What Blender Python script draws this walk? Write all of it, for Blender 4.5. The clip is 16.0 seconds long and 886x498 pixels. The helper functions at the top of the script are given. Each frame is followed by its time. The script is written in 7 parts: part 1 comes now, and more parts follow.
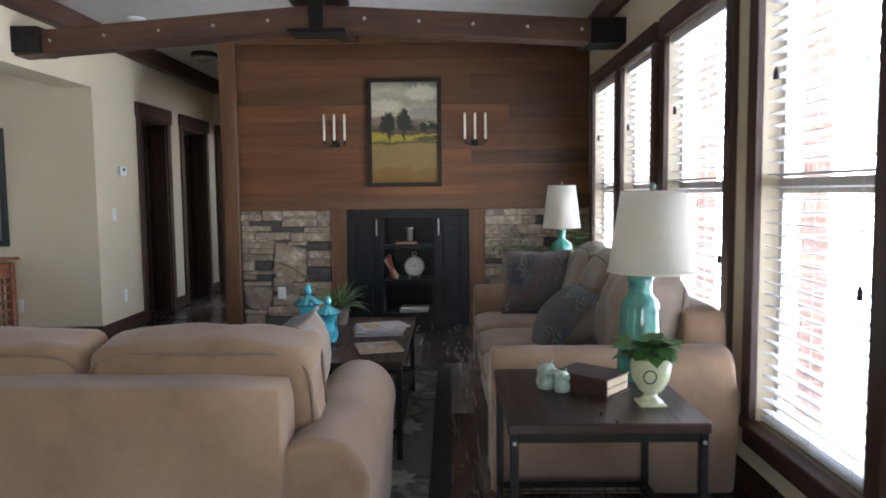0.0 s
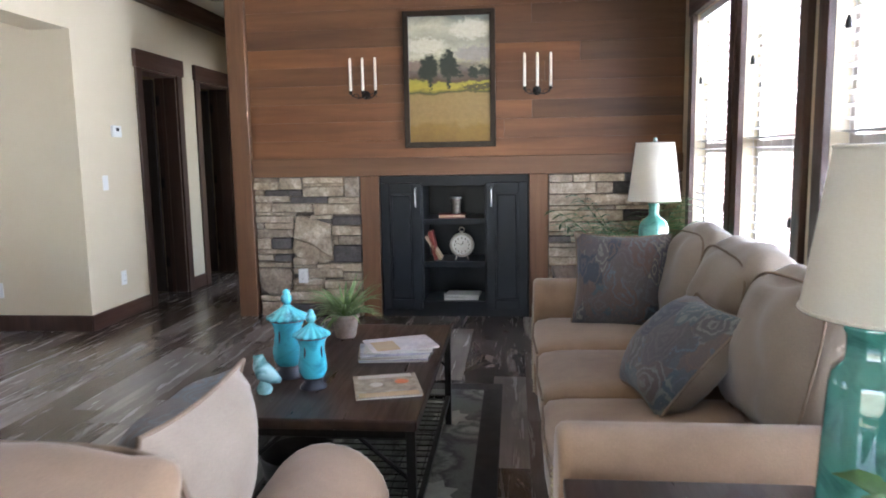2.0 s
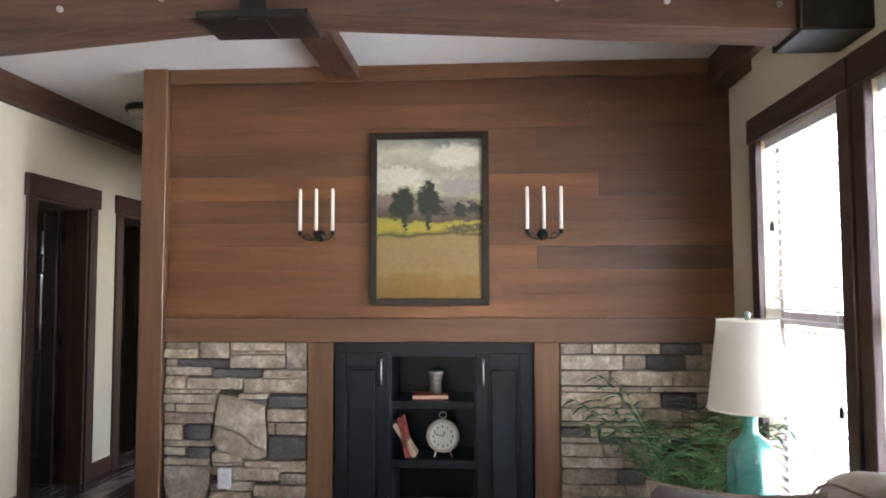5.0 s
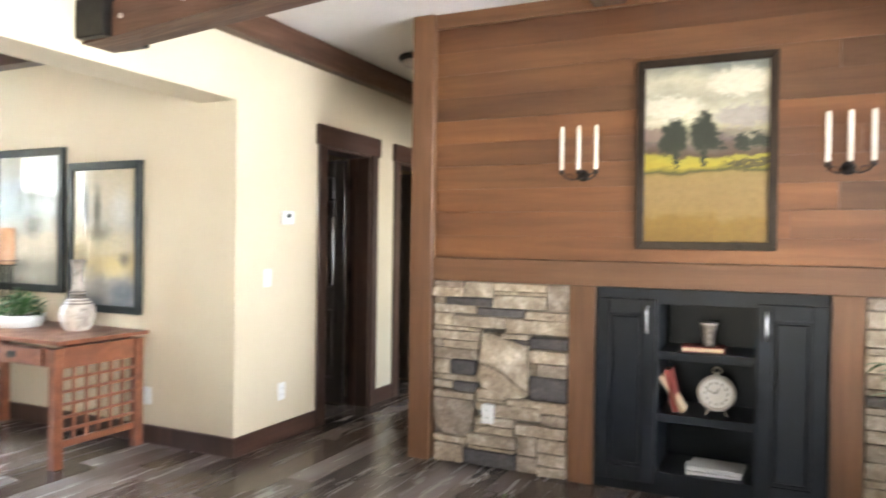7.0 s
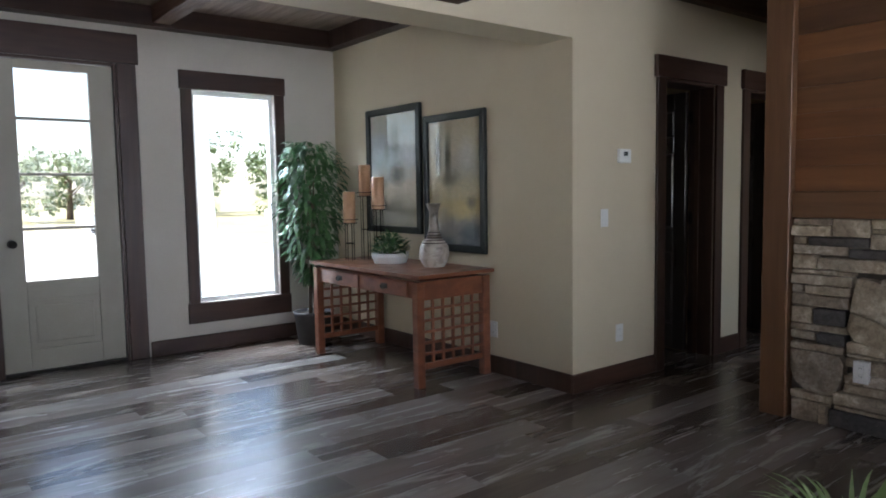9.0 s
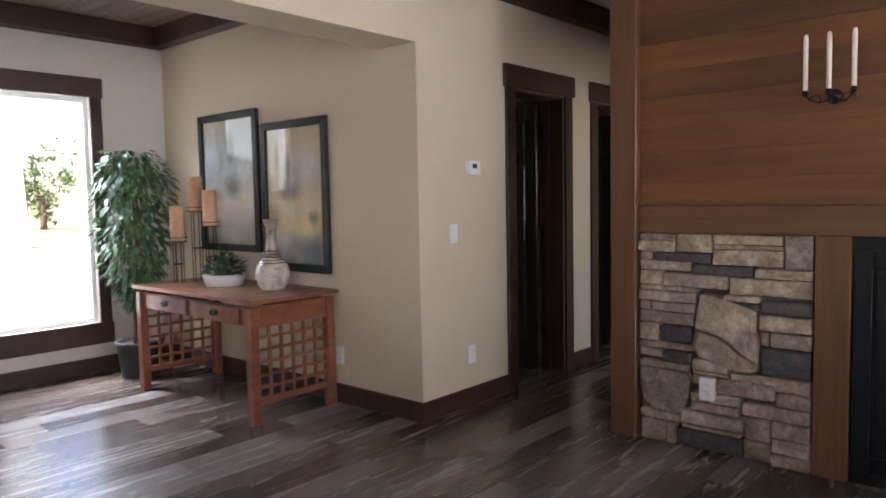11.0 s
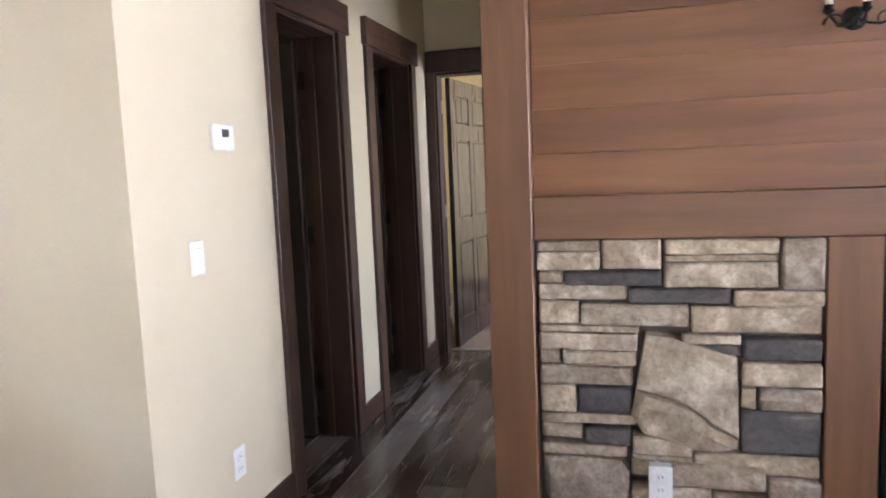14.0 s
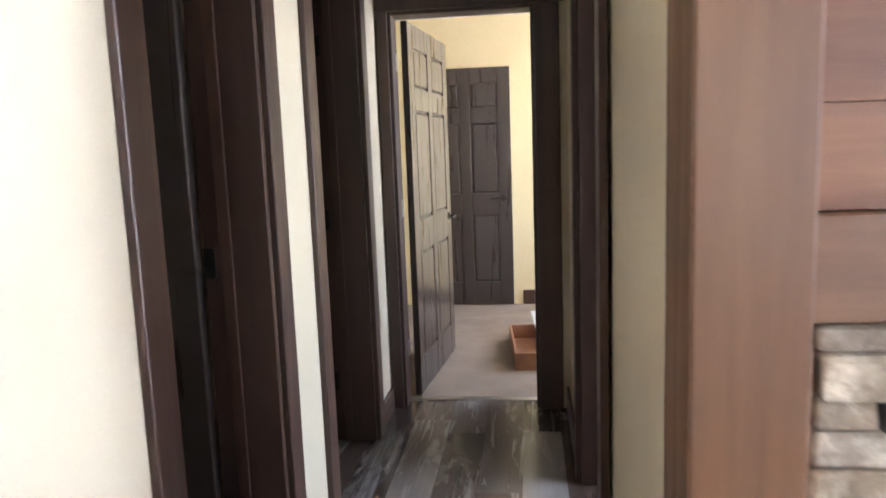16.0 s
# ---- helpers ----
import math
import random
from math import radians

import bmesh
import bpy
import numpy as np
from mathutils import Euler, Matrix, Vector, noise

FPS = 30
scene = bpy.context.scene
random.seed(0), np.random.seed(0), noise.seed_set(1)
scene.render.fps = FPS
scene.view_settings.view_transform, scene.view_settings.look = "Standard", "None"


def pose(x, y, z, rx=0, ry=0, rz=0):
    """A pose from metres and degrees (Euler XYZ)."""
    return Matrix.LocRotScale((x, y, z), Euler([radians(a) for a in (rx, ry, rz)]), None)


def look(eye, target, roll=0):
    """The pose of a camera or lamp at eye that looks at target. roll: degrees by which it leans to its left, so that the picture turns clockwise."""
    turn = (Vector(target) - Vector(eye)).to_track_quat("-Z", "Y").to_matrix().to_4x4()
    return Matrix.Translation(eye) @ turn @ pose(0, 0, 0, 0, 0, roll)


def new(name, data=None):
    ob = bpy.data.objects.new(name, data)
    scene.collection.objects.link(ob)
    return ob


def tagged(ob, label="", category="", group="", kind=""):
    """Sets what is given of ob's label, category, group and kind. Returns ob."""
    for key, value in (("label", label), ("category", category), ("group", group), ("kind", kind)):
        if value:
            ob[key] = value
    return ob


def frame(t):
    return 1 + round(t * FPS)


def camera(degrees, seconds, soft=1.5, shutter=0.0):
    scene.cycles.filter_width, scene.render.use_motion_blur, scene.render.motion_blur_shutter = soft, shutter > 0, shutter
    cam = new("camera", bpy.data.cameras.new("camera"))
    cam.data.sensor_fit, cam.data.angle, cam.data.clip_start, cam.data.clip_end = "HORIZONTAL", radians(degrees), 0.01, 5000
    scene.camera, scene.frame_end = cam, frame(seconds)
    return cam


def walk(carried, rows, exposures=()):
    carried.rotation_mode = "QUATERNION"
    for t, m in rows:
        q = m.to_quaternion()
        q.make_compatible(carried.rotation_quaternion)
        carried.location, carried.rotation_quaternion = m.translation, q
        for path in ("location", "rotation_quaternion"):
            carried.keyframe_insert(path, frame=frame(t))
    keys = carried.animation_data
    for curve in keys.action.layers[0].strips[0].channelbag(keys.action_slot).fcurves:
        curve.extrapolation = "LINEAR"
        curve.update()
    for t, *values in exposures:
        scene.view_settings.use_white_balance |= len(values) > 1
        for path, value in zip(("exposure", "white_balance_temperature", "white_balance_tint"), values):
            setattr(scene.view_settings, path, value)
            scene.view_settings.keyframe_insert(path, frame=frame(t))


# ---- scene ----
cam = camera(64.0, 16.0, soft=1.8, shutter=0.4)
PATH = [
    (0, (0.231, -0.035, 1.287), (0.21, 1.959, 1.128), -0.6),
    (0.5, (0.279, 0.3, 1.284), (0.17, 2.29, 1.109), -0.7),
    (1, (0.299, 0.633, 1.271), (0.126, 2.616, 1.078), -0.8),
    (1.5, (0.294, 0.925, 1.288), (0.097, 2.902, 1.051), -1.1),
    (2, (0.295, 1.236, 1.278), (0.095, 3.209, 1.018), -1.0),
    (2.5, (0.28, 1.584, 1.275), (0.092, 3.556, 1.003), -0.9),
    (3, (0.225, 1.862, 1.295), (0.107, 3.84, 1.029), -1.2),
    (3.5, (0.251, 2.021, 1.33), (0.132, 4.008, 1.137), -1.0),
    (3.7, (0.256, 2.127, 1.344), (0.136, 4.119, 1.219), -0.7),
    (5.8, (0.108, 2.723, 1.45), (-0.036, 4.713, 1.589), 0.3),
    (6, (0.131, 2.732, 1.448), (-0.095, 4.716, 1.562), 0.4),
    (6.5, (0.21, 2.719, 1.409), (-0.32, 4.646, 1.458), 0.5),
    (7, (0.169, 2.775, 1.365), (-0.687, 4.582, 1.347), 0.8),
    (7.5, (0.121, 2.847, 1.323), (-1.074, 4.448, 1.234), 0.9),
    (8, (0.09, 2.837, 1.31), (-1.38, 4.185, 1.173), -0.4),
    (8.2, (0.086, 2.828, 1.307), (-1.485, 4.055, 1.145), -0.9),
    (10.3, (0.138, 2.871, 1.311), (-1.382, 4.156, 1.124), -1.2),
    (10.5, (0.098, 2.936, 1.312), (-1.323, 4.332, 1.141), -0.9),
    (11, (-0.057, 3.189, 1.336), (-1.372, 4.689, 1.193), -1.1),
    (11.5, (-0.208, 3.417, 1.347), (-1.454, 4.976, 1.215), -1.2),
    (12, (-0.459, 3.539, 1.361), (-1.549, 5.207, 1.2), -1.7),
    (12.5, (-0.754, 3.646, 1.368), (-1.654, 5.419, 1.154), -2.4),
    (13, (-1.016, 3.874, 1.375), (-1.765, 5.713, 1.137), -2.7),
    (13.5, (-1.253, 4.137, 1.381), (-1.88, 6.021, 1.147), -2.8),
    (14, (-1.487, 4.451, 1.378), (-1.997, 6.372, 1.153), -2.4),
    (14.5, (-1.7, 4.838, 1.379), (-2.14, 6.777, 1.16), -2.2),
    (15, (-1.908, 5.186, 1.369), (-2.253, 7.144, 1.151), -2.2),
    (15.5, (-2.023, 5.488, 1.353), (-2.309, 7.454, 1.121), -2.4),
    (16, (-2.147, 5.84, 1.369), (-2.387, 7.806, 1.091), -2.1),
]
EXPOSURE = [
    (0.0, 2.26, 6050, 12), (0.5, 2.05, 6150, 12), (1.0, 2.65, 6250, 12), (2.0, 3.15, 6000, 13), (3.0, 3.78, 5950, 13), (3.5, 3.5, 6000, 13),
    (5.8, 3.08, 6450, 15), (7.0, 3.82, 6800, 12), (7.5, 3.48, 6600, 11), (8.0, 2.9, 6200, 8), (8.2, 2.6, 6200, 9), (10.3, 0.85, 6400, 18),
    (10.6, 1.3, 6600, 21), (11.0, 2.15, 6800, 22), (11.5, 2.82, 7000, 23), (12.0, 3.0, 6850, 23), (13.0, 3.5, 6400, 20), (14.0, 3.52, 6200, 18),
    (14.5, 3.53, 6150, 17), (15.5, 3.83, 6100, 16), (16.0, 4.1, 6000, 15),
]
walk(cam, [(t, look(eye, target, roll)) for t, eye, target, roll in PATH], EXPOSURE)

# ---- light ----
world = bpy.data.worlds.new("sky")
scene.world = world
world.use_nodes = True
wn = world.node_tree.nodes
sky = wn.new("ShaderNodeTexSky")
sky.sky_type, sky.sun_disc = "NISHITA", False
sky.sun_elevation, sky.sun_rotation = radians(52), radians(180)
wn["Background"].inputs["Strength"].default_value = 0.15
world.node_tree.links.new(sky.outputs[0], wn["Background"].inputs["Color"])

sun = new("sun", bpy.data.lights.new("sun", "SUN"))
sun.data.energy, sun.data.angle, sun.data.color = 5.0, radians(0.5), (1.0, 0.95, 0.87)
sun.matrix_world = look((0, -10, 12.8), (0, 0, 0))


def sky_fill_lamp(x, y, z, wide, high, toward, watts, color=(0.79, 0.865, 1.0)):
    """An area lamp that stands in for the sky's light at or near an opening."""
    data = bpy.data.lights.new("sky_fill", "AREA")
    data.shape, data.size, data.size_y, data.energy, data.color = "RECTANGLE", wide, high, watts, color
    ob = new("sky_fill", data)
    ob.matrix_world = look((x, y, z), toward)
    return ob


# ---- plan, in metres ----
Y_WALL = 6.8       # face of the panelled wall
X_HALL = -2.89     # hall wall with the thermostat, and the header over the entry opening
X_WIN = 1.49       # wall with the four windows
Y_PIC = 6.215      # wall with the two framed pictures
X_ENTRY = -5.83    # wall with the front door
CEIL = 2.79
HALL_R = -1.95
HALL_END = 9.46
BACK = -2.6
# The last two windows are unseen, added to bring more light in.
WINDOWS = [(5.33, 6.14), (4.36, 5.13), (3.19, 4.09), (2.04, 2.85), (0.9, 1.7), (-0.25, 0.55)]
WIN_LO, WIN_HI, WIN_RAIL = 0.33, 2.16, 1.30
for k, (lo, hi) in enumerate(WINDOWS):
    sky_fill_lamp(X_WIN + 0.64, (lo + hi) / 2, 1.33, 1.05, 2.1, (0, (lo + hi) / 2, 0.75), 19 if k < 4 else 5)
# Fill lamp added behind the camera, in an opening made up for it.
sky_fill_lamp(-0.6, BACK - 0.3, 1.1, 2.3, 2.0, (-0.6, 0, 0.9), 3)
sky_fill_lamp(-0.02, 8.3, 1.3, 1.0, 1.6, (-2.4, 8.1, -0.4), 6, (0.76, 0.86, 1.0))
# Fill lamp for the bedroom, at an unseen opening added in its wall.
sky_fill_lamp(-0.42, 10.7, 1.5, 1.1, 1.3, (-3, 10.7, 1.3), 5.5)
# Lamps added outside above the entry glass, out of view, to brighten the floor.
sky_fill_lamp(X_ENTRY - 0.75, 5.2, 2.75, 1.9, 0.7, (-4.6, 5.0, 0), 190, (0.72, 0.85, 1.0))
sky_fill_lamp(X_ENTRY - 0.75, 3.86, 2.95, 0.9, 0.7, (-4.6, 3.9, 0), 90, (0.72, 0.85, 1.0))


# ---- materials ----
def shader(name, rough=0.6, metal=0.0):
    m = bpy.data.materials.new(name)
    m.use_nodes = True
    b = m.node_tree.nodes["Principled BSDF"]
    b.inputs["Roughness"].default_value, b.inputs["Metallic"].default_value = rough, metal
    return m, m.node_tree.nodes, m.node_tree.links, b


def ramp(nodes, stops):
    r = nodes.new("ShaderNodeValToRGB")
    e = r.color_ramp.elements
    while len(e) < len(stops):
        e.new(0.5)
    for slot, (p, c) in zip(e, stops):
        slot.position, slot.color = p, (*c, 1)
    return r


def place(nodes, links, scale, per_object=False, source="Position"):
    """Coordinates in metres (from Geometry) or local ones (Object), scaled; per_object shifts each piece's pattern."""
    if source == "Position":
        out = nodes.new("ShaderNodeNewGeometry").outputs["Position"]
    else:
        out = nodes.new("ShaderNodeTexCoord").outputs[source]
    if per_object:
        info, add, mul = nodes.new("ShaderNodeObjectInfo"), nodes.new("ShaderNodeVectorMath"), nodes.new("ShaderNodeVectorMath")
        mul.operation = "SCALE"
        mul.inputs[0].default_value = (17.0, 31.0, 23.0)
        links.new(info.outputs["Random"], mul.inputs["Scale"])
        links.new(out, add.inputs[0])
        links.new(mul.outputs[0], add.inputs[1])
        out = add.outputs[0]
    m = nodes.new("ShaderNodeMapping")
    m.inputs["Scale"].default_value = scale
    links.new(out, m.inputs["Vector"])
    return m.outputs[0]


def fractal(nodes, links, vector, scale, detail=6.0, rough=0.6, distortion=0.0):
    n = nodes.new("ShaderNodeTexNoise")
    n.inputs["Scale"].default_value, n.inputs["Detail"].default_value = scale, detail
    n.inputs["Roughness"].default_value, n.inputs["Distortion"].default_value = rough, distortion
    links.new(vector, n.inputs["Vector"])
    return n.outputs["Fac"]


def mix(nodes, links, a, b, fac, kind="MIX"):
    m = nodes.new("ShaderNodeMix")
    m.data_type, m.blend_type = "RGBA", kind
    for value, slot in ((fac, 0), (a, 6), (b, 7)):
        if hasattr(value, "is_linked"):
            links.new(value, m.inputs[slot])
        else:
            m.inputs[slot].default_value = value if slot == 0 else (*value, 1)
    return m.outputs[2]


def relief(nodes, links, b, height, strength, distance=0.002):
    n = nodes.new("ShaderNodeBump")
    n.inputs["Strength"].default_value, n.inputs["Distance"].default_value = strength, distance
    links.new(height, n.inputs["Height"])
    links.new(n.outputs[0], b.inputs["Normal"])


def mottled(name, dark, light, scale=6.0, fine=90.0, rough=0.6, bump=0.15, metal=0.0, distance=0.002, sheen=0.0, source="Position", coat=0.0, gloss=0.5):
    """Broad stains from dark to light, with a fine grain in colour, gloss and relief."""
    m, n, l, b = shader(name, rough, metal)
    v = place(n, l, (1, 1, 1), source=source)
    broad, grain = fractal(n, l, v, scale, 5), fractal(n, l, v, fine, 3)
    c = ramp(n, [(0.3, dark), (0.7, light)])
    l.new(broad, c.inputs[0])
    g = ramp(n, [(0.25, (0.82, 0.82, 0.82)), (0.75, (1, 1, 1))])
    l.new(grain, g.inputs[0])
    l.new(mix(n, l, c.outputs[0], g.outputs[0], 1.0, "MULTIPLY"), b.inputs["Base Color"])
    relief(n, l, b, grain, bump, distance)
    b.inputs["Sheen Weight"].default_value = sheen
    b.inputs["Coat Weight"].default_value = coat
    b.inputs["Specular IOR Level"].default_value = gloss
    return m


def timber(name, colors, grain, rough=0.5, bump=0.25, per_object=True, spread=0.5, coat=0.0, fine_mix=0.8, hues=()):
    """Wood whose grain runs along the axis with the smallest factor in grain; pieces differ from one another."""
    m, n, l, b = shader(name, rough)
    v = place(n, l, grain, per_object)
    fine, broad = fractal(n, l, v, 3.0, 8, 0.65, 0.6), fractal(n, l, v, 0.6, 4, 0.5, 1.5)
    c = ramp(n, [(0.25 + 0.5 * i / (len(colors) - 1), x) for i, x in enumerate(colors)])
    l.new(broad, c.inputs[0])
    g = ramp(n, [(0.3, (0.55, 0.5, 0.47)), (0.62, (1, 1, 1))])
    l.new(fine, g.inputs[0])
    out = mix(n, l, c.outputs[0], g.outputs[0], fine_mix, "MULTIPLY")
    if per_object:
        info = n.new("ShaderNodeObjectInfo")
        t = ramp(n, [(0.0, (1 - spread,) * 3), (1.0, (1.0, 1.0, 1.0))])
        if hues:
            t = ramp(n, hues)
        l.new(info.outputs["Random"], t.inputs[0])
        out = mix(n, l, out, t.outputs[0], 1.0, "MULTIPLY")
    l.new(out, b.inputs["Base Color"])
    r = ramp(n, [(0.3, (rough + 0.15,) * 3), (0.7, (rough - 0.05,) * 3)])
    l.new(fine, r.inputs[0])
    l.new(r.outputs[0], b.inputs["Roughness"])
    b.inputs["Coat Weight"].default_value = coat
    relief(n, l, b, fine, bump, 0.0015)
    return m


def floor_boards(name, joined):
    """Weathered grey-brown vinyl planks, each with its own tone, with ragged pale scuffs and dark knots."""
    m, n, l, b = shader(name, 0.32)
    fine = fractal(n, l, place(n, l, (9, 0.55, 9), not joined), 2.6, 7, 0.62, 0.5)
    broad = fractal(n, l, place(n, l, (3.2, 0.75, 3.2), not joined), 1.5, 10, 0.68, 0.9)
    cloud = fractal(n, l, place(n, l, (2.2, 0.9, 2.2), not joined), 1.3, 4, 0.5, 0.6)
    own = n.new("ShaderNodeNewGeometry").outputs["Random Per Island"] if joined else n.new("ShaderNodeObjectInfo").outputs["Random"]
    tone = ramp(n, [(0.05, (0.046, 0.032, 0.025)), (0.2, (0.125, 0.103, 0.088)), (0.33, (0.075, 0.051, 0.039)), (0.45, (0.21, 0.186, 0.168)), (0.57, (0.054, 0.037, 0.029)), (0.68, (0.16, 0.136, 0.119)), (0.80, (0.092, 0.064, 0.049)), (0.95, (0.24, 0.216, 0.198))])
    l.new(own, tone.inputs[0])
    g = ramp(n, [(0.32, (0.62, 0.57, 0.53)), (0.58, (1, 1, 1))])
    l.new(fine, g.inputs[0])
    base = mix(n, l, tone.outputs[0], g.outputs[0], 0.6, "MULTIPLY")
    k = ramp(n, [(0.3, (0.7, 0.66, 0.63)), (0.52, (1, 1, 1)), (0.72, (1.3, 1.27, 1.25))])
    l.new(cloud, k.inputs[0])
    base = mix(n, l, base, k.outputs[0], 0.85, "MULTIPLY")
    pale = ramp(n, [(0.565, (0, 0, 0)), (0.615, (0.65, 0.65, 0.65)), (0.7, (0.9, 0.9, 0.9))])
    l.new(broad, pale.inputs[0])
    streak = ramp(n, [(0.38, (0.15, 0.15, 0.15)), (0.55, (1, 1, 1))])
    l.new(fine, streak.inputs[0])
    half = n.new("ShaderNodeMath")
    half.operation = "MULTIPLY"
    l.new(pale.outputs[0], half.inputs[0])
    l.new(streak.outputs[0], half.inputs[1])
    l.new(mix(n, l, base, (0.33, 0.30, 0.27), half.outputs[0]), b.inputs["Base Color"])
    r = ramp(n, [(0.3, (0.30,) * 3), (0.7, (0.19,) * 3)])
    l.new(fine, r.inputs[0])
    l.new(r.outputs[0], b.inputs["Roughness"])
    b.inputs["Specular IOR Level"].default_value = 0.65
    relief(n, l, b, fine, 0.12, 0.001)
    return m


def stone_faces(name, stops, rise=0.85):
    m, n, l, b = shader(name, 0.85)
    v = place(n, l, (1, 1, 1), True)
    broad, fine = fractal(n, l, v, 9, 9, 0.7, 0.4), fractal(n, l, v, 42, 8, 0.7, 0.5)
    c = ramp(n, stops)
    l.new(broad, c.inputs[0])
    g = ramp(n, [(0.32, (0.5, 0.48, 0.46)), (0.6, (1, 1, 1))])
    l.new(fine, g.inputs[0])
    info = n.new("ShaderNodeObjectInfo")
    t = ramp(n, [(0.0, (0.62, 0.6, 0.6)), (0.5, (0.95, 0.9, 0.82)), (1.0, (1, 1, 1))])
    l.new(info.outputs["Random"], t.inputs[0])
    l.new(mix(n, l, mix(n, l, c.outputs[0], g.outputs[0], 0.8, "MULTIPLY"), t.outputs[0], 1.0, "MULTIPLY"), b.inputs["Base Color"])
    both = n.new("ShaderNodeMath")
    l.new(broad, both.inputs[0])
    l.new(fine, both.inputs[1])
    relief(n, l, b, both.outputs[0], rise, 0.010)
    return m


def paisley():
    """Woven paisley: ringed figures in dusty blue, brown and cream on slate."""
    m, n, l, b = shader("paisley_weave", 0.75)
    v = place(n, l, (1, 1, 0.7), True, "Object")
    wob = n.new("ShaderNodeTexNoise")
    wob.inputs["Scale"].default_value = 14
    wob.inputs["Detail"].default_value = 5
    l.new(v, wob.inputs["Vector"])
    off, bent = n.new("ShaderNodeVectorMath"), n.new("ShaderNodeVectorMath")
    off.operation = "SCALE"
    off.inputs["Scale"].default_value = 0.13
    l.new(wob.outputs["Color"], off.inputs[0])
    l.new(v, bent.inputs[0])
    l.new(off.outputs[0], bent.inputs[1])
    cell = n.new("ShaderNodeTexVoronoi")
    cell.inputs["Scale"].default_value = 10
    l.new(bent.outputs[0], cell.inputs["Vector"])
    rings = n.new("ShaderNodeMath")
    rings.operation = "PINGPONG"
    rings.inputs[1].default_value = 0.11
    l.new(cell.outputs["Distance"], rings.inputs[0])
    line = ramp(n, [(0.055, (0, 0, 0)), (0.10, (0.7, 0.7, 0.7))])
    l.new(rings.outputs[0], line.inputs[0])
    tone = n.new("ShaderNodeSeparateXYZ")
    l.new(cell.outputs["Color"], tone.inputs[0])
    ground = ramp(n, [(0.0, (0.042, 0.046, 0.066)), (0.3, (0.10, 0.083, 0.078)), (0.6, (0.115, 0.074, 0.062)), (1.0, (0.058, 0.088, 0.105))])
    l.new(tone.outputs[0], ground.inputs[0])
    mark = ramp(n, [(0.0, (0.30, 0.26, 0.19)), (0.5, (0.09, 0.14, 0.18)), (1.0, (0.14, 0.09, 0.065))])
    l.new(tone.outputs[1], mark.inputs[0])
    weave = fractal(n, l, place(n, l, (1, 1, 1), False, "Object"), 300, 2)
    g = ramp(n, [(0.3, (0.65, 0.65, 0.65)), (0.7, (1, 1, 1))])
    l.new(weave, g.inputs[0])
    l.new(mix(n, l, mix(n, l, ground.outputs[0], mark.outputs[0], line.outputs[0]), g.outputs[0], 1.0, "MULTIPLY"), b.inputs["Base Color"])
    relief(n, l, b, weave, 0.4, 0.001)
    b.inputs["Sheen Weight"].default_value = 0.15
    return m


def glazed(name, color, dark, rough=0.12):
    m, n, l, b = shader(name, rough)
    v = place(n, l, (1, 1, 1), True, "Object")
    c = ramp(n, [(0.32, dark), (0.5, color), (0.75, tuple(min(1, x * 1.15) for x in color))])
    l.new(fractal(n, l, v, 14, 5, 0.6, 0.8), c.inputs[0])
    l.new(c.outputs[0], b.inputs["Base Color"])
    b.inputs["Coat Weight"].default_value = 1.0
    b.inputs["Coat Roughness"].default_value = 0.03
    return m


def glass(name, color=(1, 1, 1), rough=0.0):
    m, n, l, b = shader(name, rough)
    b.inputs["Base Color"].default_value = (*color, 1)
    b.inputs["Transmission Weight"].default_value, b.inputs["IOR"].default_value = 1.0, 1.3
    return m


def linen_shade():
    m, n, l, b = shader("shade_linen", 0.9)
    v = place(n, l, (300, 300, 300), False, "Object")
    weave = fractal(n, l, v, 1.0, 2)
    c = ramp(n, [(0.3, (0.79, 0.745, 0.65)), (0.7, (0.84, 0.80, 0.71))])
    l.new(weave, c.inputs[0])
    l.new(c.outputs[0], b.inputs["Base Color"])
    t, s = n.new("ShaderNodeBsdfTranslucent"), n.new("ShaderNodeMixShader")
    l.new(c.outputs[0], t.inputs["Color"])
    s.inputs[0].default_value = 0.45
    l.new(b.outputs[0], s.inputs[1])
    l.new(t.outputs[0], s.inputs[2])
    l.new(s.outputs[0], n["Material Output"].inputs["Surface"])
    relief(n, l, b, weave, 0.1, 0.0005)
    return m


def rug_weave():
    m, n, l, b = shader("rug_weave", 0.95)
    v = place(n, l, (1, 1, 1))
    w = n.new("ShaderNodeTexVoronoi")
    w.inputs["Scale"].default_value = 3.4
    l.new(v, w.inputs["Vector"])
    broad, fine = fractal(n, l, v, 9, 5, 0.6, 1.5), fractal(n, l, v, 260, 2)
    c = ramp(n, [(0.1, (0.34, 0.35, 0.30)), (0.24, (0.11, 0.115, 0.10)), (0.34, (0.27, 0.27, 0.235)), (0.46, (0.075, 0.072, 0.066)), (0.6, (0.16, 0.165, 0.145))])
    add = n.new("ShaderNodeMath")
    l.new(w.outputs["Distance"], add.inputs[0])
    half = n.new("ShaderNodeMath")
    half.operation = "MULTIPLY_ADD"
    half.inputs[1].default_value, half.inputs[2].default_value = 0.5, -0.25
    l.new(broad, half.inputs[0])
    l.new(half.outputs[0], add.inputs[1])
    l.new(add.outputs[0], c.inputs[0])
    g = ramp(n, [(0.3, (0.6, 0.6, 0.6)), (0.7, (1, 1, 1))])
    l.new(fine, g.inputs[0])
    l.new(mix(n, l, c.outputs[0], g.outputs[0], 1.0, "MULTIPLY"), b.inputs["Base Color"])
    relief(n, l, b, fine, 0.6, 0.003)
    return m


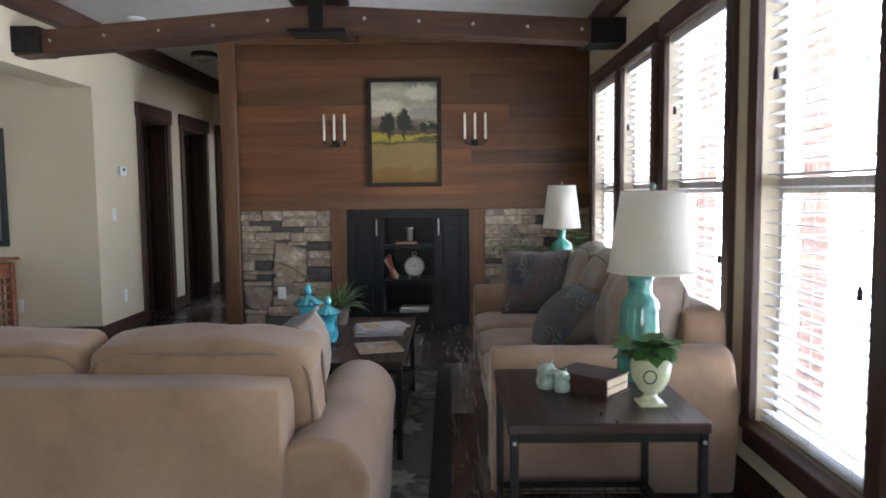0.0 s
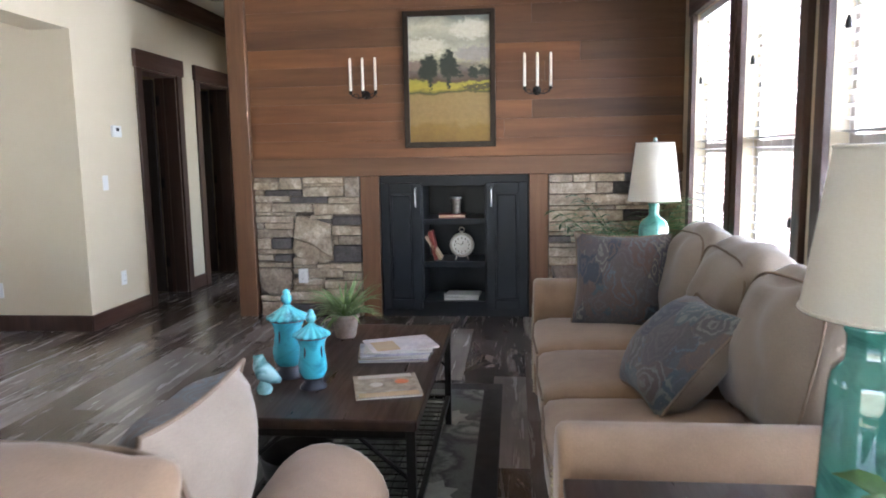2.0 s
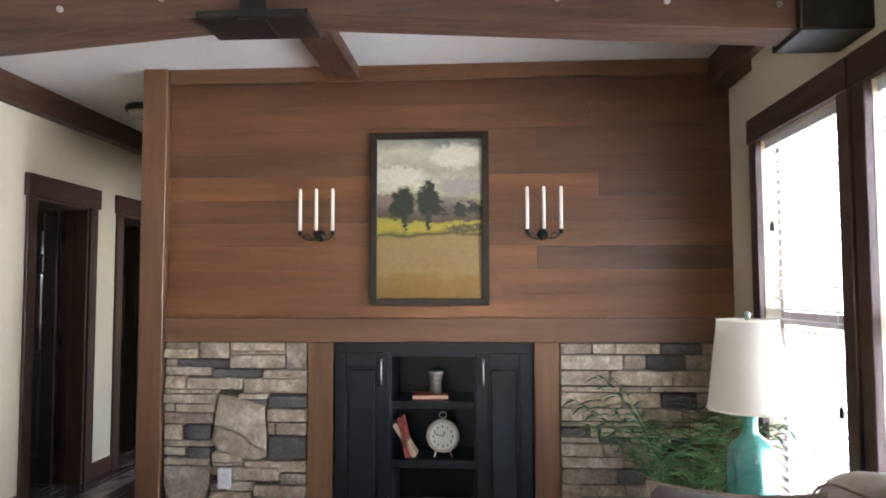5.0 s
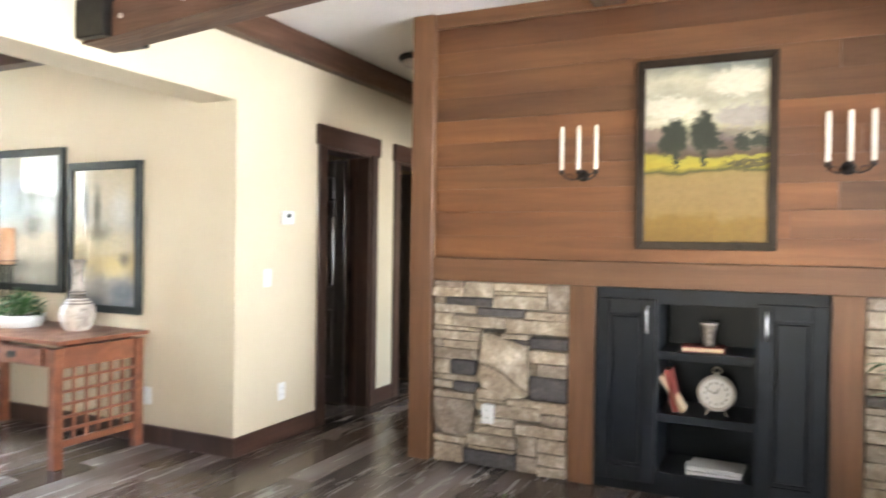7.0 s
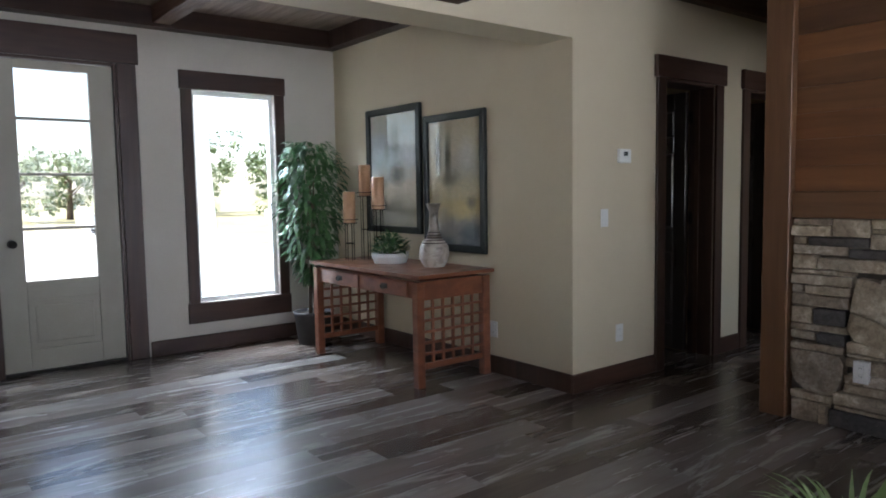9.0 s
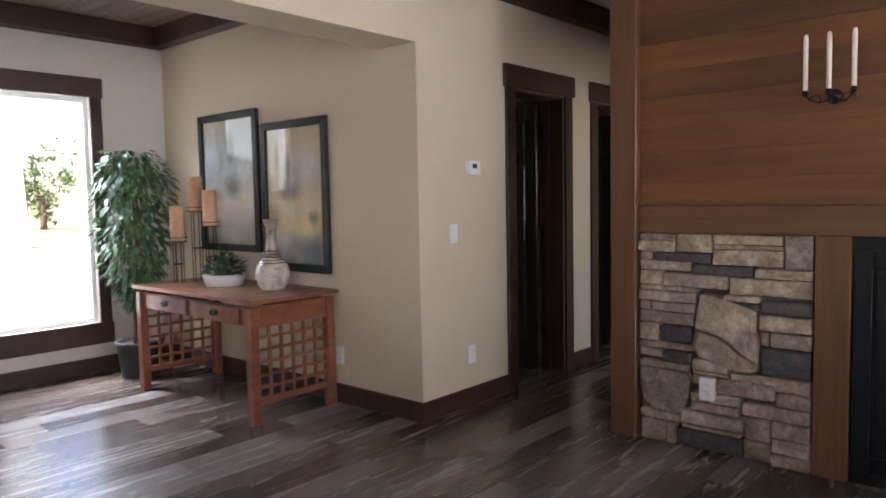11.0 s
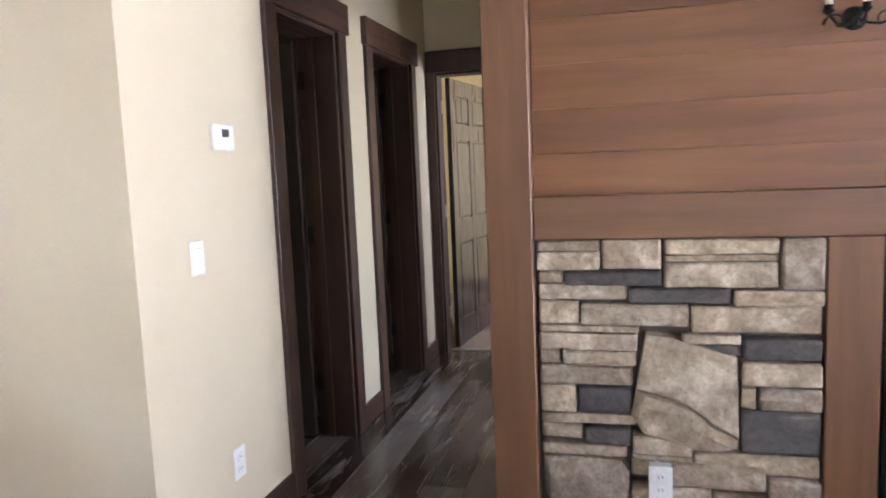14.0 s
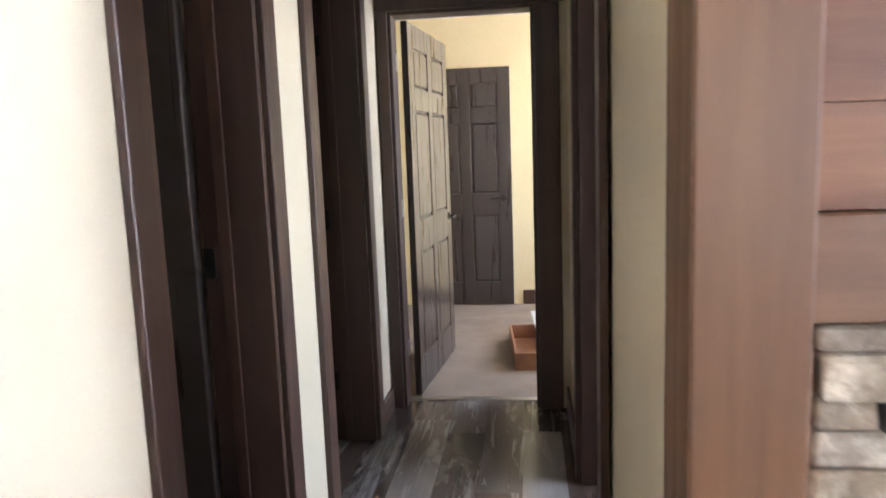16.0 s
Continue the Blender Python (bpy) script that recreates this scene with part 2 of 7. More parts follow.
def canvas(name, stops, cloud=0.12, scale=5.0, dabs=(), ragged=0.05, soft=0.5):
    """A painted landscape: bands by height with brushed, broken edges, and dabs (u, v, half width, half height, colour, strength) over them."""
    m, n, l, b = shader(name, 0.45)
    gen = n.new("ShaderNodeTexCoord").outputs["Generated"]
    sep = n.new("ShaderNodeSeparateXYZ")
    l.new(gen, sep.inputs[0])
    mp = n.new("ShaderNodeMapping")
    mp.inputs["Scale"].default_value = (1.0, 1.0, 2.2)
    l.new(gen, mp.inputs["Vector"])
    broad = fractal(n, l, mp.outputs[0], scale, 6, 0.55, 0.5)
    off = n.new("ShaderNodeMath")
    off.operation = "MULTIPLY_ADD"
    off.inputs[1].default_value = cloud
    l.new(broad, off.inputs[0])
    l.new(sep.outputs["Z"], off.inputs[2])
    sub = n.new("ShaderNodeMath")
    sub.operation, sub.inputs[1].default_value = "SUBTRACT", cloud / 2
    l.new(off.outputs[0], sub.inputs[0])
    c = ramp(n, stops)
    l.new(sub.outputs[0], c.inputs[0])
    g = ramp(n, [(0.3, (0.72, 0.7, 0.66)), (0.7, (1, 1, 1))])
    l.new(fractal(n, l, mp.outputs[0], 14, 6, 0.7), g.inputs[0])
    out = c.outputs[0]
    wob = n.new("ShaderNodeTexNoise")
    wob.inputs["Scale"].default_value, wob.inputs["Detail"].default_value, wob.inputs["Roughness"].default_value = 13.0, 7.0, 0.75
    l.new(mp.outputs[0], wob.inputs["Vector"])
    shift, bent = n.new("ShaderNodeVectorMath"), n.new("ShaderNodeVectorMath")
    shift.operation, bent.operation = "MULTIPLY_ADD", "ADD"
    shift.inputs[1].default_value, shift.inputs[2].default_value = (2 * ragged, 0, 2 * ragged), (-ragged, 0, -ragged)
    l.new(wob.outputs["Color"], shift.inputs[0])
    l.new(gen, bent.inputs[0])
    l.new(shift.outputs[0], bent.inputs[1])
    for u, v, half_u, half_v, color, strength in dabs:
        at = n.new("ShaderNodeMapping")
        at.vector_type = "POINT"
        at.inputs["Scale"].default_value = (1 / half_u, 0, 1 / half_v)
        at.inputs["Location"].default_value = (-u / half_u, 0, -v / half_v)
        l.new(bent.outputs[0], at.inputs["Vector"])
        far = n.new("ShaderNodeVectorMath")
        far.operation = "LENGTH"
        l.new(at.outputs[0], far.inputs[0])
        cover = ramp(n, [(1 - soft * 0.9, (strength,) * 3), (1.0, (0, 0, 0))])
        l.new(far.outputs["Value"], cover.inputs[0])
        out = mix(n, l, out, color, cover.outputs[0])
    l.new(mix(n, l, out, g.outputs[0], 0.8, "MULTIPLY"), b.inputs["Base Color"])
    return m


DARK_TREE, MAUVE, CREAM, HAZE = (0.018, 0.022, 0.011), (0.21, 0.135, 0.11), (0.66, 0.60, 0.45), (0.30, 0.26, 0.235)
PAINT = mottled("wall_paint", (0.60, 0.505, 0.35), (0.64, 0.545, 0.382), 1.5, 420, 0.62, 0.06, distance=0.001)
CEILING = mottled("ceiling_paint", (0.74, 0.70, 0.64), (0.78, 0.745, 0.69), 2, 160, 0.8, 0.4, distance=0.002)
BED_PAINT = mottled("bedroom_paint", (0.66, 0.52, 0.28), (0.70, 0.56, 0.31), 1.5, 220, 0.6, 0.2, distance=0.001)
ENTRY_PAINT = mottled("entry_paint", (0.55, 0.50, 0.43), (0.59, 0.54, 0.47), 1.5, 220, 0.6, 0.2, distance=0.001)
PLANK = timber("wall_plank_wood", [(0.12, 0.047, 0.017), (0.18, 0.074, 0.026), (0.25, 0.112, 0.042)], (0.45, 4, 5), 0.42, 0.1, fine_mix=0.65, hues=[(0.0, (0.56, 0.58, 0.62)), (0.3, (0.78, 0.76, 0.76)), (0.5, (0.62, 0.57, 0.55)), (0.7, (1.08, 0.98, 0.86)), (1.0, (0.82, 0.85, 0.92))])
POST = timber("post_wood", [(0.122, 0.053, 0.022), (0.16, 0.072, 0.030), (0.195, 0.092, 0.040)], (9, 9, 0.6), 0.42, 0.12, spread=0.12, fine_mix=0.5)
BOARD = timber("header_wood", [(0.122, 0.053, 0.022), (0.16, 0.072, 0.030), (0.195, 0.092, 0.040)], (0.6, 9, 9), 0.42, 0.12, spread=0.12, fine_mix=0.5)
TRIM = timber("dark_trim_wood", [(0.036, 0.017, 0.011), (0.056, 0.026, 0.017), (0.082, 0.039, 0.025)], (9, 9, 0.7), 0.38, 0.1, spread=0.15, fine_mix=0.4)
TRIM_Y = timber("dark_trim_wood_lengthwise", [(0.035, 0.015, 0.010), (0.055, 0.024, 0.015), (0.085, 0.039, 0.024)], (9, 0.7, 9), 0.40, 0.1, spread=0.15, fine_mix=0.4)
BEAM_Y = timber("beam_wood_lengthwise", [(0.055, 0.024, 0.013), (0.09, 0.041, 0.022), (0.14, 0.066, 0.036)], (10, 0.8, 10), 0.5, 0.3, spread=0.1)
BEAM_X = timber("beam_wood_across", [(0.06, 0.026, 0.014), (0.10, 0.045, 0.024), (0.15, 0.072, 0.038)], (0.8, 10, 10), 0.5, 0.3, spread=0.1)
GREY_BEAM = timber("entry_ceiling_boards", [(0.16, 0.11, 0.075), (0.22, 0.155, 0.11), (0.27, 0.20, 0.15)], (0.8, 10, 10), 0.55, 0.2, spread=0.15)
DOOR = timber("door_stain", [(0.034, 0.023, 0.018), (0.040, 0.028, 0.022), (0.048, 0.033, 0.026)], (7, 7, 0.5), 0.27, 0.02, spread=0.08, coat=0.5, fine_mix=0.12)
FLOOR, FLOOR_JOINED = floor_boards("floor_boards", False), floor_boards("floor_boards_joined", True)
SUBFLOOR = mottled("subfloor", (0.02, 0.015, 0.012), (0.03, 0.024, 0.02), 8, 60, 0.8)
CARPET = mottled("beige_carpet", (0.25, 0.185, 0.13), (0.33, 0.25, 0.18), 5, 320, 0.95, 1.0, distance=0.004)
STONE = stone_faces("tan_ledgestone", [(0.28, (0.235, 0.182, 0.133)), (0.5, (0.44, 0.355, 0.262)), (0.66, (0.72, 0.625, 0.495))])
DARK_STONE = stone_faces("slate_ledgestone", [(0.25, (0.065, 0.06, 0.062)), (0.55, (0.12, 0.108, 0.105)), (0.75, (0.19, 0.165, 0.145))])
MORTAR = mottled("dry_stack_backing", (0.11, 0.088, 0.068), (0.16, 0.13, 0.10), 12, 120, 0.95, 0.6)
BLACK = mottled("black_cabinet_paint", (0.012, 0.013, 0.015), (0.016, 0.018, 0.021), 4, 150, 0.36, 0.08, distance=0.0008, gloss=0.22)
SUEDE = mottled("tan_microsuede", (0.205, 0.120, 0.066), (0.345, 0.222, 0.134), 3, 240, 0.9, 0.2, distance=0.001, sheen=0.25)
SUEDE_GREY = mottled("taupe_microsuede", (0.245, 0.187, 0.138), (0.32, 0.25, 0.19), 4, 240, 0.9, 0.2, distance=0.001, sheen=0.25)
PIPING = mottled("brown_piping", (0.17, 0.115, 0.075), (0.23, 0.16, 0.11), 30, 300, 0.8)
NAIL = mottled("brass_nail", (0.35, 0.28, 0.18), (0.45, 0.37, 0.25), 40, 200, 0.35, metal=1.0)
PAISLEY = paisley()
TURQUOISE = glazed("turquoise_glaze", (0.06, 0.42, 0.52), (0.03, 0.22, 0.28))
LID_GLAZE = glazed("turquoise_lid_glaze", (0.08, 0.40, 0.46), (0.015, 0.08, 0.10))
BIRD_GLAZE = glazed("pale_turquoise_glaze", (0.22, 0.42, 0.42), (0.05, 0.16, 0.16))
TEAL = glazed("teal_glass_glaze", (0.07, 0.25, 0.205), (0.035, 0.15, 0.13), 0.05)
PALE_GLAZE = glazed("pale_sage_glaze", (0.26, 0.32, 0.26), (0.13, 0.19, 0.155), 0.1)
CREAM_POT = glazed("cream_green_glaze", (0.56, 0.58, 0.36), (0.42, 0.45, 0.28), 0.3)
CLAY = mottled("whitewashed_clay", (0.28, 0.205, 0.17), (0.46, 0.37, 0.32), 22, 120, 0.85, 0.4)
JAR_DARK = mottled("mercury_glass", (0.07, 0.058, 0.045), (0.26, 0.22, 0.18), 40, 120, 0.3)
WHITE_POT = mottled("white_ceramic", (0.66, 0.65, 0.61), (0.72, 0.71, 0.68), 12, 120, 0.3)
VASE = glazed("crackled_vase", (0.48, 0.42, 0.35), (0.22, 0.18, 0.15), 0.35)
VASE_NECK = glazed("smoky_vase_neck", (0.24, 0.20, 0.155), (0.10, 0.08, 0.06), 0.3)
FOOT = mottled("dark_blue_foot", (0.02, 0.025, 0.04), (0.035, 0.04, 0.06), 20, 100, 0.5)
SHADE = linen_shade()
IRON = mottled("black_iron", (0.012, 0.011, 0.010), (0.028, 0.024, 0.02), 20, 180, 0.45, 0.2, metal=0.6)
STEEL = mottled("brushed_steel", (0.55, 0.54, 0.52), (0.66, 0.65, 0.63), 20, 200, 0.28, 0.05, metal=1.0)
ESPRESSO = timber("espresso_tabletop", [(0.024, 0.013, 0.009), (0.04, 0.021, 0.014), (0.06, 0.032, 0.021)], (12, 0.9, 12), 0.3, 0.1, spread=0.05)
CHERRY = timber("cherry_wood", [(0.15, 0.045, 0.02), (0.22, 0.072, 0.032), (0.28, 0.105, 0.05)], (3, 3, 6), 0.33, 0.1, spread=0.12, coat=0.2)
CANDLE = mottled("ivory_wax", (0.78, 0.70, 0.56), (0.82, 0.75, 0.62), 12, 80, 0.45, 0.05)
AMBER_WAX = mottled("amber_wax", (0.46, 0.24, 0.12), (0.58, 0.33, 0.18), 14, 80, 0.4, 0.05)
PLASTIC = mottled("white_plastic", (0.74, 0.73, 0.70), (0.78, 0.77, 0.74), 5, 100, 0.4, 0.02)
SCREEN = mottled("grey_display", (0.05, 0.055, 0.05), (0.07, 0.075, 0.07), 5, 60, 0.2)
SLAT = mottled("white_blind_slat", (0.66, 0.64, 0.62), (0.72, 0.70, 0.68), 8, 120, 0.45, 0.05)
SASH = mottled("almond_vinyl_sash", (0.52, 0.46, 0.40), (0.58, 0.52, 0.46), 6, 100, 0.4, 0.05)
LEAF = mottled("leaf_green", (0.035, 0.10, 0.022), (0.085, 0.19, 0.045), 12, 90, 0.42, 0.1)
PALE_LEAF = mottled("spider_leaf", (0.10, 0.20, 0.055), (0.30, 0.38, 0.17), 18, 60, 0.45, 0.1)
DARK_LEAF = mottled("ficus_leaf", (0.028, 0.085, 0.028), (0.085, 0.18, 0.055), 10, 90, 0.38, 0.1)
BARK = mottled("bark", (0.08, 0.055, 0.035), (0.15, 0.105, 0.07), 20, 120, 0.9, 0.6)
SOIL = mottled("soil", (0.025, 0.018, 0.012), (0.05, 0.036, 0.025), 30, 120, 1.0, 0.8)
PAPER = mottled("paper", (0.58, 0.56, 0.52), (0.66, 0.64, 0.60), 12, 120, 0.5)
PAPER_BLUE = mottled("blue_print", (0.26, 0.28, 0.40), (0.58, 0.58, 0.62), 24, 80, 0.3)
PAPER_WARM = mottled("orange_print", (0.16, 0.12, 0.08), (0.48, 0.42, 0.32), 28, 80, 0.3)
PINK_GREY = mottled("cover_print", (0.42, 0.38, 0.39), (0.70, 0.65, 0.66), 16, 80, 0.3)
ORANGE = mottled("orange_ink", (0.60, 0.14, 0.04), (0.66, 0.19, 0.06), 20, 80, 0.35)
RED_COVER = mottled("red_book_cloth", (0.20, 0.035, 0.025), (0.28, 0.06, 0.04), 20, 200, 0.7)
BROWN_LEATHER = mottled("brown_leather", (0.035, 0.018, 0.012), (0.06, 0.032, 0.022), 14, 160, 0.45, 0.3)
PAGES = mottled("aged_pages", (0.48, 0.36, 0.22), (0.58, 0.45, 0.29), 8, 260, 0.8)
CLOCK_RIM = mottled("antique_cream_metal", (0.30, 0.26, 0.20), (0.45, 0.40, 0.32), 18, 120, 0.5)
DIAL = mottled("clock_dial", (0.52, 0.48, 0.40), (0.60, 0.56, 0.48), 10, 90, 0.5)
FRAME_DARK = mottled("dark_picture_frame", (0.022, 0.014, 0.010), (0.04, 0.025, 0.016), 12, 90, 0.35, 0.2, gloss=0.2)
FRAME_GREEN = mottled("black_green_frame", (0.014, 0.018, 0.017), (0.03, 0.035, 0.032), 12, 90, 0.35, 0.2, gloss=0.3)
RUG = rug_weave()
RUG_EDGE = mottled("rug_border", (0.028, 0.024, 0.022), (0.05, 0.044, 0.04), 14, 260, 0.95, 0.6)
RUG_PALE = mottled("rug_pale_motif", (0.30, 0.30, 0.255), (0.40, 0.395, 0.34), 14, 260, 0.95, 0.6)
BASKET = mottled("dark_basket", (0.018, 0.015, 0.013), (0.035, 0.03, 0.026), 20, 120, 0.7, 0.5)
BRICK = stone_faces("rose_tan_brick", [(0.3, (0.22, 0.125, 0.092)), (0.5, (0.29, 0.18, 0.138)), (0.7, (0.36, 0.24, 0.19))], 0.25)
BRICK_MORTAR = mottled("brick_mortar", (0.28, 0.215, 0.18), (0.36, 0.29, 0.245), 12, 120, 0.95, 0.6)
PANE = glass("window_glass")
PICTURE_GLASS = glass("picture_glass")
FRONT_DOOR = mottled("taupe_door_paint", (0.33, 0.30, 0.24), (0.38, 0.345, 0.28), 3, 150, 0.5, 0.1)
CONCRETE = mottled("pale_concrete", (0.66, 0.65, 0.62), (0.74, 0.73, 0.70), 3, 60, 0.9, 0.4)
LAWN = mottled("dry_lawn", (0.30, 0.28, 0.15), (0.42, 0.38, 0.22), 0.6, 30, 1.0, 0.8, distance=0.02)
PORCH_WHITE = mottled("white_porch_paint", (0.74, 0.73, 0.70), (0.80, 0.79, 0.76), 3, 80, 0.5, 0.1)
CEDAR = mottled("cedar_rail", (0.40, 0.21, 0.09), (0.50, 0.28, 0.13), 6, 80, 0.7, 0.3)
CAR_PAINT = mottled("white_car_paint", (0.68, 0.68, 0.68), (0.72, 0.72, 0.72), 3, 100, 0.25)
TYRE = mottled("tyre_rubber", (0.02, 0.02, 0.02), (0.035, 0.035, 0.035), 20, 100, 0.85)
CAR_GLASS = mottled("dark_car_glass", (0.03, 0.035, 0.04), (0.05, 0.055, 0.06), 3, 60, 0.08)
TREE_LEAF = mottled("broadleaf_green", (0.11, 0.16, 0.06), (0.20, 0.25, 0.11), 2, 12, 0.6, 0.3)
ROOF = mottled("roof_shingle", (0.06, 0.055, 0.05), (0.10, 0.09, 0.085), 4, 40, 0.9, 0.5)
CARTON = mottled("wooden_crate", (0.24, 0.10, 0.05), (0.34, 0.16, 0.085), 8, 90, 0.6, 0.3)
MAIN_ART = canvas("field_painting", [(0.0, (0.17, 0.09, 0.010)), (0.13, (0.22, 0.125, 0.018)), (0.16, (0.255, 0.16, 0.052)), (0.38, (0.275, 0.18, 0.066)), (0.40, (0.062, 0.062, 0.012)),
    (0.44, (0.40, 0.31, 0.03)), (0.49, (0.33, 0.28, 0.035)), (0.51, (0.081, 0.043, 0.028)), (0.57, (0.136, 0.105, 0.087)), (0.63, (0.40, 0.35, 0.22)), (0.70, (0.58, 0.52, 0.36)), (0.80, (0.36, 0.33, 0.235)), (0.90, (0.52, 0.47, 0.33)), (1.0, (0.19, 0.20, 0.165))], 0.22, 2.4,
    [(0.77, 0.89, 0.28, 0.09, CREAM, 0.9), (0.2, 0.77, 0.3, 0.07, CREAM, 0.8), (0.82, 0.70, 0.3, 0.07, HAZE, 0.8), (0.08, 0.61, 0.2, 0.05, MAUVE, 0.9),
     (0.87, 0.44, 0.25, 0.025, (0.05, 0.042, 0.018), 0.9), (0.25, 0.60, 0.13, 0.115, DARK_TREE, 1.0), (0.48, 0.615, 0.125, 0.115, DARK_TREE, 1.0), (0.26, 0.47, 0.028, 0.06, DARK_TREE, 1.0),
     (0.49, 0.47, 0.028, 0.06, DARK_TREE, 1.0), (0.80, 0.555, 0.08, 0.05, DARK_TREE, 1.0), (0.93, 0.56, 0.09, 0.05, DARK_TREE, 1.0), (0.64, 0.53, 0.05, 0.025, DARK_TREE, 1.0), (0.20, 0.555, 0.09, 0.07, DARK_TREE, 1.0), (0.54, 0.57, 0.09, 0.07, DARK_TREE, 1.0), (0.51, 0.69, 0.06, 0.06, DARK_TREE, 1.0)], 0.1, 0.35)
ART_BLUE = canvas("misty_print", [(0.0, (0.26, 0.25, 0.20)), (0.2, (0.50, 0.43, 0.31)), (0.4, (0.62, 0.53, 0.38)), (0.55, (0.46, 0.50, 0.47)), (0.75, (0.64, 0.70, 0.70)), (1.0, (0.66, 0.60, 0.42))], 0.3, 3.0,
    [(0.84, 0.68, 0.25, 0.2, (0.74, 0.78, 0.78), 0.8), (0.54, 0.77, 0.11, 0.19, (0.20, 0.21, 0.16), 0.75), (0.36, 0.66, 0.08, 0.13, (0.28, 0.28, 0.21), 0.6), (0.57, 0.46, 0.22, 0.12, (0.07, 0.065, 0.05), 0.9),
     (0.25, 0.40, 0.2, 0.08, (0.30, 0.26, 0.18), 0.6), (0.5, 0.10, 0.6, 0.12, (0.36, 0.34, 0.28), 0.6)], 0.06, 0.8)
ART_GOLD = canvas("golden_print", [(0.0, (0.14, 0.15, 0.16)), (0.15, (0.36, 0.32, 0.25)), (0.32, (0.58, 0.45, 0.22)), (0.45, (0.70, 0.60, 0.36)), (0.6, (0.54, 0.50, 0.38)), (0.8, (0.68, 0.60, 0.42)), (1.0, (0.62, 0.51, 0.32))], 0.3, 3.0,
    [(0.74, 0.71, 0.2, 0.18, (0.74, 0.71, 0.63), 0.8), (0.19, 0.74, 0.065, 0.23, (0.13, 0.13, 0.085), 0.85), (0.38, 0.70, 0.085, 0.24, (0.11, 0.11, 0.07), 0.85), (0.42, 0.53, 0.26, 0.09, (0.20, 0.18, 0.12), 0.75),
     (0.12, 0.36, 0.2, 0.14, (0.28, 0.23, 0.14), 0.7), (0.65, 0.28, 0.35, 0.11, (0.72, 0.55, 0.22), 0.8), (0.8, 0.10, 0.35, 0.12, (0.09, 0.105, 0.12), 0.85), (0.82, 0.34, 0.12, 0.07, (0.12, 0.11, 0.085), 0.8)], 0.06, 0.8)


# ---- mesh helpers ----
def finish(name, bm, material, smooth=False):
    bmesh.ops.recalc_face_normals(bm, faces=bm.faces)
    data = bpy.data.meshes.new(name)
    bm.to_mesh(data)
    bm.free()
    data.materials.append(material)
    if smooth:
        for p in data.polygons:
            p.use_smooth = True
    return data


def part(name, bm, material, parent, label="", smooth=False):
    """One mesh object under a thing or a part."""
    ob = new(name, finish(name, bm, material, smooth))
    ob.parent = parent
    return tagged(ob, label)


def thing(name, label, category, at=(0, 0, 0), turn=0, group=""):
    ob = new(name)
    ob.empty_display_size = 0.1
    ob.matrix_basis = pose(*at, 0, 0, turn)
    return tagged(ob, label, category, group)


def setting(name, bm, material, label="", smooth=False):
    return tagged(new(name, finish(name, bm, material, smooth)), label, kind="structure")


def block(x0, x1, y0, y1, z0, z1, bevel=0.0, bm=None, segments=1):
    """A box; bevel rounds its edges."""
    own = bm if bm is not None and not bevel else bmesh.new()
    m = Matrix.LocRotScale(((x0 + x1) / 2, (y0 + y1) / 2, (z0 + z1) / 2), None, (abs(x1 - x0), abs(y1 - y0), abs(z1 - z0)))
    bmesh.ops.create_cube(own, size=1, matrix=m)
    if bevel:
        bmesh.ops.bevel(own, geom=own.edges[:], offset=bevel, segments=segments, affect="EDGES", profile=0.5)
        if bm is not None:
            join(bm, own)
            return bm
    return own


def join(bm, other):
    data = bpy.data.meshes.new("joined")
    other.to_mesh(data)
    other.free()
    bm.from_mesh(data)
    bpy.data.meshes.remove(data)


def lathe(profile, sides=28, bm=None, at=(0, 0, 0), squash=None):
    """A body of revolution round z from (radius, height) pairs; squash(angle, height) scales the radius."""
    bm = bm or bmesh.new()
    rings = []
    for r, z in profile:
        ring = []
        for i in range(sides):
            a = 2 * math.pi * i / sides
            k = squash(a, z) if squash else 1
            ring.append(bm.verts.new((at[0] + r * k * math.cos(a), at[1] + r * k * math.sin(a), at[2] + z)))
        rings.append(ring)
    for a, b in zip(rings, rings[1:]):
        for i in range(sides):
            j = (i + 1) % sides
            bm.faces.new((a[i], a[j], b[j], b[i]))
    bm.faces.new(rings[0][::-1])
    bm.faces.new(rings[-1])
    return bm


def tube(points, radius, sides=8, bm=None):
    """A rod along points; radius is one number or a function of 0..1."""
    bm = bm or bmesh.new()
    pts, rings, up = [Vector(p) for p in points], [], None
    for i, p in enumerate(pts):
        d = (pts[min(i + 1, len(pts) - 1)] - pts[max(i - 1, 0)]).normalized()
        if up is None:
            up = d.orthogonal().normalized()
        up = (up - d * up.dot(d)).normalized()
        side = d.cross(up)
        r = radius(i / (len(pts) - 1)) if callable(radius) else radius
        rings.append([bm.verts.new(p + (up * math.cos(2 * math.pi * k / sides) + side * math.sin(2 * math.pi * k / sides)) * r) for k in range(sides)])
    for a, b in zip(rings, rings[1:]):
        for i in range(sides):
            bm.faces.new((a[i], a[(i + 1) % sides], b[(i + 1) % sides], b[i]))
    bm.faces.new(rings[0][::-1])
    bm.faces.new(rings[-1])
    return bm


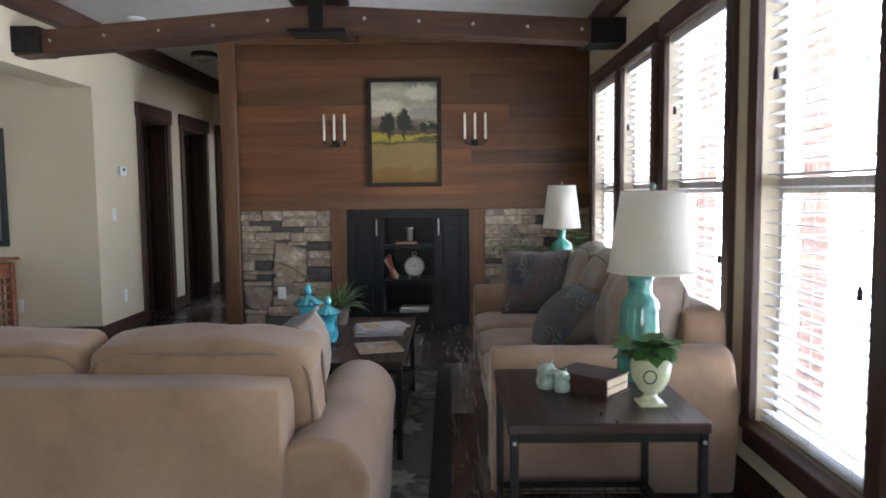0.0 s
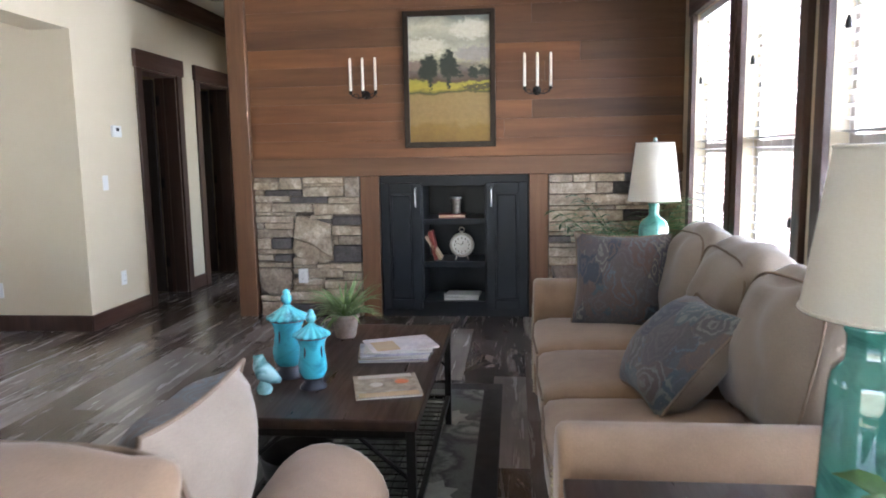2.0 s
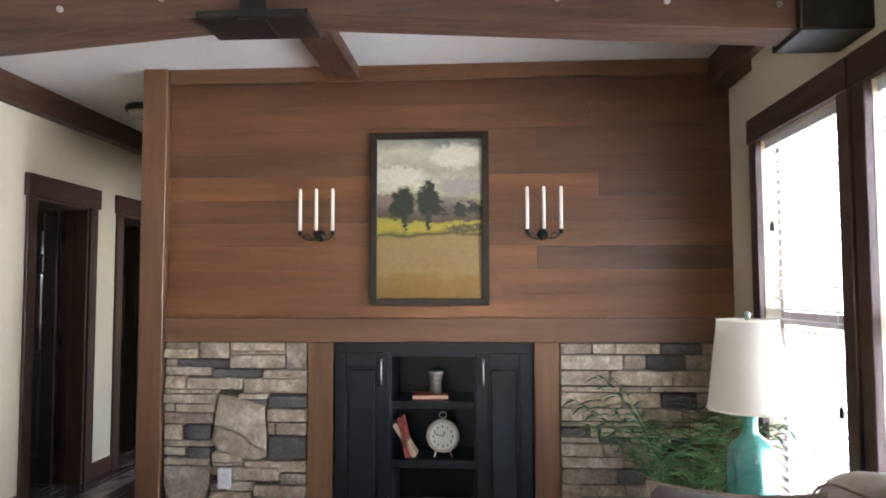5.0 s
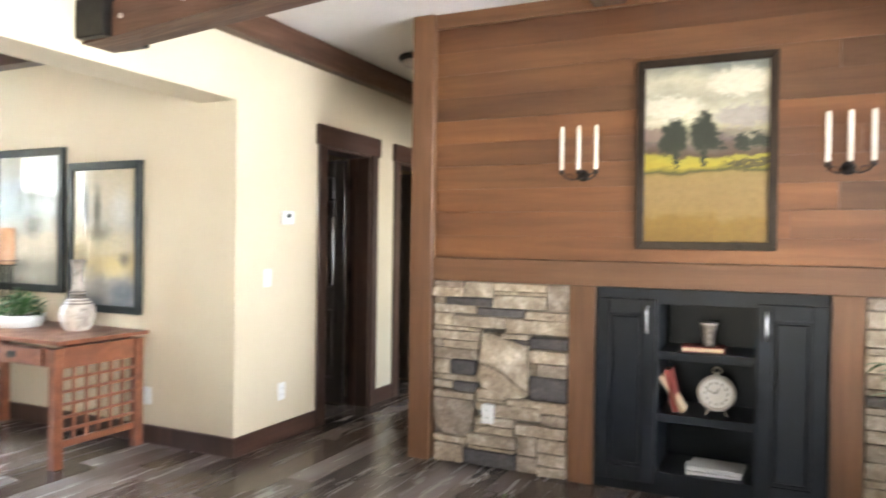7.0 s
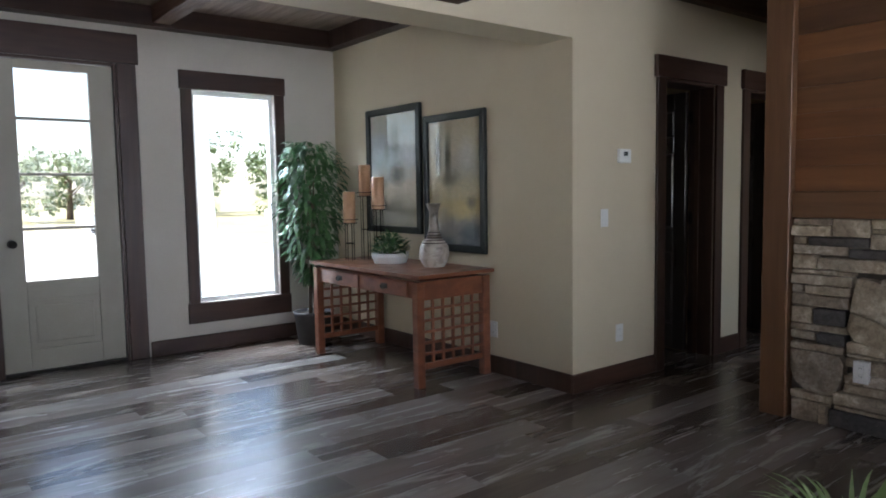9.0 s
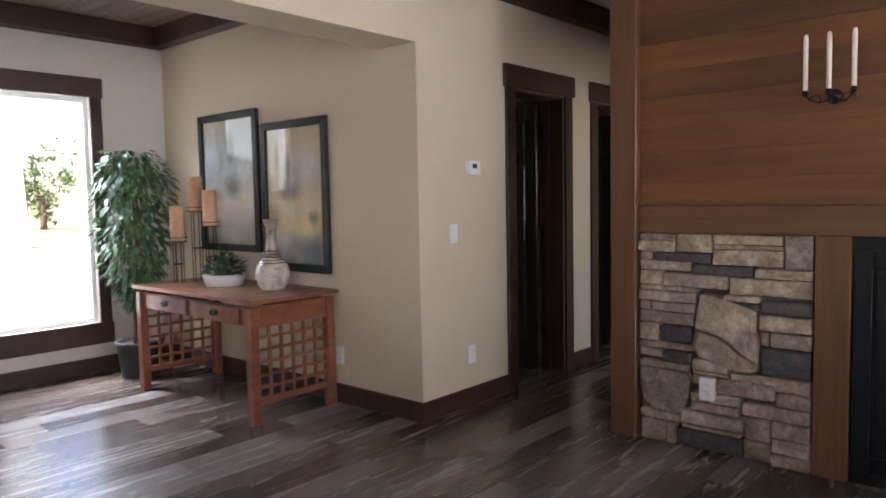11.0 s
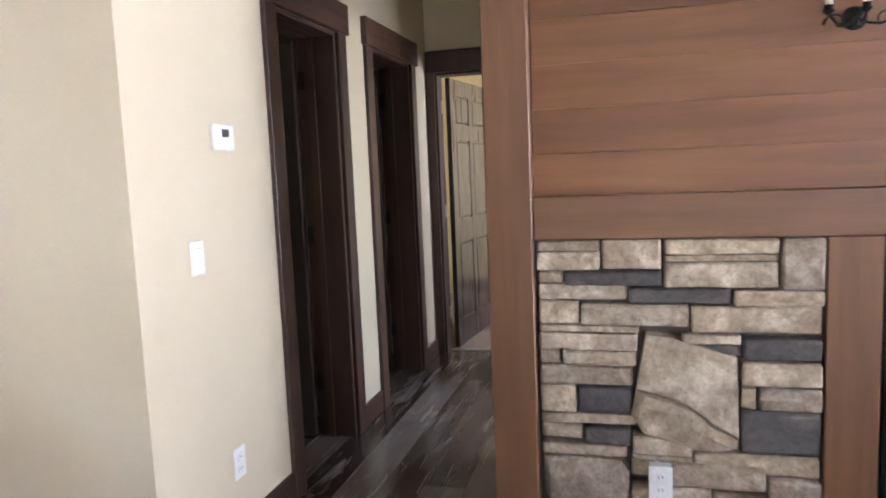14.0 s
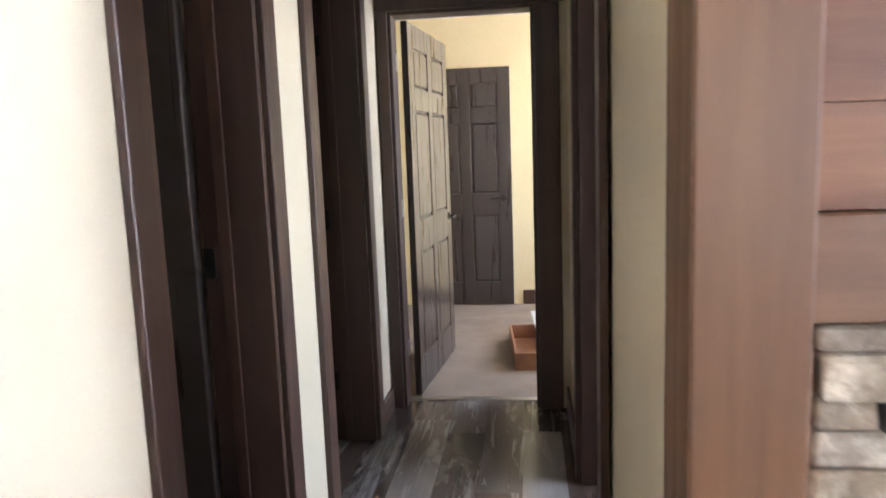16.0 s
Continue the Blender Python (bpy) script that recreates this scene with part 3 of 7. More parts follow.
def soft_box(sx, sy, sz, r, bulge=(0, 0, 0), cuts=9, wrinkle=0.004, seed=0.0, at=(0, 0, 0), turn=None):
    """A cushion: a box of full sizes with round edges of radius r, its faces swollen by bulge, and slack wrinkles."""
    bm = bmesh.new()
    bmesh.ops.create_cube(bm, size=2)
    bmesh.ops.subdivide_edges(bm, edges=bm.edges[:], cuts=cuts, use_grid_fill=True)
    half = Vector((sx / 2, sy / 2, sz / 2))
    m = Matrix.Translation(at) @ (turn or Matrix())
    for v in bm.verts:
        u = v.co.copy()
        p = Vector([u[k] * half[k] for k in range(3)])
        core = Vector([max(-(half[k] - r), min(half[k] - r, p[k])) for k in range(3)])
        d = p - core
        q = core + d.normalized() * min(r, d.length) if d.length > 1e-6 else p
        for k in range(3):
            i, j = (k + 1) % 3, (k + 2) % 3
            if abs(u[k]) > 0.99:
                q[k] += math.copysign(bulge[k], u[k]) * (1 - u[i] ** 2) * (1 - u[j] ** 2)
        q += noise.noise_vector(q * 7 + Vector((seed, seed * 2, 0))) * wrinkle
        v.co = m @ q
    return bm


def throw_pillow(size, thick, seed, cells=14):
    """A square pillow standing in x and z with pointed, slack corners; front half and back half are given back apart."""
    halves = []
    for side in (-1, 1):
        bm = bmesh.new()
        grid = []
        for i in range(cells + 1):
            row = []
            for j in range(cells + 1):
                u, v = 2 * i / cells - 1, 2 * j / cells - 1
                pinch = 1 - 0.10 * ((1 - abs(u) ** 2) * abs(v) ** 4 + (1 - abs(v) ** 2) * abs(u) ** 4)
                t = thick / 2 * (max(0, (1 - u * u) * (1 - v * v)) ** 0.45)
                p = Vector((u * size / 2 * pinch, side * t, v * size / 2 * pinch))
                p.y += noise.noise(p * 9 + Vector((seed, 0, side))) * 0.008 * min(1, t / 0.02)
                row.append(bm.verts.new(p))
            grid.append(row)
        for i in range(cells):
            for j in range(cells):
                bm.faces.new((grid[i][j], grid[i + 1][j], grid[i + 1][j + 1], grid[i][j + 1]))
        halves.append(bm)
    return halves


def prism(points, y0, y1, bm=None):
    """A flat outline in x and z given thickness from y0 to y1."""
    bm = bm or bmesh.new()
    a = [bm.verts.new((x, y0, z)) for x, z in points]
    b = [bm.verts.new((x, y1, z)) for x, z in points]
    bm.faces.new(a)
    bm.faces.new(b[::-1])
    for i in range(len(a)):
        j = (i + 1) % len(a)
        bm.faces.new((a[i], b[i], b[j], a[j]))
    return bm


def blade(bm, base, direction, length, width, droop, steps=6, fold=0.25):
    """A long leaf that arches over."""
    d = Vector(direction).normalized()
    side = d.cross(Vector((0, 0, 1)))
    side = side.normalized() if side.length > 1e-3 else Vector((1, 0, 0))
    rows, p = [], Vector(base)
    for i in range(steps + 1):
        f = i / steps
        w = width * (0.55 + 0.45 * math.sin(math.pi * min(1, f * 1.1))) * (1 - f ** 3) + 0.0006
        mid = bm.verts.new(p - Vector((0, 0, w * fold)))
        rows.append((bm.verts.new(p + side * w / 2), mid, bm.verts.new(p - side * w / 2)))
        d = (d + Vector((0, 0, -droop / steps))).normalized()
        p = p + d * length / steps
    for a, b in zip(rows, rows[1:]):
        bm.faces.new((a[0], a[1], b[1], b[0]))
        bm.faces.new((a[1], a[2], b[2], b[1]))


def leaf(bm, at, direction, length, width, rng):
    """A broad leaf, folded along its rib and bent at the tip."""
    d = Vector(direction).normalized()
    side = d.cross(Vector((rng.uniform(-0.3, 0.3), rng.uniform(-0.3, 0.3), 1))).normalized()
    up = side.cross(d)
    p = Vector(at)
    a, e = bm.verts.new(p), bm.verts.new(p + d * length - up * length * 0.25)
    m1, m2 = bm.verts.new(p + d * length * 0.35), bm.verts.new(p + d * length * 0.7 - up * length * 0.06)
    l1, l2 = bm.verts.new(p + d * length * 0.3 + side * width * 0.5 + up * width * 0.12), bm.verts.new(p + d * length * 0.65 + side * width * 0.42)
    r1, r2 = bm.verts.new(p + d * length * 0.3 - side * width * 0.5 + up * width * 0.12), bm.verts.new(p + d * length * 0.65 - side * width * 0.42)
    for f in ((a, l1, m1), (m1, l1, l2, m2), (m2, l2, e), (a, m1, r1), (m1, m2, r2, r1), (m2, e, r2)):
        bm.faces.new(f)


# ---- structure: walls, ceiling, openings ----
def wall_with_openings(name, axis, face, back, lo, hi, top, openings, material, label):
    """A wall along y (axis 'x') or x (axis 'y') from lo to hi, with through-openings (a, b, z0, z1)."""
    bm = bmesh.new()

    def piece(a, b, z0, z1):
        if b - a > 1e-4 and z1 - z0 > 1e-4:
            block(*((face, back, a, b) if axis == "x" else (a, b, face, back)), z0, z1, bm=bm)

    edge = lo
    for a, b, z0, z1 in sorted(openings):
        piece(edge, a, 0, top)
        piece(a, b, 0, z0)
        piece(a, b, z1, top)
        edge = b
    piece(edge, hi, 0, top)
    return setting(name, bm, material, label)


setting("floor", block(X_ENTRY - 0.2, X_WIN + 0.2, BACK - 0.2, HALL_END + 0.14, -0.25, -0.012), SUBFLOOR, "weathered grey-brown plank floor")
setting("ceiling", block(X_ENTRY - 0.9, X_WIN + 0.9, BACK - 0.6, HALL_END + 0.1, CEIL, CEIL + 0.2), CEILING, "flat cream-painted textured ceiling")
CORNER = 1.565
setting("wall_windows_corner", block(CORNER, CORNER + 0.16, 6.235, 7.3, 0, CEIL), PAINT, "cream wall beside the last window")
wall_with_openings("wall_windows", "x", X_WIN, X_WIN + 0.16, BACK, 6.235, CEIL, [(a, b, WIN_LO, WIN_HI) for a, b in WINDOWS], PAINT, "cream wall with four tall windows and two added ones")
wall_with_openings("wall_entry", "x", X_ENTRY, X_ENTRY - 0.16, BACK, Y_PIC + 0.2, CEIL, [(3.42, 4.30, 0.0, 2.33), (4.87, 5.60, 0.40, 2.175)], ENTRY_PAINT, "greige wall with glazed door and tall window")
setting("wall_pictures", block(X_ENTRY, X_HALL, Y_PIC, Y_PIC + 0.2, 0, CEIL), PAINT, "cream painted wall behind the console table")
wall_with_openings("wall_hall", "x", X_HALL, X_HALL - 0.2, Y_PIC + 0.2, HALL_END, CEIL, [(7.17, 7.81, 0, 2.07), (8.30, 9.03, 0, 2.07)], PAINT, "cream hall wall with two dark door frames")
setting("header_entry", block(X_HALL - 0.3, X_HALL, BACK, Y_PIC, 2.235, CEIL), PAINT, "dropped cream header over the entry opening")
# The back wall's opening is made up; it only lets the fill lamp in.
wall_with_openings("wall_back", "y", BACK, BACK - 0.16, X_ENTRY, X_WIN, CEIL, [(-1.7, 0.5, 0.05, 2.1)], PAINT, "plain cream wall with an unseen opening added for light")
wall_with_openings("wall_hall_inner", "x", HALL_R + 0.01, HALL_R + 0.12, 6.92, HALL_END, CEIL, [(7.72, 8.62, 0, 2.07)], PAINT, "cream inner hall wall")
wall_with_openings("wall_hall_end", "y", HALL_END, HALL_END + 0.14, X_HALL - 0.2, HALL_R + 0.12, CEIL, [(-2.83, -2.10, 0, 2.06)], PAINT, "hall end wall with an open doorway")
# The dark rooms behind the two hall doors, closed by plain walls.
setting("wall_side_rooms", block(-4.6, -4.5, Y_PIC + 0.2, HALL_END, 0, CEIL), PAINT)
setting("wall_side_room_divider", block(-4.5, X_HALL - 0.2, 8.06, 8.16, 0, CEIL), PAINT)
setting("wall_side_room_end", block(-4.5, X_HALL - 0.2, HALL_END, HALL_END + 0.1, 0, CEIL), PAINT)
# The side room across the hall, whose window lights the hall through its open door.
wall_with_openings("wall_side_room_window", "x", -0.4, -0.28, 7.3, HALL_END, CEIL, [(7.85, 8.75, 0.5, 2.1)], PAINT, "cream side room wall with a window opening")
setting("wall_side_room_back", block(HALL_R + 0.12, -0.4, HALL_END, HALL_END + 0.1, 0, CEIL), PAINT)
# Bedroom at the end of the hall.
BED_Y = 11.97
setting("bedroom_floor", block(-4.6, -0.4, HALL_END + 0.14, BED_Y + 0.1, -0.2, 0.004), CARPET, "beige cut-pile carpet")
setting("bedroom_ceiling", block(-4.7, -0.2, HALL_END + 0.1, BED_Y + 0.2, 2.46, 2.66), CEILING)
setting("bedroom_wall_far", block(-4.6, -0.4, BED_Y, BED_Y + 0.15, 0, 2.46), BED_PAINT, "warm yellow bedroom wall")
setting("bedroom_wall_left", block(-4.7, -4.6, HALL_END + 0.14, BED_Y, 0, 2.46), BED_PAINT)
# Opening out of view, added so that the bedroom gets light.
wall_with_openings("bedroom_wall_right", "x", -0.5, -0.38, HALL_END + 0.14, BED_Y, 2.46, [(10.1, 11.3, 0.8, 2.1)], BED_PAINT, "bedroom wall with an unseen opening added for its light")
setting("bedroom_wall_near", block(-4.6, -3.09, HALL_END + 0.14, HALL_END + 0.2, 0, 2.46), BED_PAINT)
setting("bedroom_wall_near_right", block(HALL_R + 0.12, -0.4, HALL_END + 0.14, HALL_END + 0.2, 0, 2.46), BED_PAINT)
setting("bedroom_baseboard", block(-2.2, -0.5, BED_Y - 0.016, BED_Y, 0.004, 0.13, 0.004), TRIM, "dark bedroom baseboard")


def board(name, x0, x1, y0, y1, z0, z1, material=TRIM, bevel=0.004, label=""):
    return setting(name, block(x0, x1, y0, y1, z0, z1, bevel), material, label)


# Baseboards, dark stained.
BH = 0.125
board("baseboard", X_HALL, X_HALL + 0.016, Y_PIC - 0.016, 7.07, 0, BH, TRIM_Y, label="dark-stained wood baseboard")
board("baseboard", X_HALL, X_HALL + 0.016, 7.91, 8.2, 0, BH, TRIM_Y)
board("baseboard", X_HALL, X_HALL + 0.016, 9.13, HALL_END - 0.02, 0, BH, TRIM_Y)
board("baseboard", X_ENTRY, X_HALL, Y_PIC - 0.016, Y_PIC, 0, BH, TRIM)
board("baseboard", X_ENTRY, X_ENTRY + 0.016, 4.46, Y_PIC - 0.017, 0, BH, TRIM_Y)
board("baseboard", X_ENTRY, X_ENTRY + 0.016, BACK, 3.26, 0, BH, TRIM_Y)
board("baseboard", X_WIN - 0.016, X_WIN, BACK, 6.235, 0, BH, TRIM_Y)
board("baseboard", X_ENTRY, -1.7, BACK, BACK + 0.016, 0, BH, TRIM)
board("baseboard", 0.5, X_WIN - 0.017, BACK, BACK + 0.016, 0, BH, TRIM)
board("baseboard", HALL_R - 0.016, HALL_R, 6.93, 7.62, 0, BH, TRIM_Y)
board("baseboard", HALL_R - 0.016, HALL_R, 8.72, HALL_END - 0.02, 0, BH, TRIM_Y)

# Beams along the tops of the side walls, the middle beam, and those over the entry.
board("beam_hall_side", X_HALL, X_HALL + 0.10, BACK, HALL_END, 2.62, CEIL, BEAM_Y, 0.006, "dark wood beam along the wall top")
board("beam_window_side", X_WIN - 0.05, CORNER, BACK, Y_WALL - 0.02, 2.60, CEIL, BEAM_Y, 0.006, "dark wood beam along the wall top")
board("beam_middle", -0.80, -0.62, BACK, Y_WALL - 0.01, 2.71, CEIL, BEAM_Y, 0.006, "brown wood beam along the middle of the ceiling")
board("beam_entry_wall", X_ENTRY, X_ENTRY + 0.14, BACK, Y_PIC, 2.62, CEIL, TRIM_Y, 0.005)
board("beam_entry_header", X_HALL - 0.36, X_HALL - 0.30, BACK, Y_PIC, 2.62, CEIL, TRIM_Y, 0.005)
board("beam_entry_picture", X_ENTRY + 0.14, X_HALL - 0.36, Y_PIC - 0.12, Y_PIC, 2.62, CEIL, TRIM, 0.005)
for y in (1.3, 2.9, 4.55):
    board("beam_entry_cross", X_ENTRY + 0.14, X_HALL - 0.36, y, y + 0.14, 2.64, CEIL, BEAM_X, 0.005)
board("entry_ceiling_panel", X_ENTRY + 0.14, X_HALL - 0.36, BACK, Y_PIC - 0.12, CEIL - 0.02, CEIL - 0.004, GREY_BEAM, 0.001, "brown boarded entry ceiling")
vent = thing("ceiling_vent", "dark slotted ceiling vent in the entry", "vent", (-5.0, 5.15, CEIL - 0.02))
part("frame", block(-0.06, 0.06, -0.16, 0.16, -0.008, 0, 0.002), TRIM, vent)
for k in range(5):
    part("slat", block(-0.045 + k * 0.02, -0.035 + k * 0.02, -0.14, 0.14, -0.014, -0.008, 0.001), IRON, vent)


# The truss: a shallow peaked timber under the ceiling, with steel plates, wall brackets and bolts.
def truss(y):
    t = thing("truss_beam", "shallow peaked brown timber truss with black steel brackets", "beam", (0, y, 0))
    for sign, x_end, z_end in ((-1, X_HALL, 2.30), (1, X_WIN - 0.05, 2.335)):
        a, b = sorted([(x_end, z_end), (-0.71, 2.465)])
        part("rafter", prism([a, b, (b[0], b[1] + 0.165), (a[0], a[1] + 0.165)], -0.09, 0.09), BEAM_X, t)
        for f in (0.12, 0.3, 0.48, 0.66, 0.84):
            x, z = x_end + (-0.71 - x_end) * f, z_end + (2.465 - z_end) * f + 0.085
            bolt = tube([(x, -0.089, z), (x, -0.1, z)], 0.012, 8)
            part("bolt", bolt, STEEL, t)
    part("wall_bracket", block(X_HALL, X_HALL + 0.2, -0.135, 0.135, 2.315, 2.50, 0.006), IRON, t, "black steel wall bracket")
    part("wall_bracket", block(X_WIN - 0.25, X_WIN - 0.0, -0.13, 0.13, 2.33, 2.51, 0.006), IRON, t, "black steel wall bracket")
    part("ridge_plate", block(-0.76, -0.66, -0.106, 0.106, 2.43, 2.70, 0.004), IRON, t, "black steel ridge plate")
    part("ridge_plate", block(-0.92, -0.50, -0.12, 0.12, 2.435, 2.463, 0.004), IRON, t)
    part("ridge_plate", block(-0.92, -0.50, -0.12, 0.12, 2.672, 2.70, 0.004), IRON, t)
    part("hanger", block(-0.74, -0.68, -0.06, 0.06, 2.70, 2.715), IRON, t)


truss(5.22)


# Cased openings: legs and an overhanging head board; jamb linings fill the wall's thickness.
def casing_y(name, x, toward, lo, hi, top, depth, leg=0.1, head=0.15, over=0.02, thick=0.022, label=""):
    """Casing on a wall that runs along y; toward is +1 or -1, the side that it faces."""
    o = thing(name, label, "door frame", (x, lo, 0))
    w = hi - lo
    part("leg", block(0, toward * thick, -leg, 0, 0, top, 0.003), TRIM, o)
    part("leg", block(0, toward * thick, w, w + leg, 0, top, 0.003), TRIM, o)
    part("head", block(0, toward * (thick + 0.012), -leg - over, w + leg + over, top, top + head, 0.003), TRIM_Y, o)
    part("jamb", block(-toward * depth, 0, -0.001, 0.018, 0, top, 0.002), TRIM, o)
    part("jamb", block(-toward * depth, 0, w - 0.018, w + 0.001, 0, top, 0.002), TRIM, o)
    part("jamb_head", block(-toward * depth, 0, 0.018, w - 0.018, top - 0.018, top, 0.002), TRIM_Y, o)
    part("stop", block(-toward * depth * 0.72, -toward * depth * 0.55, w - 0.03, w - 0.018, 0, top - 0.018, 0.002), TRIM, o)
    return o


def panel_door(o, width, height, y0, thick, material, rows):
    """A six-panel leaf from x 0 to width, its face at y0; panels are recessed with raised fields."""
    stile, rail = 0.11, 0.11
    leaf_ob = part("leaf", block(0, width, y0 + 0.014, y0 + thick - 0.014, 0, height, 0.001), material, o)
    xs = [(0, stile), (width / 2 - 0.045, width / 2 + 0.045), (width - stile, width)]
    for a, b in xs:
        part("stile", block(a, b, y0, y0 + thick, 0, height, 0.003), material, leaf_ob)
    edges = [0.0] + [z for r in rows for z in r] + [height]
    for z0, z1 in zip(edges[::2], edges[1::2]):
        for a, b in ((stile, width / 2 - 0.045), (width / 2 + 0.045, width - stile)):
            part("rail", block(a, b, y0, y0 + thick, z0, z1, 0.003), material, leaf_ob)
    for z0, z1 in rows:
        for a, b in ((stile, width / 2 - 0.045), (width / 2 + 0.045, width - stile)):
            part("panel", block(a + 0.005, b - 0.005, y0 + 0.002, y0 + thick - 0.002, z0 + 0.005, z1 - 0.005, 0.0155), material, leaf_ob)
    return leaf_ob


def lever(o, x, y, z, way, out):
    part("handle", lathe([(0.026, 0), (0.026, 0.006), (0.010, 0.010), (0.010, 0.045)], 16, None), IRON, o, "dark lever handle").matrix_basis = pose(x, y, z, 90 * out, 0, 0)
    part("lever", tube([(x, y - out * 0.042, z), (x + way * 0.03, y - out * 0.046, z), (x + way * 0.11, y - out * 0.044, z - 0.004)], 0.008, 8), IRON, o)


ROWS = [(0.20, 0.79), (0.97, 1.57), (1.69, 1.90)]
for lo, hi in ((7.17, 7.81), (8.30, 9.03)):
    frame_ob = casing_y("door_frame", X_HALL, 1, lo, hi, 2.07, 0.2, label="dark-stained door casing with an overhanging head board")
    for z in (0.25, 1.02, 1.8):
        part("hinge", block(-0.2, -0.165, hi - lo - 0.022, hi - lo - 0.017, z, z + 0.09, 0.001), IRON, frame_ob, "dark steel hinge plate")
    d = thing("door", "dark brown six-panel door swung open into a dark room", "door", (X_HALL - 0.205, hi - 0.02, 0.01), 176)
    panel_door(d, hi - lo - 0.04, 2.03, 0, 0.036, DOOR, ROWS)
casing_y("door_frame", HALL_R, -1, 7.72, 8.62, 2.07, 0.12, label="dark-stained door casing on the inner hall wall")
d = thing("door", "dark brown six-panel door swung open into the side room", "door", (HALL_R + 0.135, 8.585, 0.01), 3)
panel_door(d, 0.86, 2.03, 0, 0.036, DOOR, ROWS)

# Doorway at the end of the hall.
o = thing("door_frame", "dark-stained casing round the bedroom doorway", "door frame", (-2.83, HALL_END, 0))
part("leg", block(-0.055, 0, -0.022, 0, 0, 2.06, 0.003), TRIM, o)
part("leg", block(0.73, 0.85, -0.022, 0, 0, 2.06, 0.003), TRIM, o)
part("head", block(-0.055, 0.876, -0.034, 0, 2.06, 2.21, 0.003), TRIM, o)
part("jamb", block(-0.001, 0.018, 0, 0.14, 0, 2.06, 0.002), TRIM, o)
part("jamb", block(0.712, 0.731, 0, 0.14, 0, 2.06, 0.002), TRIM, o)
part("jamb_head", block(0.018, 0.712, 0, 0.14, 2.042, 2.06, 0.002), TRIM, o)
part("threshold", block(0.018, 0.712, 0.10, 0.145, -0.01, 0.008, 0.002), STEEL, o, "thin metal carpet strip")
for z in (0.25, 1.02, 1.78):
    part("hinge", block(0.018, 0.022, 0.10, 0.138, z, z + 0.09, 0.001), STEEL, o)
d = thing("bedroom_door", "dark grey-brown six-panel door standing open into the bedroom", "door", (-2.79, HALL_END + 0.15, 0.015), 84)
panel_door(d, 0.93, 2.025, -0.036, 0.036, DOOR, ROWS)
lever(d, 0.86, -0.036, 0.92, -1, 1)
d = thing("bedroom_closet_door", "dark brown six-panel door, closed, on the far bedroom wall", "door", (-3.05, BED_Y - 0.045, 0.012))
panel_door(d, 0.77, 2.025, 0, 0.04, DOOR, ROWS)
lever(d, 0.70, 0, 0.93, -1, 1)
c = thing("wooden_crate", "open low reddish wooden crate with papers on the carpet", "box", (-2.02, 10.45, 0.006), 4)
part("side", block(-0.25, 0.25, -0.36, -0.345, 0, 0.11, 0.002), CARTON, c)
part("side", block(-0.25, 0.25, 0.345, 0.36, 0, 0.11, 0.002), CARTON, c)
part("side", block(-0.25, -0.235, -0.345, 0.345, 0, 0.11, 0.002), CARTON, c)
part("side", block(0.235, 0.25, -0.345, 0.345, 0, 0.11, 0.002), CARTON, c)
part("bottom", block(-0.235, 0.235, -0.345, 0.345, 0, 0.012), CARTON, c)
b = thing("flat_pack_board", "white board leaning out of a crate", "board", (-1.96, 10.62, 0.02), 4)
part("panel", block(-0.15, 0.15, -0.2, 0.5, 0.10, 0.12, 0.002), PAPER, b)


# ---- windows with blinds ----
SLATS = 36


def window_unit(lo, hi, number):
    w = tagged(new(f"window_{number}"), "tall double-hung window with white blinds and dark casing", "window", kind="structure")
    w.matrix_basis = pose(X_WIN, lo, 0)
    n, c, thick, out = hi - lo, 0.085, 0.03, -0.03
    part("casing", block(out, 0, -c, 0, WIN_LO, WIN_HI, 0.003), TRIM, w, "dark-stained casing")
    part("casing", block(out, 0, n, n + c, WIN_LO, WIN_HI, 0.003), TRIM, w, "dark-stained casing")
    part("casing", block(out - 0.008, 0, -c - 0.008, n + c + 0.008, WIN_HI, WIN_HI + 0.12, 0.003), TRIM_Y, w, "dark-stained head casing")
    part("window_sill", block(out - 0.03, 0.05, -c - 0.008, n + c + 0.008, WIN_LO - 0.03, WIN_LO, 0.004), TRIM_Y, w, "dark-stained sill")
    part("casing", block(out + 0.008, 0, -c, n + c, WIN_LO - 0.12, WIN_LO - 0.03, 0.003), TRIM_Y, w)
    for a, b in ((0, 0.035), (n - 0.035, n)):
        part("sash_stile", block(0.07, 0.12, a, b, WIN_LO, WIN_HI, 0.003), SASH, w, "almond vinyl frame")
    for z0, z1 in ((WIN_LO, WIN_LO + 0.045), (WIN_RAIL - 0.03, WIN_RAIL + 0.03), (WIN_HI - 0.04, WIN_HI)):
        part("sash_rail", block(0.065, 0.12, 0.035, n - 0.035, z0, z1, 0.003), SASH, w)
    for z0, z1 in ((WIN_LO + 0.045, WIN_RAIL - 0.03), (WIN_RAIL + 0.03, WIN_HI - 0.04)):
        pane = part("pane", block(0.092, 0.096, 0.035, n - 0.035, z0, z1), PANE, w)
        pane.visible_shadow = False
    return w


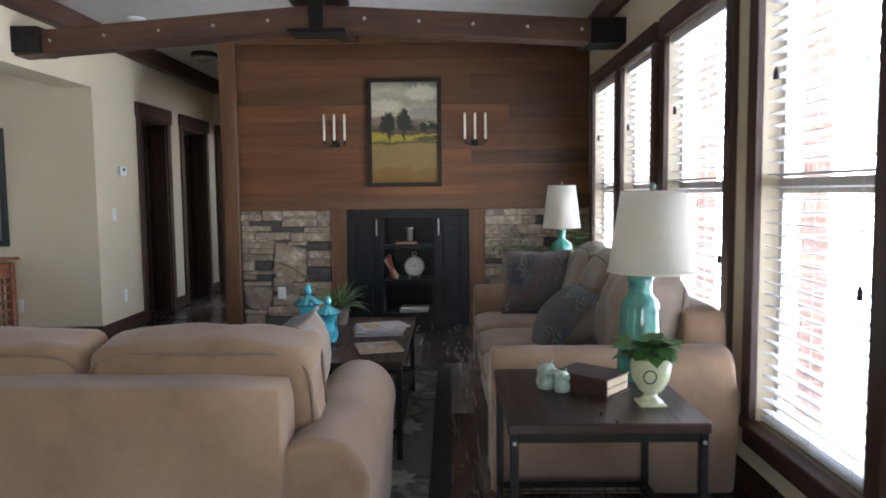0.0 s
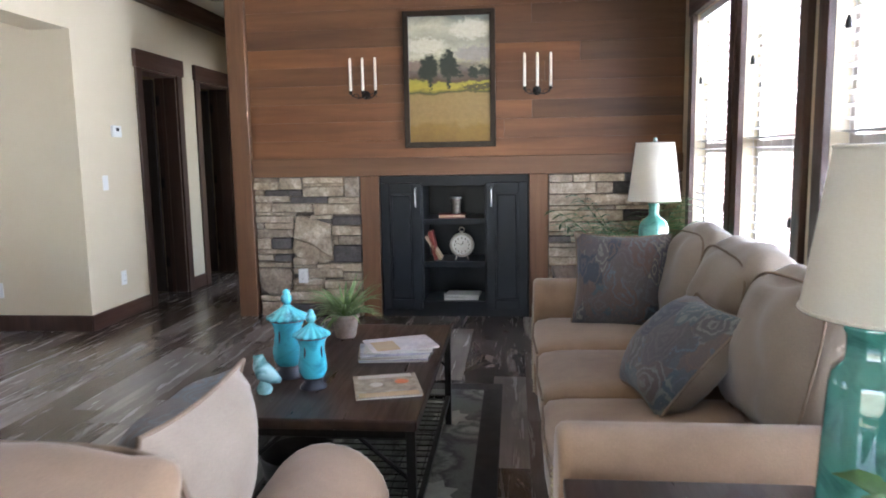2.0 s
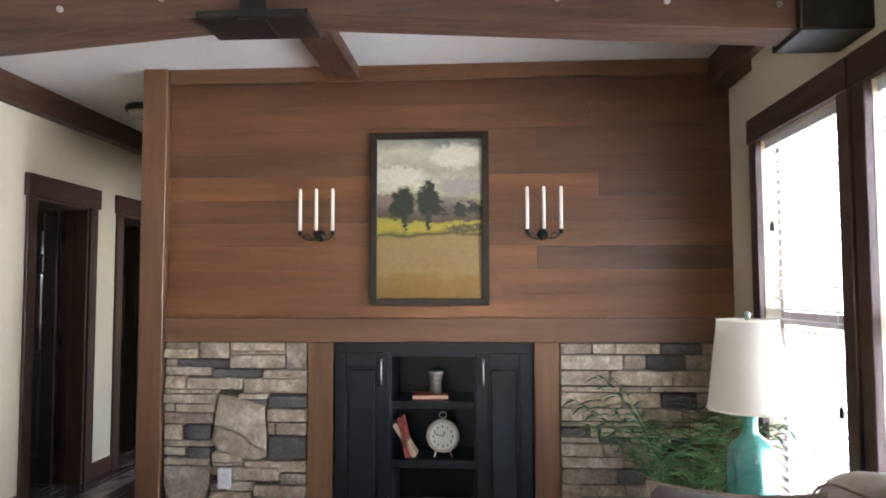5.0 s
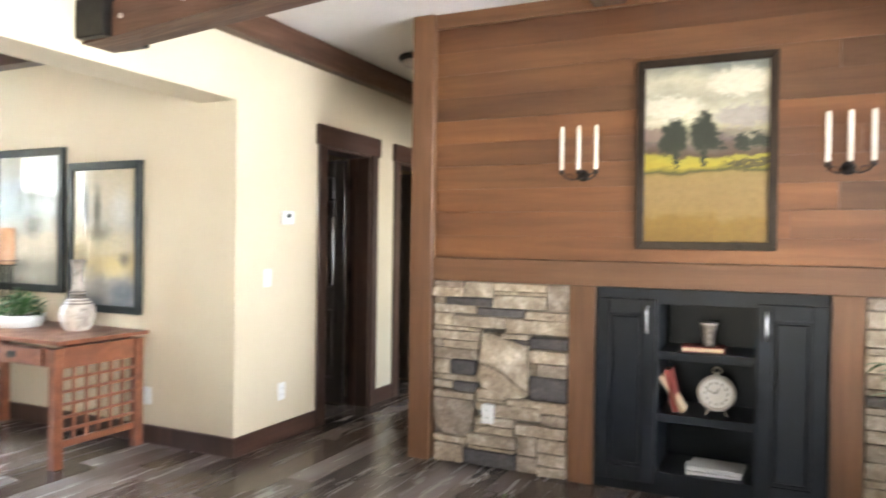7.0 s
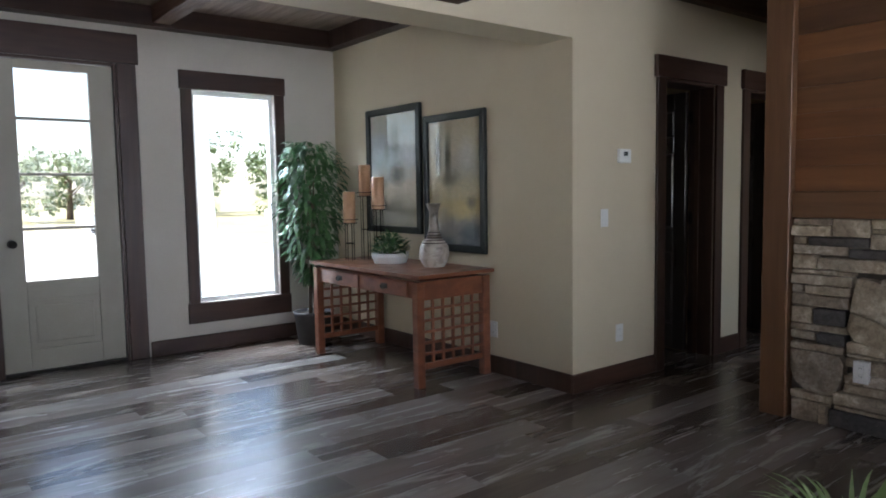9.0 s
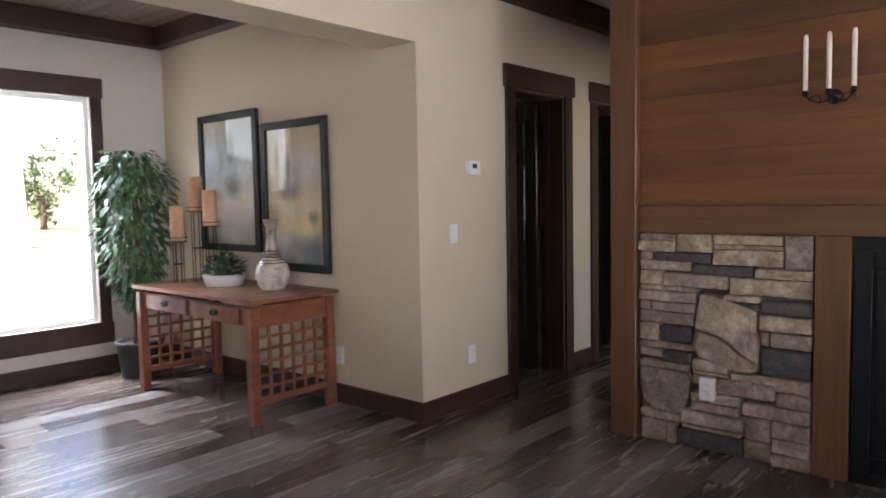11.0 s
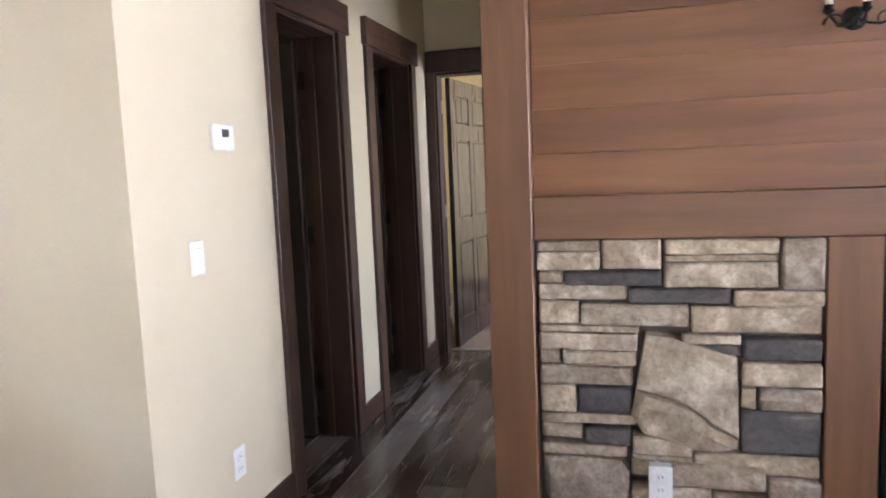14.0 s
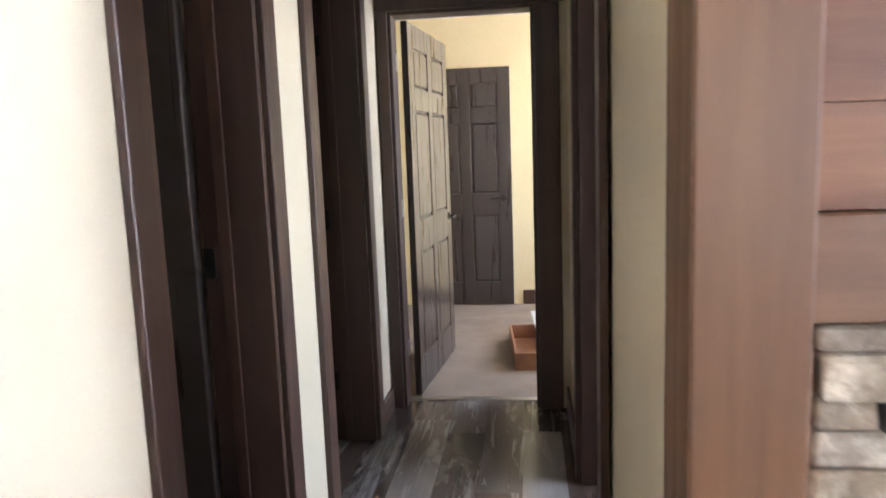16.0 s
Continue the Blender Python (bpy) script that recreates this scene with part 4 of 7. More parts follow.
def blind(lo, hi):
    n = hi - lo - 0.02
    b = thing("window_blind", "white horizontal slat blind, open, hung inside the casing", "blind", (X_WIN, lo + 0.01, 0), group="window blinds")
    part("head_rail", block(0.012, 0.06, 0, n, WIN_HI - 0.045, WIN_HI - 0.002, 0.003), SLAT, b)
    part("bottom_rail", block(0.012, 0.058, 0.004, n - 0.004, WIN_LO + 0.012, WIN_LO + 0.03, 0.003), SLAT, b)
    bm = bmesh.new()
    m = Matrix.Rotation(radians(8), 4, "Y")
    for x0, x1, z0, z1 in ((-0.024, 0.0, 0.0, 0.003), (0.0, 0.024, 0.003, 0.0)):
        vs = [bm.verts.new(m @ Vector((x, y, z + dz))) for dz in (0, 0.0028) for x, z in ((x0, z0), (x1, z1)) for y in (0.004, n - 0.004)]
        for f in ((0, 1, 3, 2), (4, 6, 7, 5), (0, 4, 5, 1), (2, 3, 7, 6), (0, 2, 6, 4), (1, 5, 7, 3)):
            bm.faces.new([vs[i] for i in f])
    data = finish("slat", bm, SLAT)
    step = (WIN_HI - WIN_LO - 0.10) / SLATS
    for k in range(SLATS):
        s = new("slat", data)
        s.parent, s.location = b, (0.036, 0, WIN_LO + 0.05 + k * step)
    for y in (0.12, n / 2, n - 0.12):
        for x in (0.011, 0.061):
            part("ladder_cord", tube([(x, y, WIN_LO + 0.02), (x, y, WIN_HI - 0.04)], 0.0012, 4), SLAT, b)
    part("lift_cord", tube([(0.006, 0.1, WIN_HI - 0.04), (0.005, 0.1, 0.98)], 0.0015, 4), SLAT, b)
    part("tassel", lathe([(0.004, 0.045), (0.009, 0.03), (0.011, 0.0)], 10, None, (0.005, 0.1, 0.94)), IRON, b, "dark cord tassel")
    part("tilt_cord", tube([(0.006, n - 0.08, WIN_HI - 0.04), (0.005, n - 0.08, 1.75)], 0.0015, 4), SLAT, b)
    part("tassel", lathe([(0.004, 0.045), (0.009, 0.03), (0.011, 0.0)], 10, None, (0.005, n - 0.08, 1.71)), IRON, b, "dark cord tassel")


BRICK_DATA = finish("brick", block(0, 0.11, 0, 0.09, 0, 0.066, 0.003), BRICK)


def brick_return(w, n):
    """The brick veneer that turns in beside the glass, course by course, on a mortar core."""
    for y0, y1, y in ((-0.088, -0.004, -0.09), (n + 0.004, n + 0.088, n)):
        part("mortar_core", block(0.161, 0.265, y0, y1, WIN_LO - 0.1, WIN_HI + 0.1), BRICK_MORTAR, w)
        for k in range(26):
            b = new("brick", BRICK_DATA)
            b.parent, b.location = w, (0.162 - 0.012 * (k % 2) + 0.012, y, WIN_LO - 0.06 + 0.076 * k)


# Windows 5 and 6, added out of view for light, get no brick return.
for i, (lo, hi) in enumerate(WINDOWS):
    unit = window_unit(lo, hi, i + 1)
    blind(lo, hi)
    if i < 4:
        brick_return(unit, hi - lo)

# Entry window and glazed front door.
w = tagged(new("window_entry"), "tall fixed entry window in a dark casing", "window", kind="structure")
w.matrix_basis = pose(X_ENTRY, 4.87, 0)
for a, b in ((-0.09, 0), (0.73, 0.82)):
    part("casing", block(0, 0.022, a, b, 0.40, 2.175, 0.003), TRIM, w)
part("casing", block(0, 0.03, -0.10, 0.83, 2.175, 2.325, 0.003), TRIM_Y, w)
part("casing", block(0, 0.026, -0.10, 0.83, 0.23, 0.40, 0.003), TRIM_Y, w)
for a, b, z0, z1 in ((0, 0.035, 0.40, 2.175), (0.695, 0.73, 0.40, 2.175), (0.035, 0.695, 0.40, 0.44), (0.035, 0.695, 2.135, 2.175)):
    part("window_frame", block(-0.11, -0.04, a, b, z0, z1, 0.003), PORCH_WHITE, w, "white vinyl frame")
pane = part("pane", block(-0.078, -0.074, 0.035, 0.695, 0.44, 2.135), PANE, w)
pane.visible_shadow = False

o = thing("front_door_frame", "dark-stained casing round the front door", "door frame", (X_ENTRY, 3.42, 0))
part("leg", block(0, 0.024, -0.14, 0, 0, 2.33, 0.003), TRIM, o)
part("leg", block(0, 0.024, 0.88, 1.02, 0, 2.33, 0.003), TRIM, o)
part("head", block(0, 0.034, -0.16, 1.04, 2.33, 2.56, 0.003), TRIM_Y, o)
part("jamb", block(-0.16, 0, 0, 0.022, 0, 2.33, 0.002), TRIM, o)
part("jamb", block(-0.16, 0, 0.858, 0.88, 0, 2.33, 0.002), TRIM, o)
part("jamb_head", block(-0.16, 0, 0.022, 0.858, 2.308, 2.33, 0.002), TRIM_Y, o)
part("threshold", block(-0.16, 0.01, 0.022, 0.858, -0.01, 0.02, 0.003), IRON, o)
fd = thing("front_door", "taupe front door with four stacked glass lights, closed", "door", (X_ENTRY - 0.03, 3.445, 0.022))
part("stile", block(-0.045, 0, 0, 0.17, 0, 2.28, 0.003), FRONT_DOOR, fd)
part("stile", block(-0.045, 0, 0.66, 0.83, 0, 2.28, 0.003), FRONT_DOOR, fd)
part("rail", block(-0.045, 0, 0.17, 0.66, 0, 0.16, 0.003), FRONT_DOOR, fd)
part("rail", block(-0.045, 0, 0.17, 0.66, 0.53, 0.67, 0.003), FRONT_DOOR, fd)
part("rail", block(-0.045, 0, 0.17, 0.66, 2.22, 2.28, 0.003), FRONT_DOOR, fd)
part("panel", block(-0.035, -0.008, 0.17, 0.66, 0.16, 0.53, 0.004), FRONT_DOOR, fd)
part("raised_field", block(-0.04, -0.003, 0.215, 0.615, 0.205, 0.485, 0.006), FRONT_DOOR, fd)
for z in (1.045, 1.445, 1.85):
    part("muntin", block(-0.04, -0.005, 0.17, 0.66, z, z + 0.022, 0.002), FRONT_DOOR, fd)
zs = (0.67, 1.045, 1.067, 1.445, 1.467, 1.85, 1.872, 2.22)
for z0, z1 in zip(zs[::2], zs[1::2]):
    p = part("pane", block(-0.024, -0.02, 0.17, 0.66, z0, z1), PANE, fd)
    p.visible_shadow = False
part("lock", lathe([(0.03, 0), (0.03, 0.012), (0.014, 0.02), (0.014, 0.05), (0.028, 0.06), (0.028, 0.075), (0.0, 0.085)], 16, None), IRON, fd, "dark round door knob").matrix_basis = pose(0, 0.09, 0.95, 0, 90, 0)

# ---- panelled wall: core, posts, header, recess for the cabinet ----
bm = bmesh.new()
CAB = (-0.765, 0.411)
block(-1.83, CAB[0], Y_WALL + 0.03, Y_WALL + 0.5, 0, CEIL, bm=bm)
block(CAB[1], CORNER, Y_WALL + 0.03, Y_WALL + 0.5, 0, CEIL, bm=bm)
block(CAB[0], CAB[1], Y_WALL + 0.03, Y_WALL + 0.5, 1.13, CEIL, bm=bm)
block(CAB[0], CAB[1], Y_WALL + 0.42, Y_WALL + 0.5, 0, 1.13, bm=bm)
wall_north = setting("wall_north", bm, MORTAR, "fireplace-style wall of brown planks over ledgestone")
board("post_left", -1.945, -1.794, Y_WALL - 0.05, Y_WALL + 0.12, 0, CEIL, POST, 0.005, "brown wood corner post")
board("post_middle_left", -0.915, CAB[0] - 0.001, Y_WALL - 0.03, Y_WALL + 0.03, 0, 1.13, POST, 0.003, "brown wood upright")
board("post_middle_right", CAB[1] + 0.001, 0.558, Y_WALL - 0.03, Y_WALL + 0.03, 0, 1.13, POST, 0.003, "brown wood upright")
board("header_board", -1.793, CORNER, Y_WALL - 0.03, Y_WALL + 0.03, 1.131, 1.272, BOARD, 0.003, "brown wood header board")
board("trim_top", -1.793, X_WIN - 0.05, Y_WALL - 0.025, Y_WALL + 0.03, 2.70, CEIL - 0.001, BOARD, 0.003, "brown wood top board")

# ---- living room: built-in cabinet ----
cab = thing("cabinet", "black built-in cabinet with two panelled doors and open shelves", "cabinet", (0, Y_WALL, 0))
S0, S1 = -0.413, 0.057
part("body", block(CAB[0] + 0.002, CAB[0] + 0.02, -0.012, 0.40, 0, 1.128, 0.002), BLACK, cab)
part("body", block(CAB[1] - 0.02, CAB[1] - 0.002, -0.012, 0.40, 0, 1.128, 0.002), BLACK, cab)
part("back", block(CAB[0] + 0.02, CAB[1] - 0.02, 0.385, 0.40, 0, 1.128), BLACK, cab)
part("top_rail", block(CAB[0] + 0.02, CAB[1] - 0.02, -0.012, 0.385, 1.045, 1.128, 0.002), BLACK, cab)
part("bottom_rail", block(CAB[0] + 0.02, CAB[1] - 0.02, -0.012, 0.385, 0, 0.125, 0.002), BLACK, cab)
for x in (S0 - 0.028, S1 + 0.006):
    part("divider", block(x, x + 0.022, -0.012, 0.385, 0.125, 1.045, 0.002), BLACK, cab)
for z in (0.40, 0.742):
    part("shelf", block(S0 - 0.006, S1 + 0.006, -0.004, 0.385, z, z + 0.045, 0.003), BLACK, cab)
for a, b, hx in ((CAB[0] + 0.012, S0 - 0.02, S0 - 0.062), (S1 + 0.02, CAB[1] - 0.012, S1 + 0.062)):
    dr = part("door", block(a, b, -0.022, -0.013, 0.06, 1.07, 0.001), BLACK, cab)
    for x0, x1, z0, z1 in ((a, a + 0.07, 0.06, 1.07), (b - 0.07, b, 0.06, 1.07), (a + 0.07, b - 0.07, 0.06, 0.14), (a + 0.07, b - 0.07, 0.99, 1.07)):
        part("frame", block(x0, x1, -0.034, -0.022, z0, z1, 0.003), BLACK, dr)
    part("panel", block(a + 0.085, b - 0.085, -0.032, -0.022, 0.155, 0.975, 0.008), BLACK, dr)
    part("handle", tube([(hx, -0.034, 0.885), (hx, -0.062, 0.892), (hx, -0.066, 0.92), (hx, -0.066, 0.995), (hx, -0.062, 1.023), (hx, -0.034, 1.03)], 0.006, 10), STEEL, dr, "brushed steel bar pull", True)

bk = thing("book", "red cloth book lying flat on the upper shelf", "book", (-0.19, Y_WALL + 0.12, 0.787), 4)
part("cover", block(-0.12, 0.10, -0.075, 0.075, 0, 0.005, 0.001), RED_COVER, bk)
part("cover", block(-0.12, 0.10, -0.075, 0.075, 0.024, 0.029, 0.001), RED_COVER, bk)
part("page_block", block(-0.116, 0.094, -0.07, 0.07, 0.005, 0.024), PAGES, bk)
v = thing("candle_jar", "dark mercury-glass jar with a silvery rim on a red book", "jar", (-0.17, Y_WALL + 0.12, 0.816))
part("jar", lathe([(0.03, 0), (0.036, 0.01), (0.032, 0.05), (0.04, 0.1), (0.046, 0.125), (0.04, 0.13), (0.034, 0.1), (0.0, 0.02)], 24), JAR_DARK, v, "", True)
part("rim", lathe([(0.046, 0.121), (0.049, 0.127), (0.046, 0.134), (0.041, 0.13)], 24), STEEL, v, "silvery rim", True)
for x, lean, mat, tall, deep in ((-0.345, -12, RED_COVER, 0.235, 0.03), (-0.30, -33, PAGES, 0.225, 0.022)):
    bk = thing("book", "old book leaning on the middle shelf beside a clock", "book", (x, Y_WALL + 0.1, 0.447))
    bk.matrix_basis = pose(x, Y_WALL + 0.1, 0.448, 0, lean, 0)
    part("cover", block(0, 0.004, -0.07, 0.07, 0, tall, 0.001), mat, bk)
    part("cover", block(deep, deep + 0.004, -0.07, 0.07, 0, tall, 0.001), mat, bk)
    part("spine", block(0.004, deep, -0.07, -0.064, 0, tall, 0.001), mat, bk)
    part("page_block", block(0.004, deep, -0.064, 0.066, 0.003, tall - 0.003), PAGES, bk)
k = thing("alarm_clock", "antique cream metal clock with white dial on two feet", "clock", (-0.125, Y_WALL + 0.1, 0.445))
spin = Matrix.Rotation(radians(90), 4, "X")


def turned_to_front(bm, z):
    bmesh.ops.transform(bm, matrix=Matrix.Translation((0, 0, z)) @ spin, verts=bm.verts)
    return bm


part("case", turned_to_front(lathe([(0.08, -0.03), (0.098, -0.02), (0.1, 0.0), (0.096, 0.014), (0.08, 0.02), (0.078, 0.012)], 36), 0.12), CLOCK_RIM, k, "", True)
part("dial", turned_to_front(lathe([(0.079, 0.008), (0.079, 0.0125)], 36), 0.12), DIAL, k, "off-white dial")
for h in range(12):
    a = radians(30 * h)
    part("hour_mark", block(0.058 * math.sin(a) - 0.003, 0.058 * math.sin(a) + 0.003, -0.0145, -0.0125, 0.12 + 0.058 * math.cos(a) - 0.008, 0.12 + 0.058 * math.cos(a) + 0.008), IRON, k)
part("hand", tube([(0, -0.0155, 0.12), (-0.045, -0.0155, 0.135)], 0.0025, 6), IRON, k)
part("hand", tube([(0, -0.0155, 0.12), (0.012, -0.0155, 0.148)], 0.003, 6), IRON, k)
part("loop", tube([(0.02 * math.cos(a), 0, 0.243 + 0.02 * math.sin(a)) for a in [2 * math.pi * i / 16 for i in range(17)]], 0.004, 6), CLOCK_RIM, k)
part("neck", lathe([(0.012, 0.212), (0.008, 0.225), (0.012, 0.232)], 12), CLOCK_RIM, k)
for x in (-0.05, 0.05):
    part("foot", tube([(x * 0.8, 0, 0.04), (x, -0.005, 0.004), (x * 1.15, -0.008, 0.004)], 0.006, 8), CLOCK_RIM, k)
for dx, dz, turn, mat in ((0, 0, 6, PAPER), (0.02, 0.022, -4, PAPER)):
    m = thing("magazine", "white papers stacked on the bottom cabinet shelf", "magazine", (-0.14 + dx, Y_WALL + 0.12, 0.126 + dz), turn)
    part("cover", block(-0.14, 0.14, -0.1, 0.1, 0, 0.021, 0.006), mat, m)

# ---- on the panelled wall: painting and sconces ----
pt = thing("painting", "framed landscape painting of two dark trees in a golden field", "painting", (-0.195, Y_WALL - 0.001, 1.86))
W2, H2, F = 0.353, 0.515, 0.042
part("canvas", block(-W2 + F, W2 - F, -0.022, -0.010, -H2 + F, H2 - F), MAIN_ART, pt)
for a in ([(-W2, -H2), (W2, -H2), (W2 - F, -H2 + F), (-W2 + F, -H2 + F)], [(-W2, H2), (W2, H2), (W2 - F, H2 - F), (-W2 + F, H2 - F)],
          [(-W2, -H2), (-W2 + F, -H2 + F), (-W2 + F, H2 - F), (-W2, H2)], [(W2, -H2), (W2 - F, -H2 + F), (W2 - F, H2 - F), (W2, H2)]):
    bm = prism(a, -0.038, -0.001)
    bmesh.ops.bevel(bm, geom=bm.edges[:], offset=0.004, segments=1, affect="EDGES")
    part("frame", bm, FRAME_DARK, pt)

def sconce(x):
    s = thing("wall_sconce", "black iron wall sconce holding three ivory taper candles", "sconce", (x, Y_WALL, 1.76), group="wall sconces")
    part("back_plate", turned_to_front(lathe([(0.034, 0.0), (0.034, 0.006), (0.022, 0.012), (0.010, 0.02)], 24), 0.0), IRON, s, "", True)
    for i, dx in enumerate((-0.095, 0.0, 0.098)):
        arm = [(0, -0.02, 0)] + [(dx * f, -0.02 - 0.095 * f, -0.03 * math.sin(math.pi * f) + 0.0) for f in (0.25, 0.5, 0.75, 1.0)]
        part("arm", tube(arm, 0.0038, 8), IRON, s)
        part("drip_cup", lathe([(0.005, -0.004), (0.014, 0.004), (0.017, 0.008), (0.012, 0.009), (0.012, 0.022), (0.010, 0.024)], 16, None, (dx, -0.115, 0)), IRON, s, "", True)
        part("candle", lathe([(0.0105, 0.02), (0.0105, 0.245), (0.008, 0.262), (0.002, 0.266)], 14, None, (dx, -0.115, 0.005)), CANDLE, s, "ivory taper candle", True)
        part("wick", tube([(dx, -0.115, 0.27), (dx + 0.002, -0.115, 0.282)], 0.001, 4), IRON, s)
    for sx in (-1, 1):
        curl = [(sx * (0.045 + 0.035 * (1 - f) * math.cos(5.5 * f) + 0.015), -0.06, -0.02 + 0.035 * (1 - f) * math.sin(5.5 * f)) for f in [i / 16 for i in range(15)]]
        part("scroll", tube(curl, 0.003, 6), IRON, s)
    return s


for x in (-0.852, 0.472):
    sconce(x)


def wall_plate(x, y, z, turn, label, category, name, holes="toggle", box=0.0):
    p = thing(name, label, category, (x, y, z), turn)
    part("plate", block(-0.037, 0.037, -0.006, 0, -0.058, 0.058, 0.002), PLASTIC, p)
    if box:
        part("box", block(-0.034, 0.034, 0, box, -0.055, 0.055, 0.002), PLASTIC, p)
    if holes == "toggle":
        part("rocker", block(-0.017, 0.017, -0.010, -0.005, -0.034, 0.034, 0.002), PLASTIC, p)
    else:
        for dz in (-0.022, 0.022):
            part("socket", block(-0.016, 0.016, -0.009, -0.005, dz - 0.015, dz + 0.015, 0.003), PLASTIC, p)
            for sx in (-0.006, 0.006):
                part("slot", block(sx - 0.001, sx + 0.001, -0.0095, -0.0088, dz - 0.004, dz + 0.006), SCREEN, p)


wall_plate(X_HALL, 6.52, 1.115, 90, "white rocker light switch on the cream hall wall", "switch", "light_switch")
wall_plate(X_HALL, 6.68, 0.335, 90, "white wall outlet on the cream hall wall", "outlet", "wall_outlet", "socket")
wall_plate(-3.63, Y_PIC, 0.315, 0, "white wall outlet beside the console table", "outlet", "wall_outlet", "socket")
wall_plate(-1.40, Y_WALL - 0.058, 0.338, 0, "white wall outlet set in the ledgestone", "outlet", "wall_outlet", "socket", 0.05)
th = thing("thermostat", "white wall thermostat with a small dark display", "thermostat", (X_HALL, 6.71, 1.52), 90)
part("body", block(-0.062, 0.062, -0.026, 0, -0.046, 0.046, 0.008, segments=2), PLASTIC, th)
part("display", block(-0.022, 0.022, -0.028, -0.025, 0.0, 0.028, 0.001), SCREEN, th, "dark grey display")
sd = thing("smoke_detector", "round white smoke detector on the ceiling", "smoke detector", (-2.42, 6.1, CEIL))
part("base", lathe([(0.075, 0.0), (0.075, -0.012), (0.06, -0.035), (0.03, -0.04)], 28), PLASTIC, sd, "", True)
hl = thing("hall_ceiling_light", "dark bronze flush ceiling light in the hall", "ceiling light", (-2.36, 7.6, CEIL))
part("canopy", lathe([(0.13, 0.0), (0.14, -0.02), (0.13, -0.045)], 32), IRON, hl, "", True)
part("bowl", lathe([(0.12, -0.045), (0.10, -0.075), (0.05, -0.092), (0.01, -0.096)], 32), VASE, hl, "frosted glass bowl", True)

# ---- living room: sofas ----
def arm_shape(width, height, flare):
    """The end view of a padded arm: straight inside, rolled over outside at the top."""
    pts = [(-width / 2, 0.0), (width / 2, 0.0)]
    r = width / 2 + flare
    cz = height - r
    for i in range(15):
        a = radians(-20 + 220 * i / 14)
        pts.append((r * math.cos(a), cz + r * math.sin(a)))
    return pts


def padded(points, y0, y1, roundness=0.02):
    bm = prism(points, y0, y1)
    caps = [f for f in bm.faces if len(f.verts) > 4]
    bmesh.ops.bevel(bm, geom=list({e for f in caps for e in f.edges}), offset=roundness, segments=3, affect="EDGES", profile=0.6)
    return bm


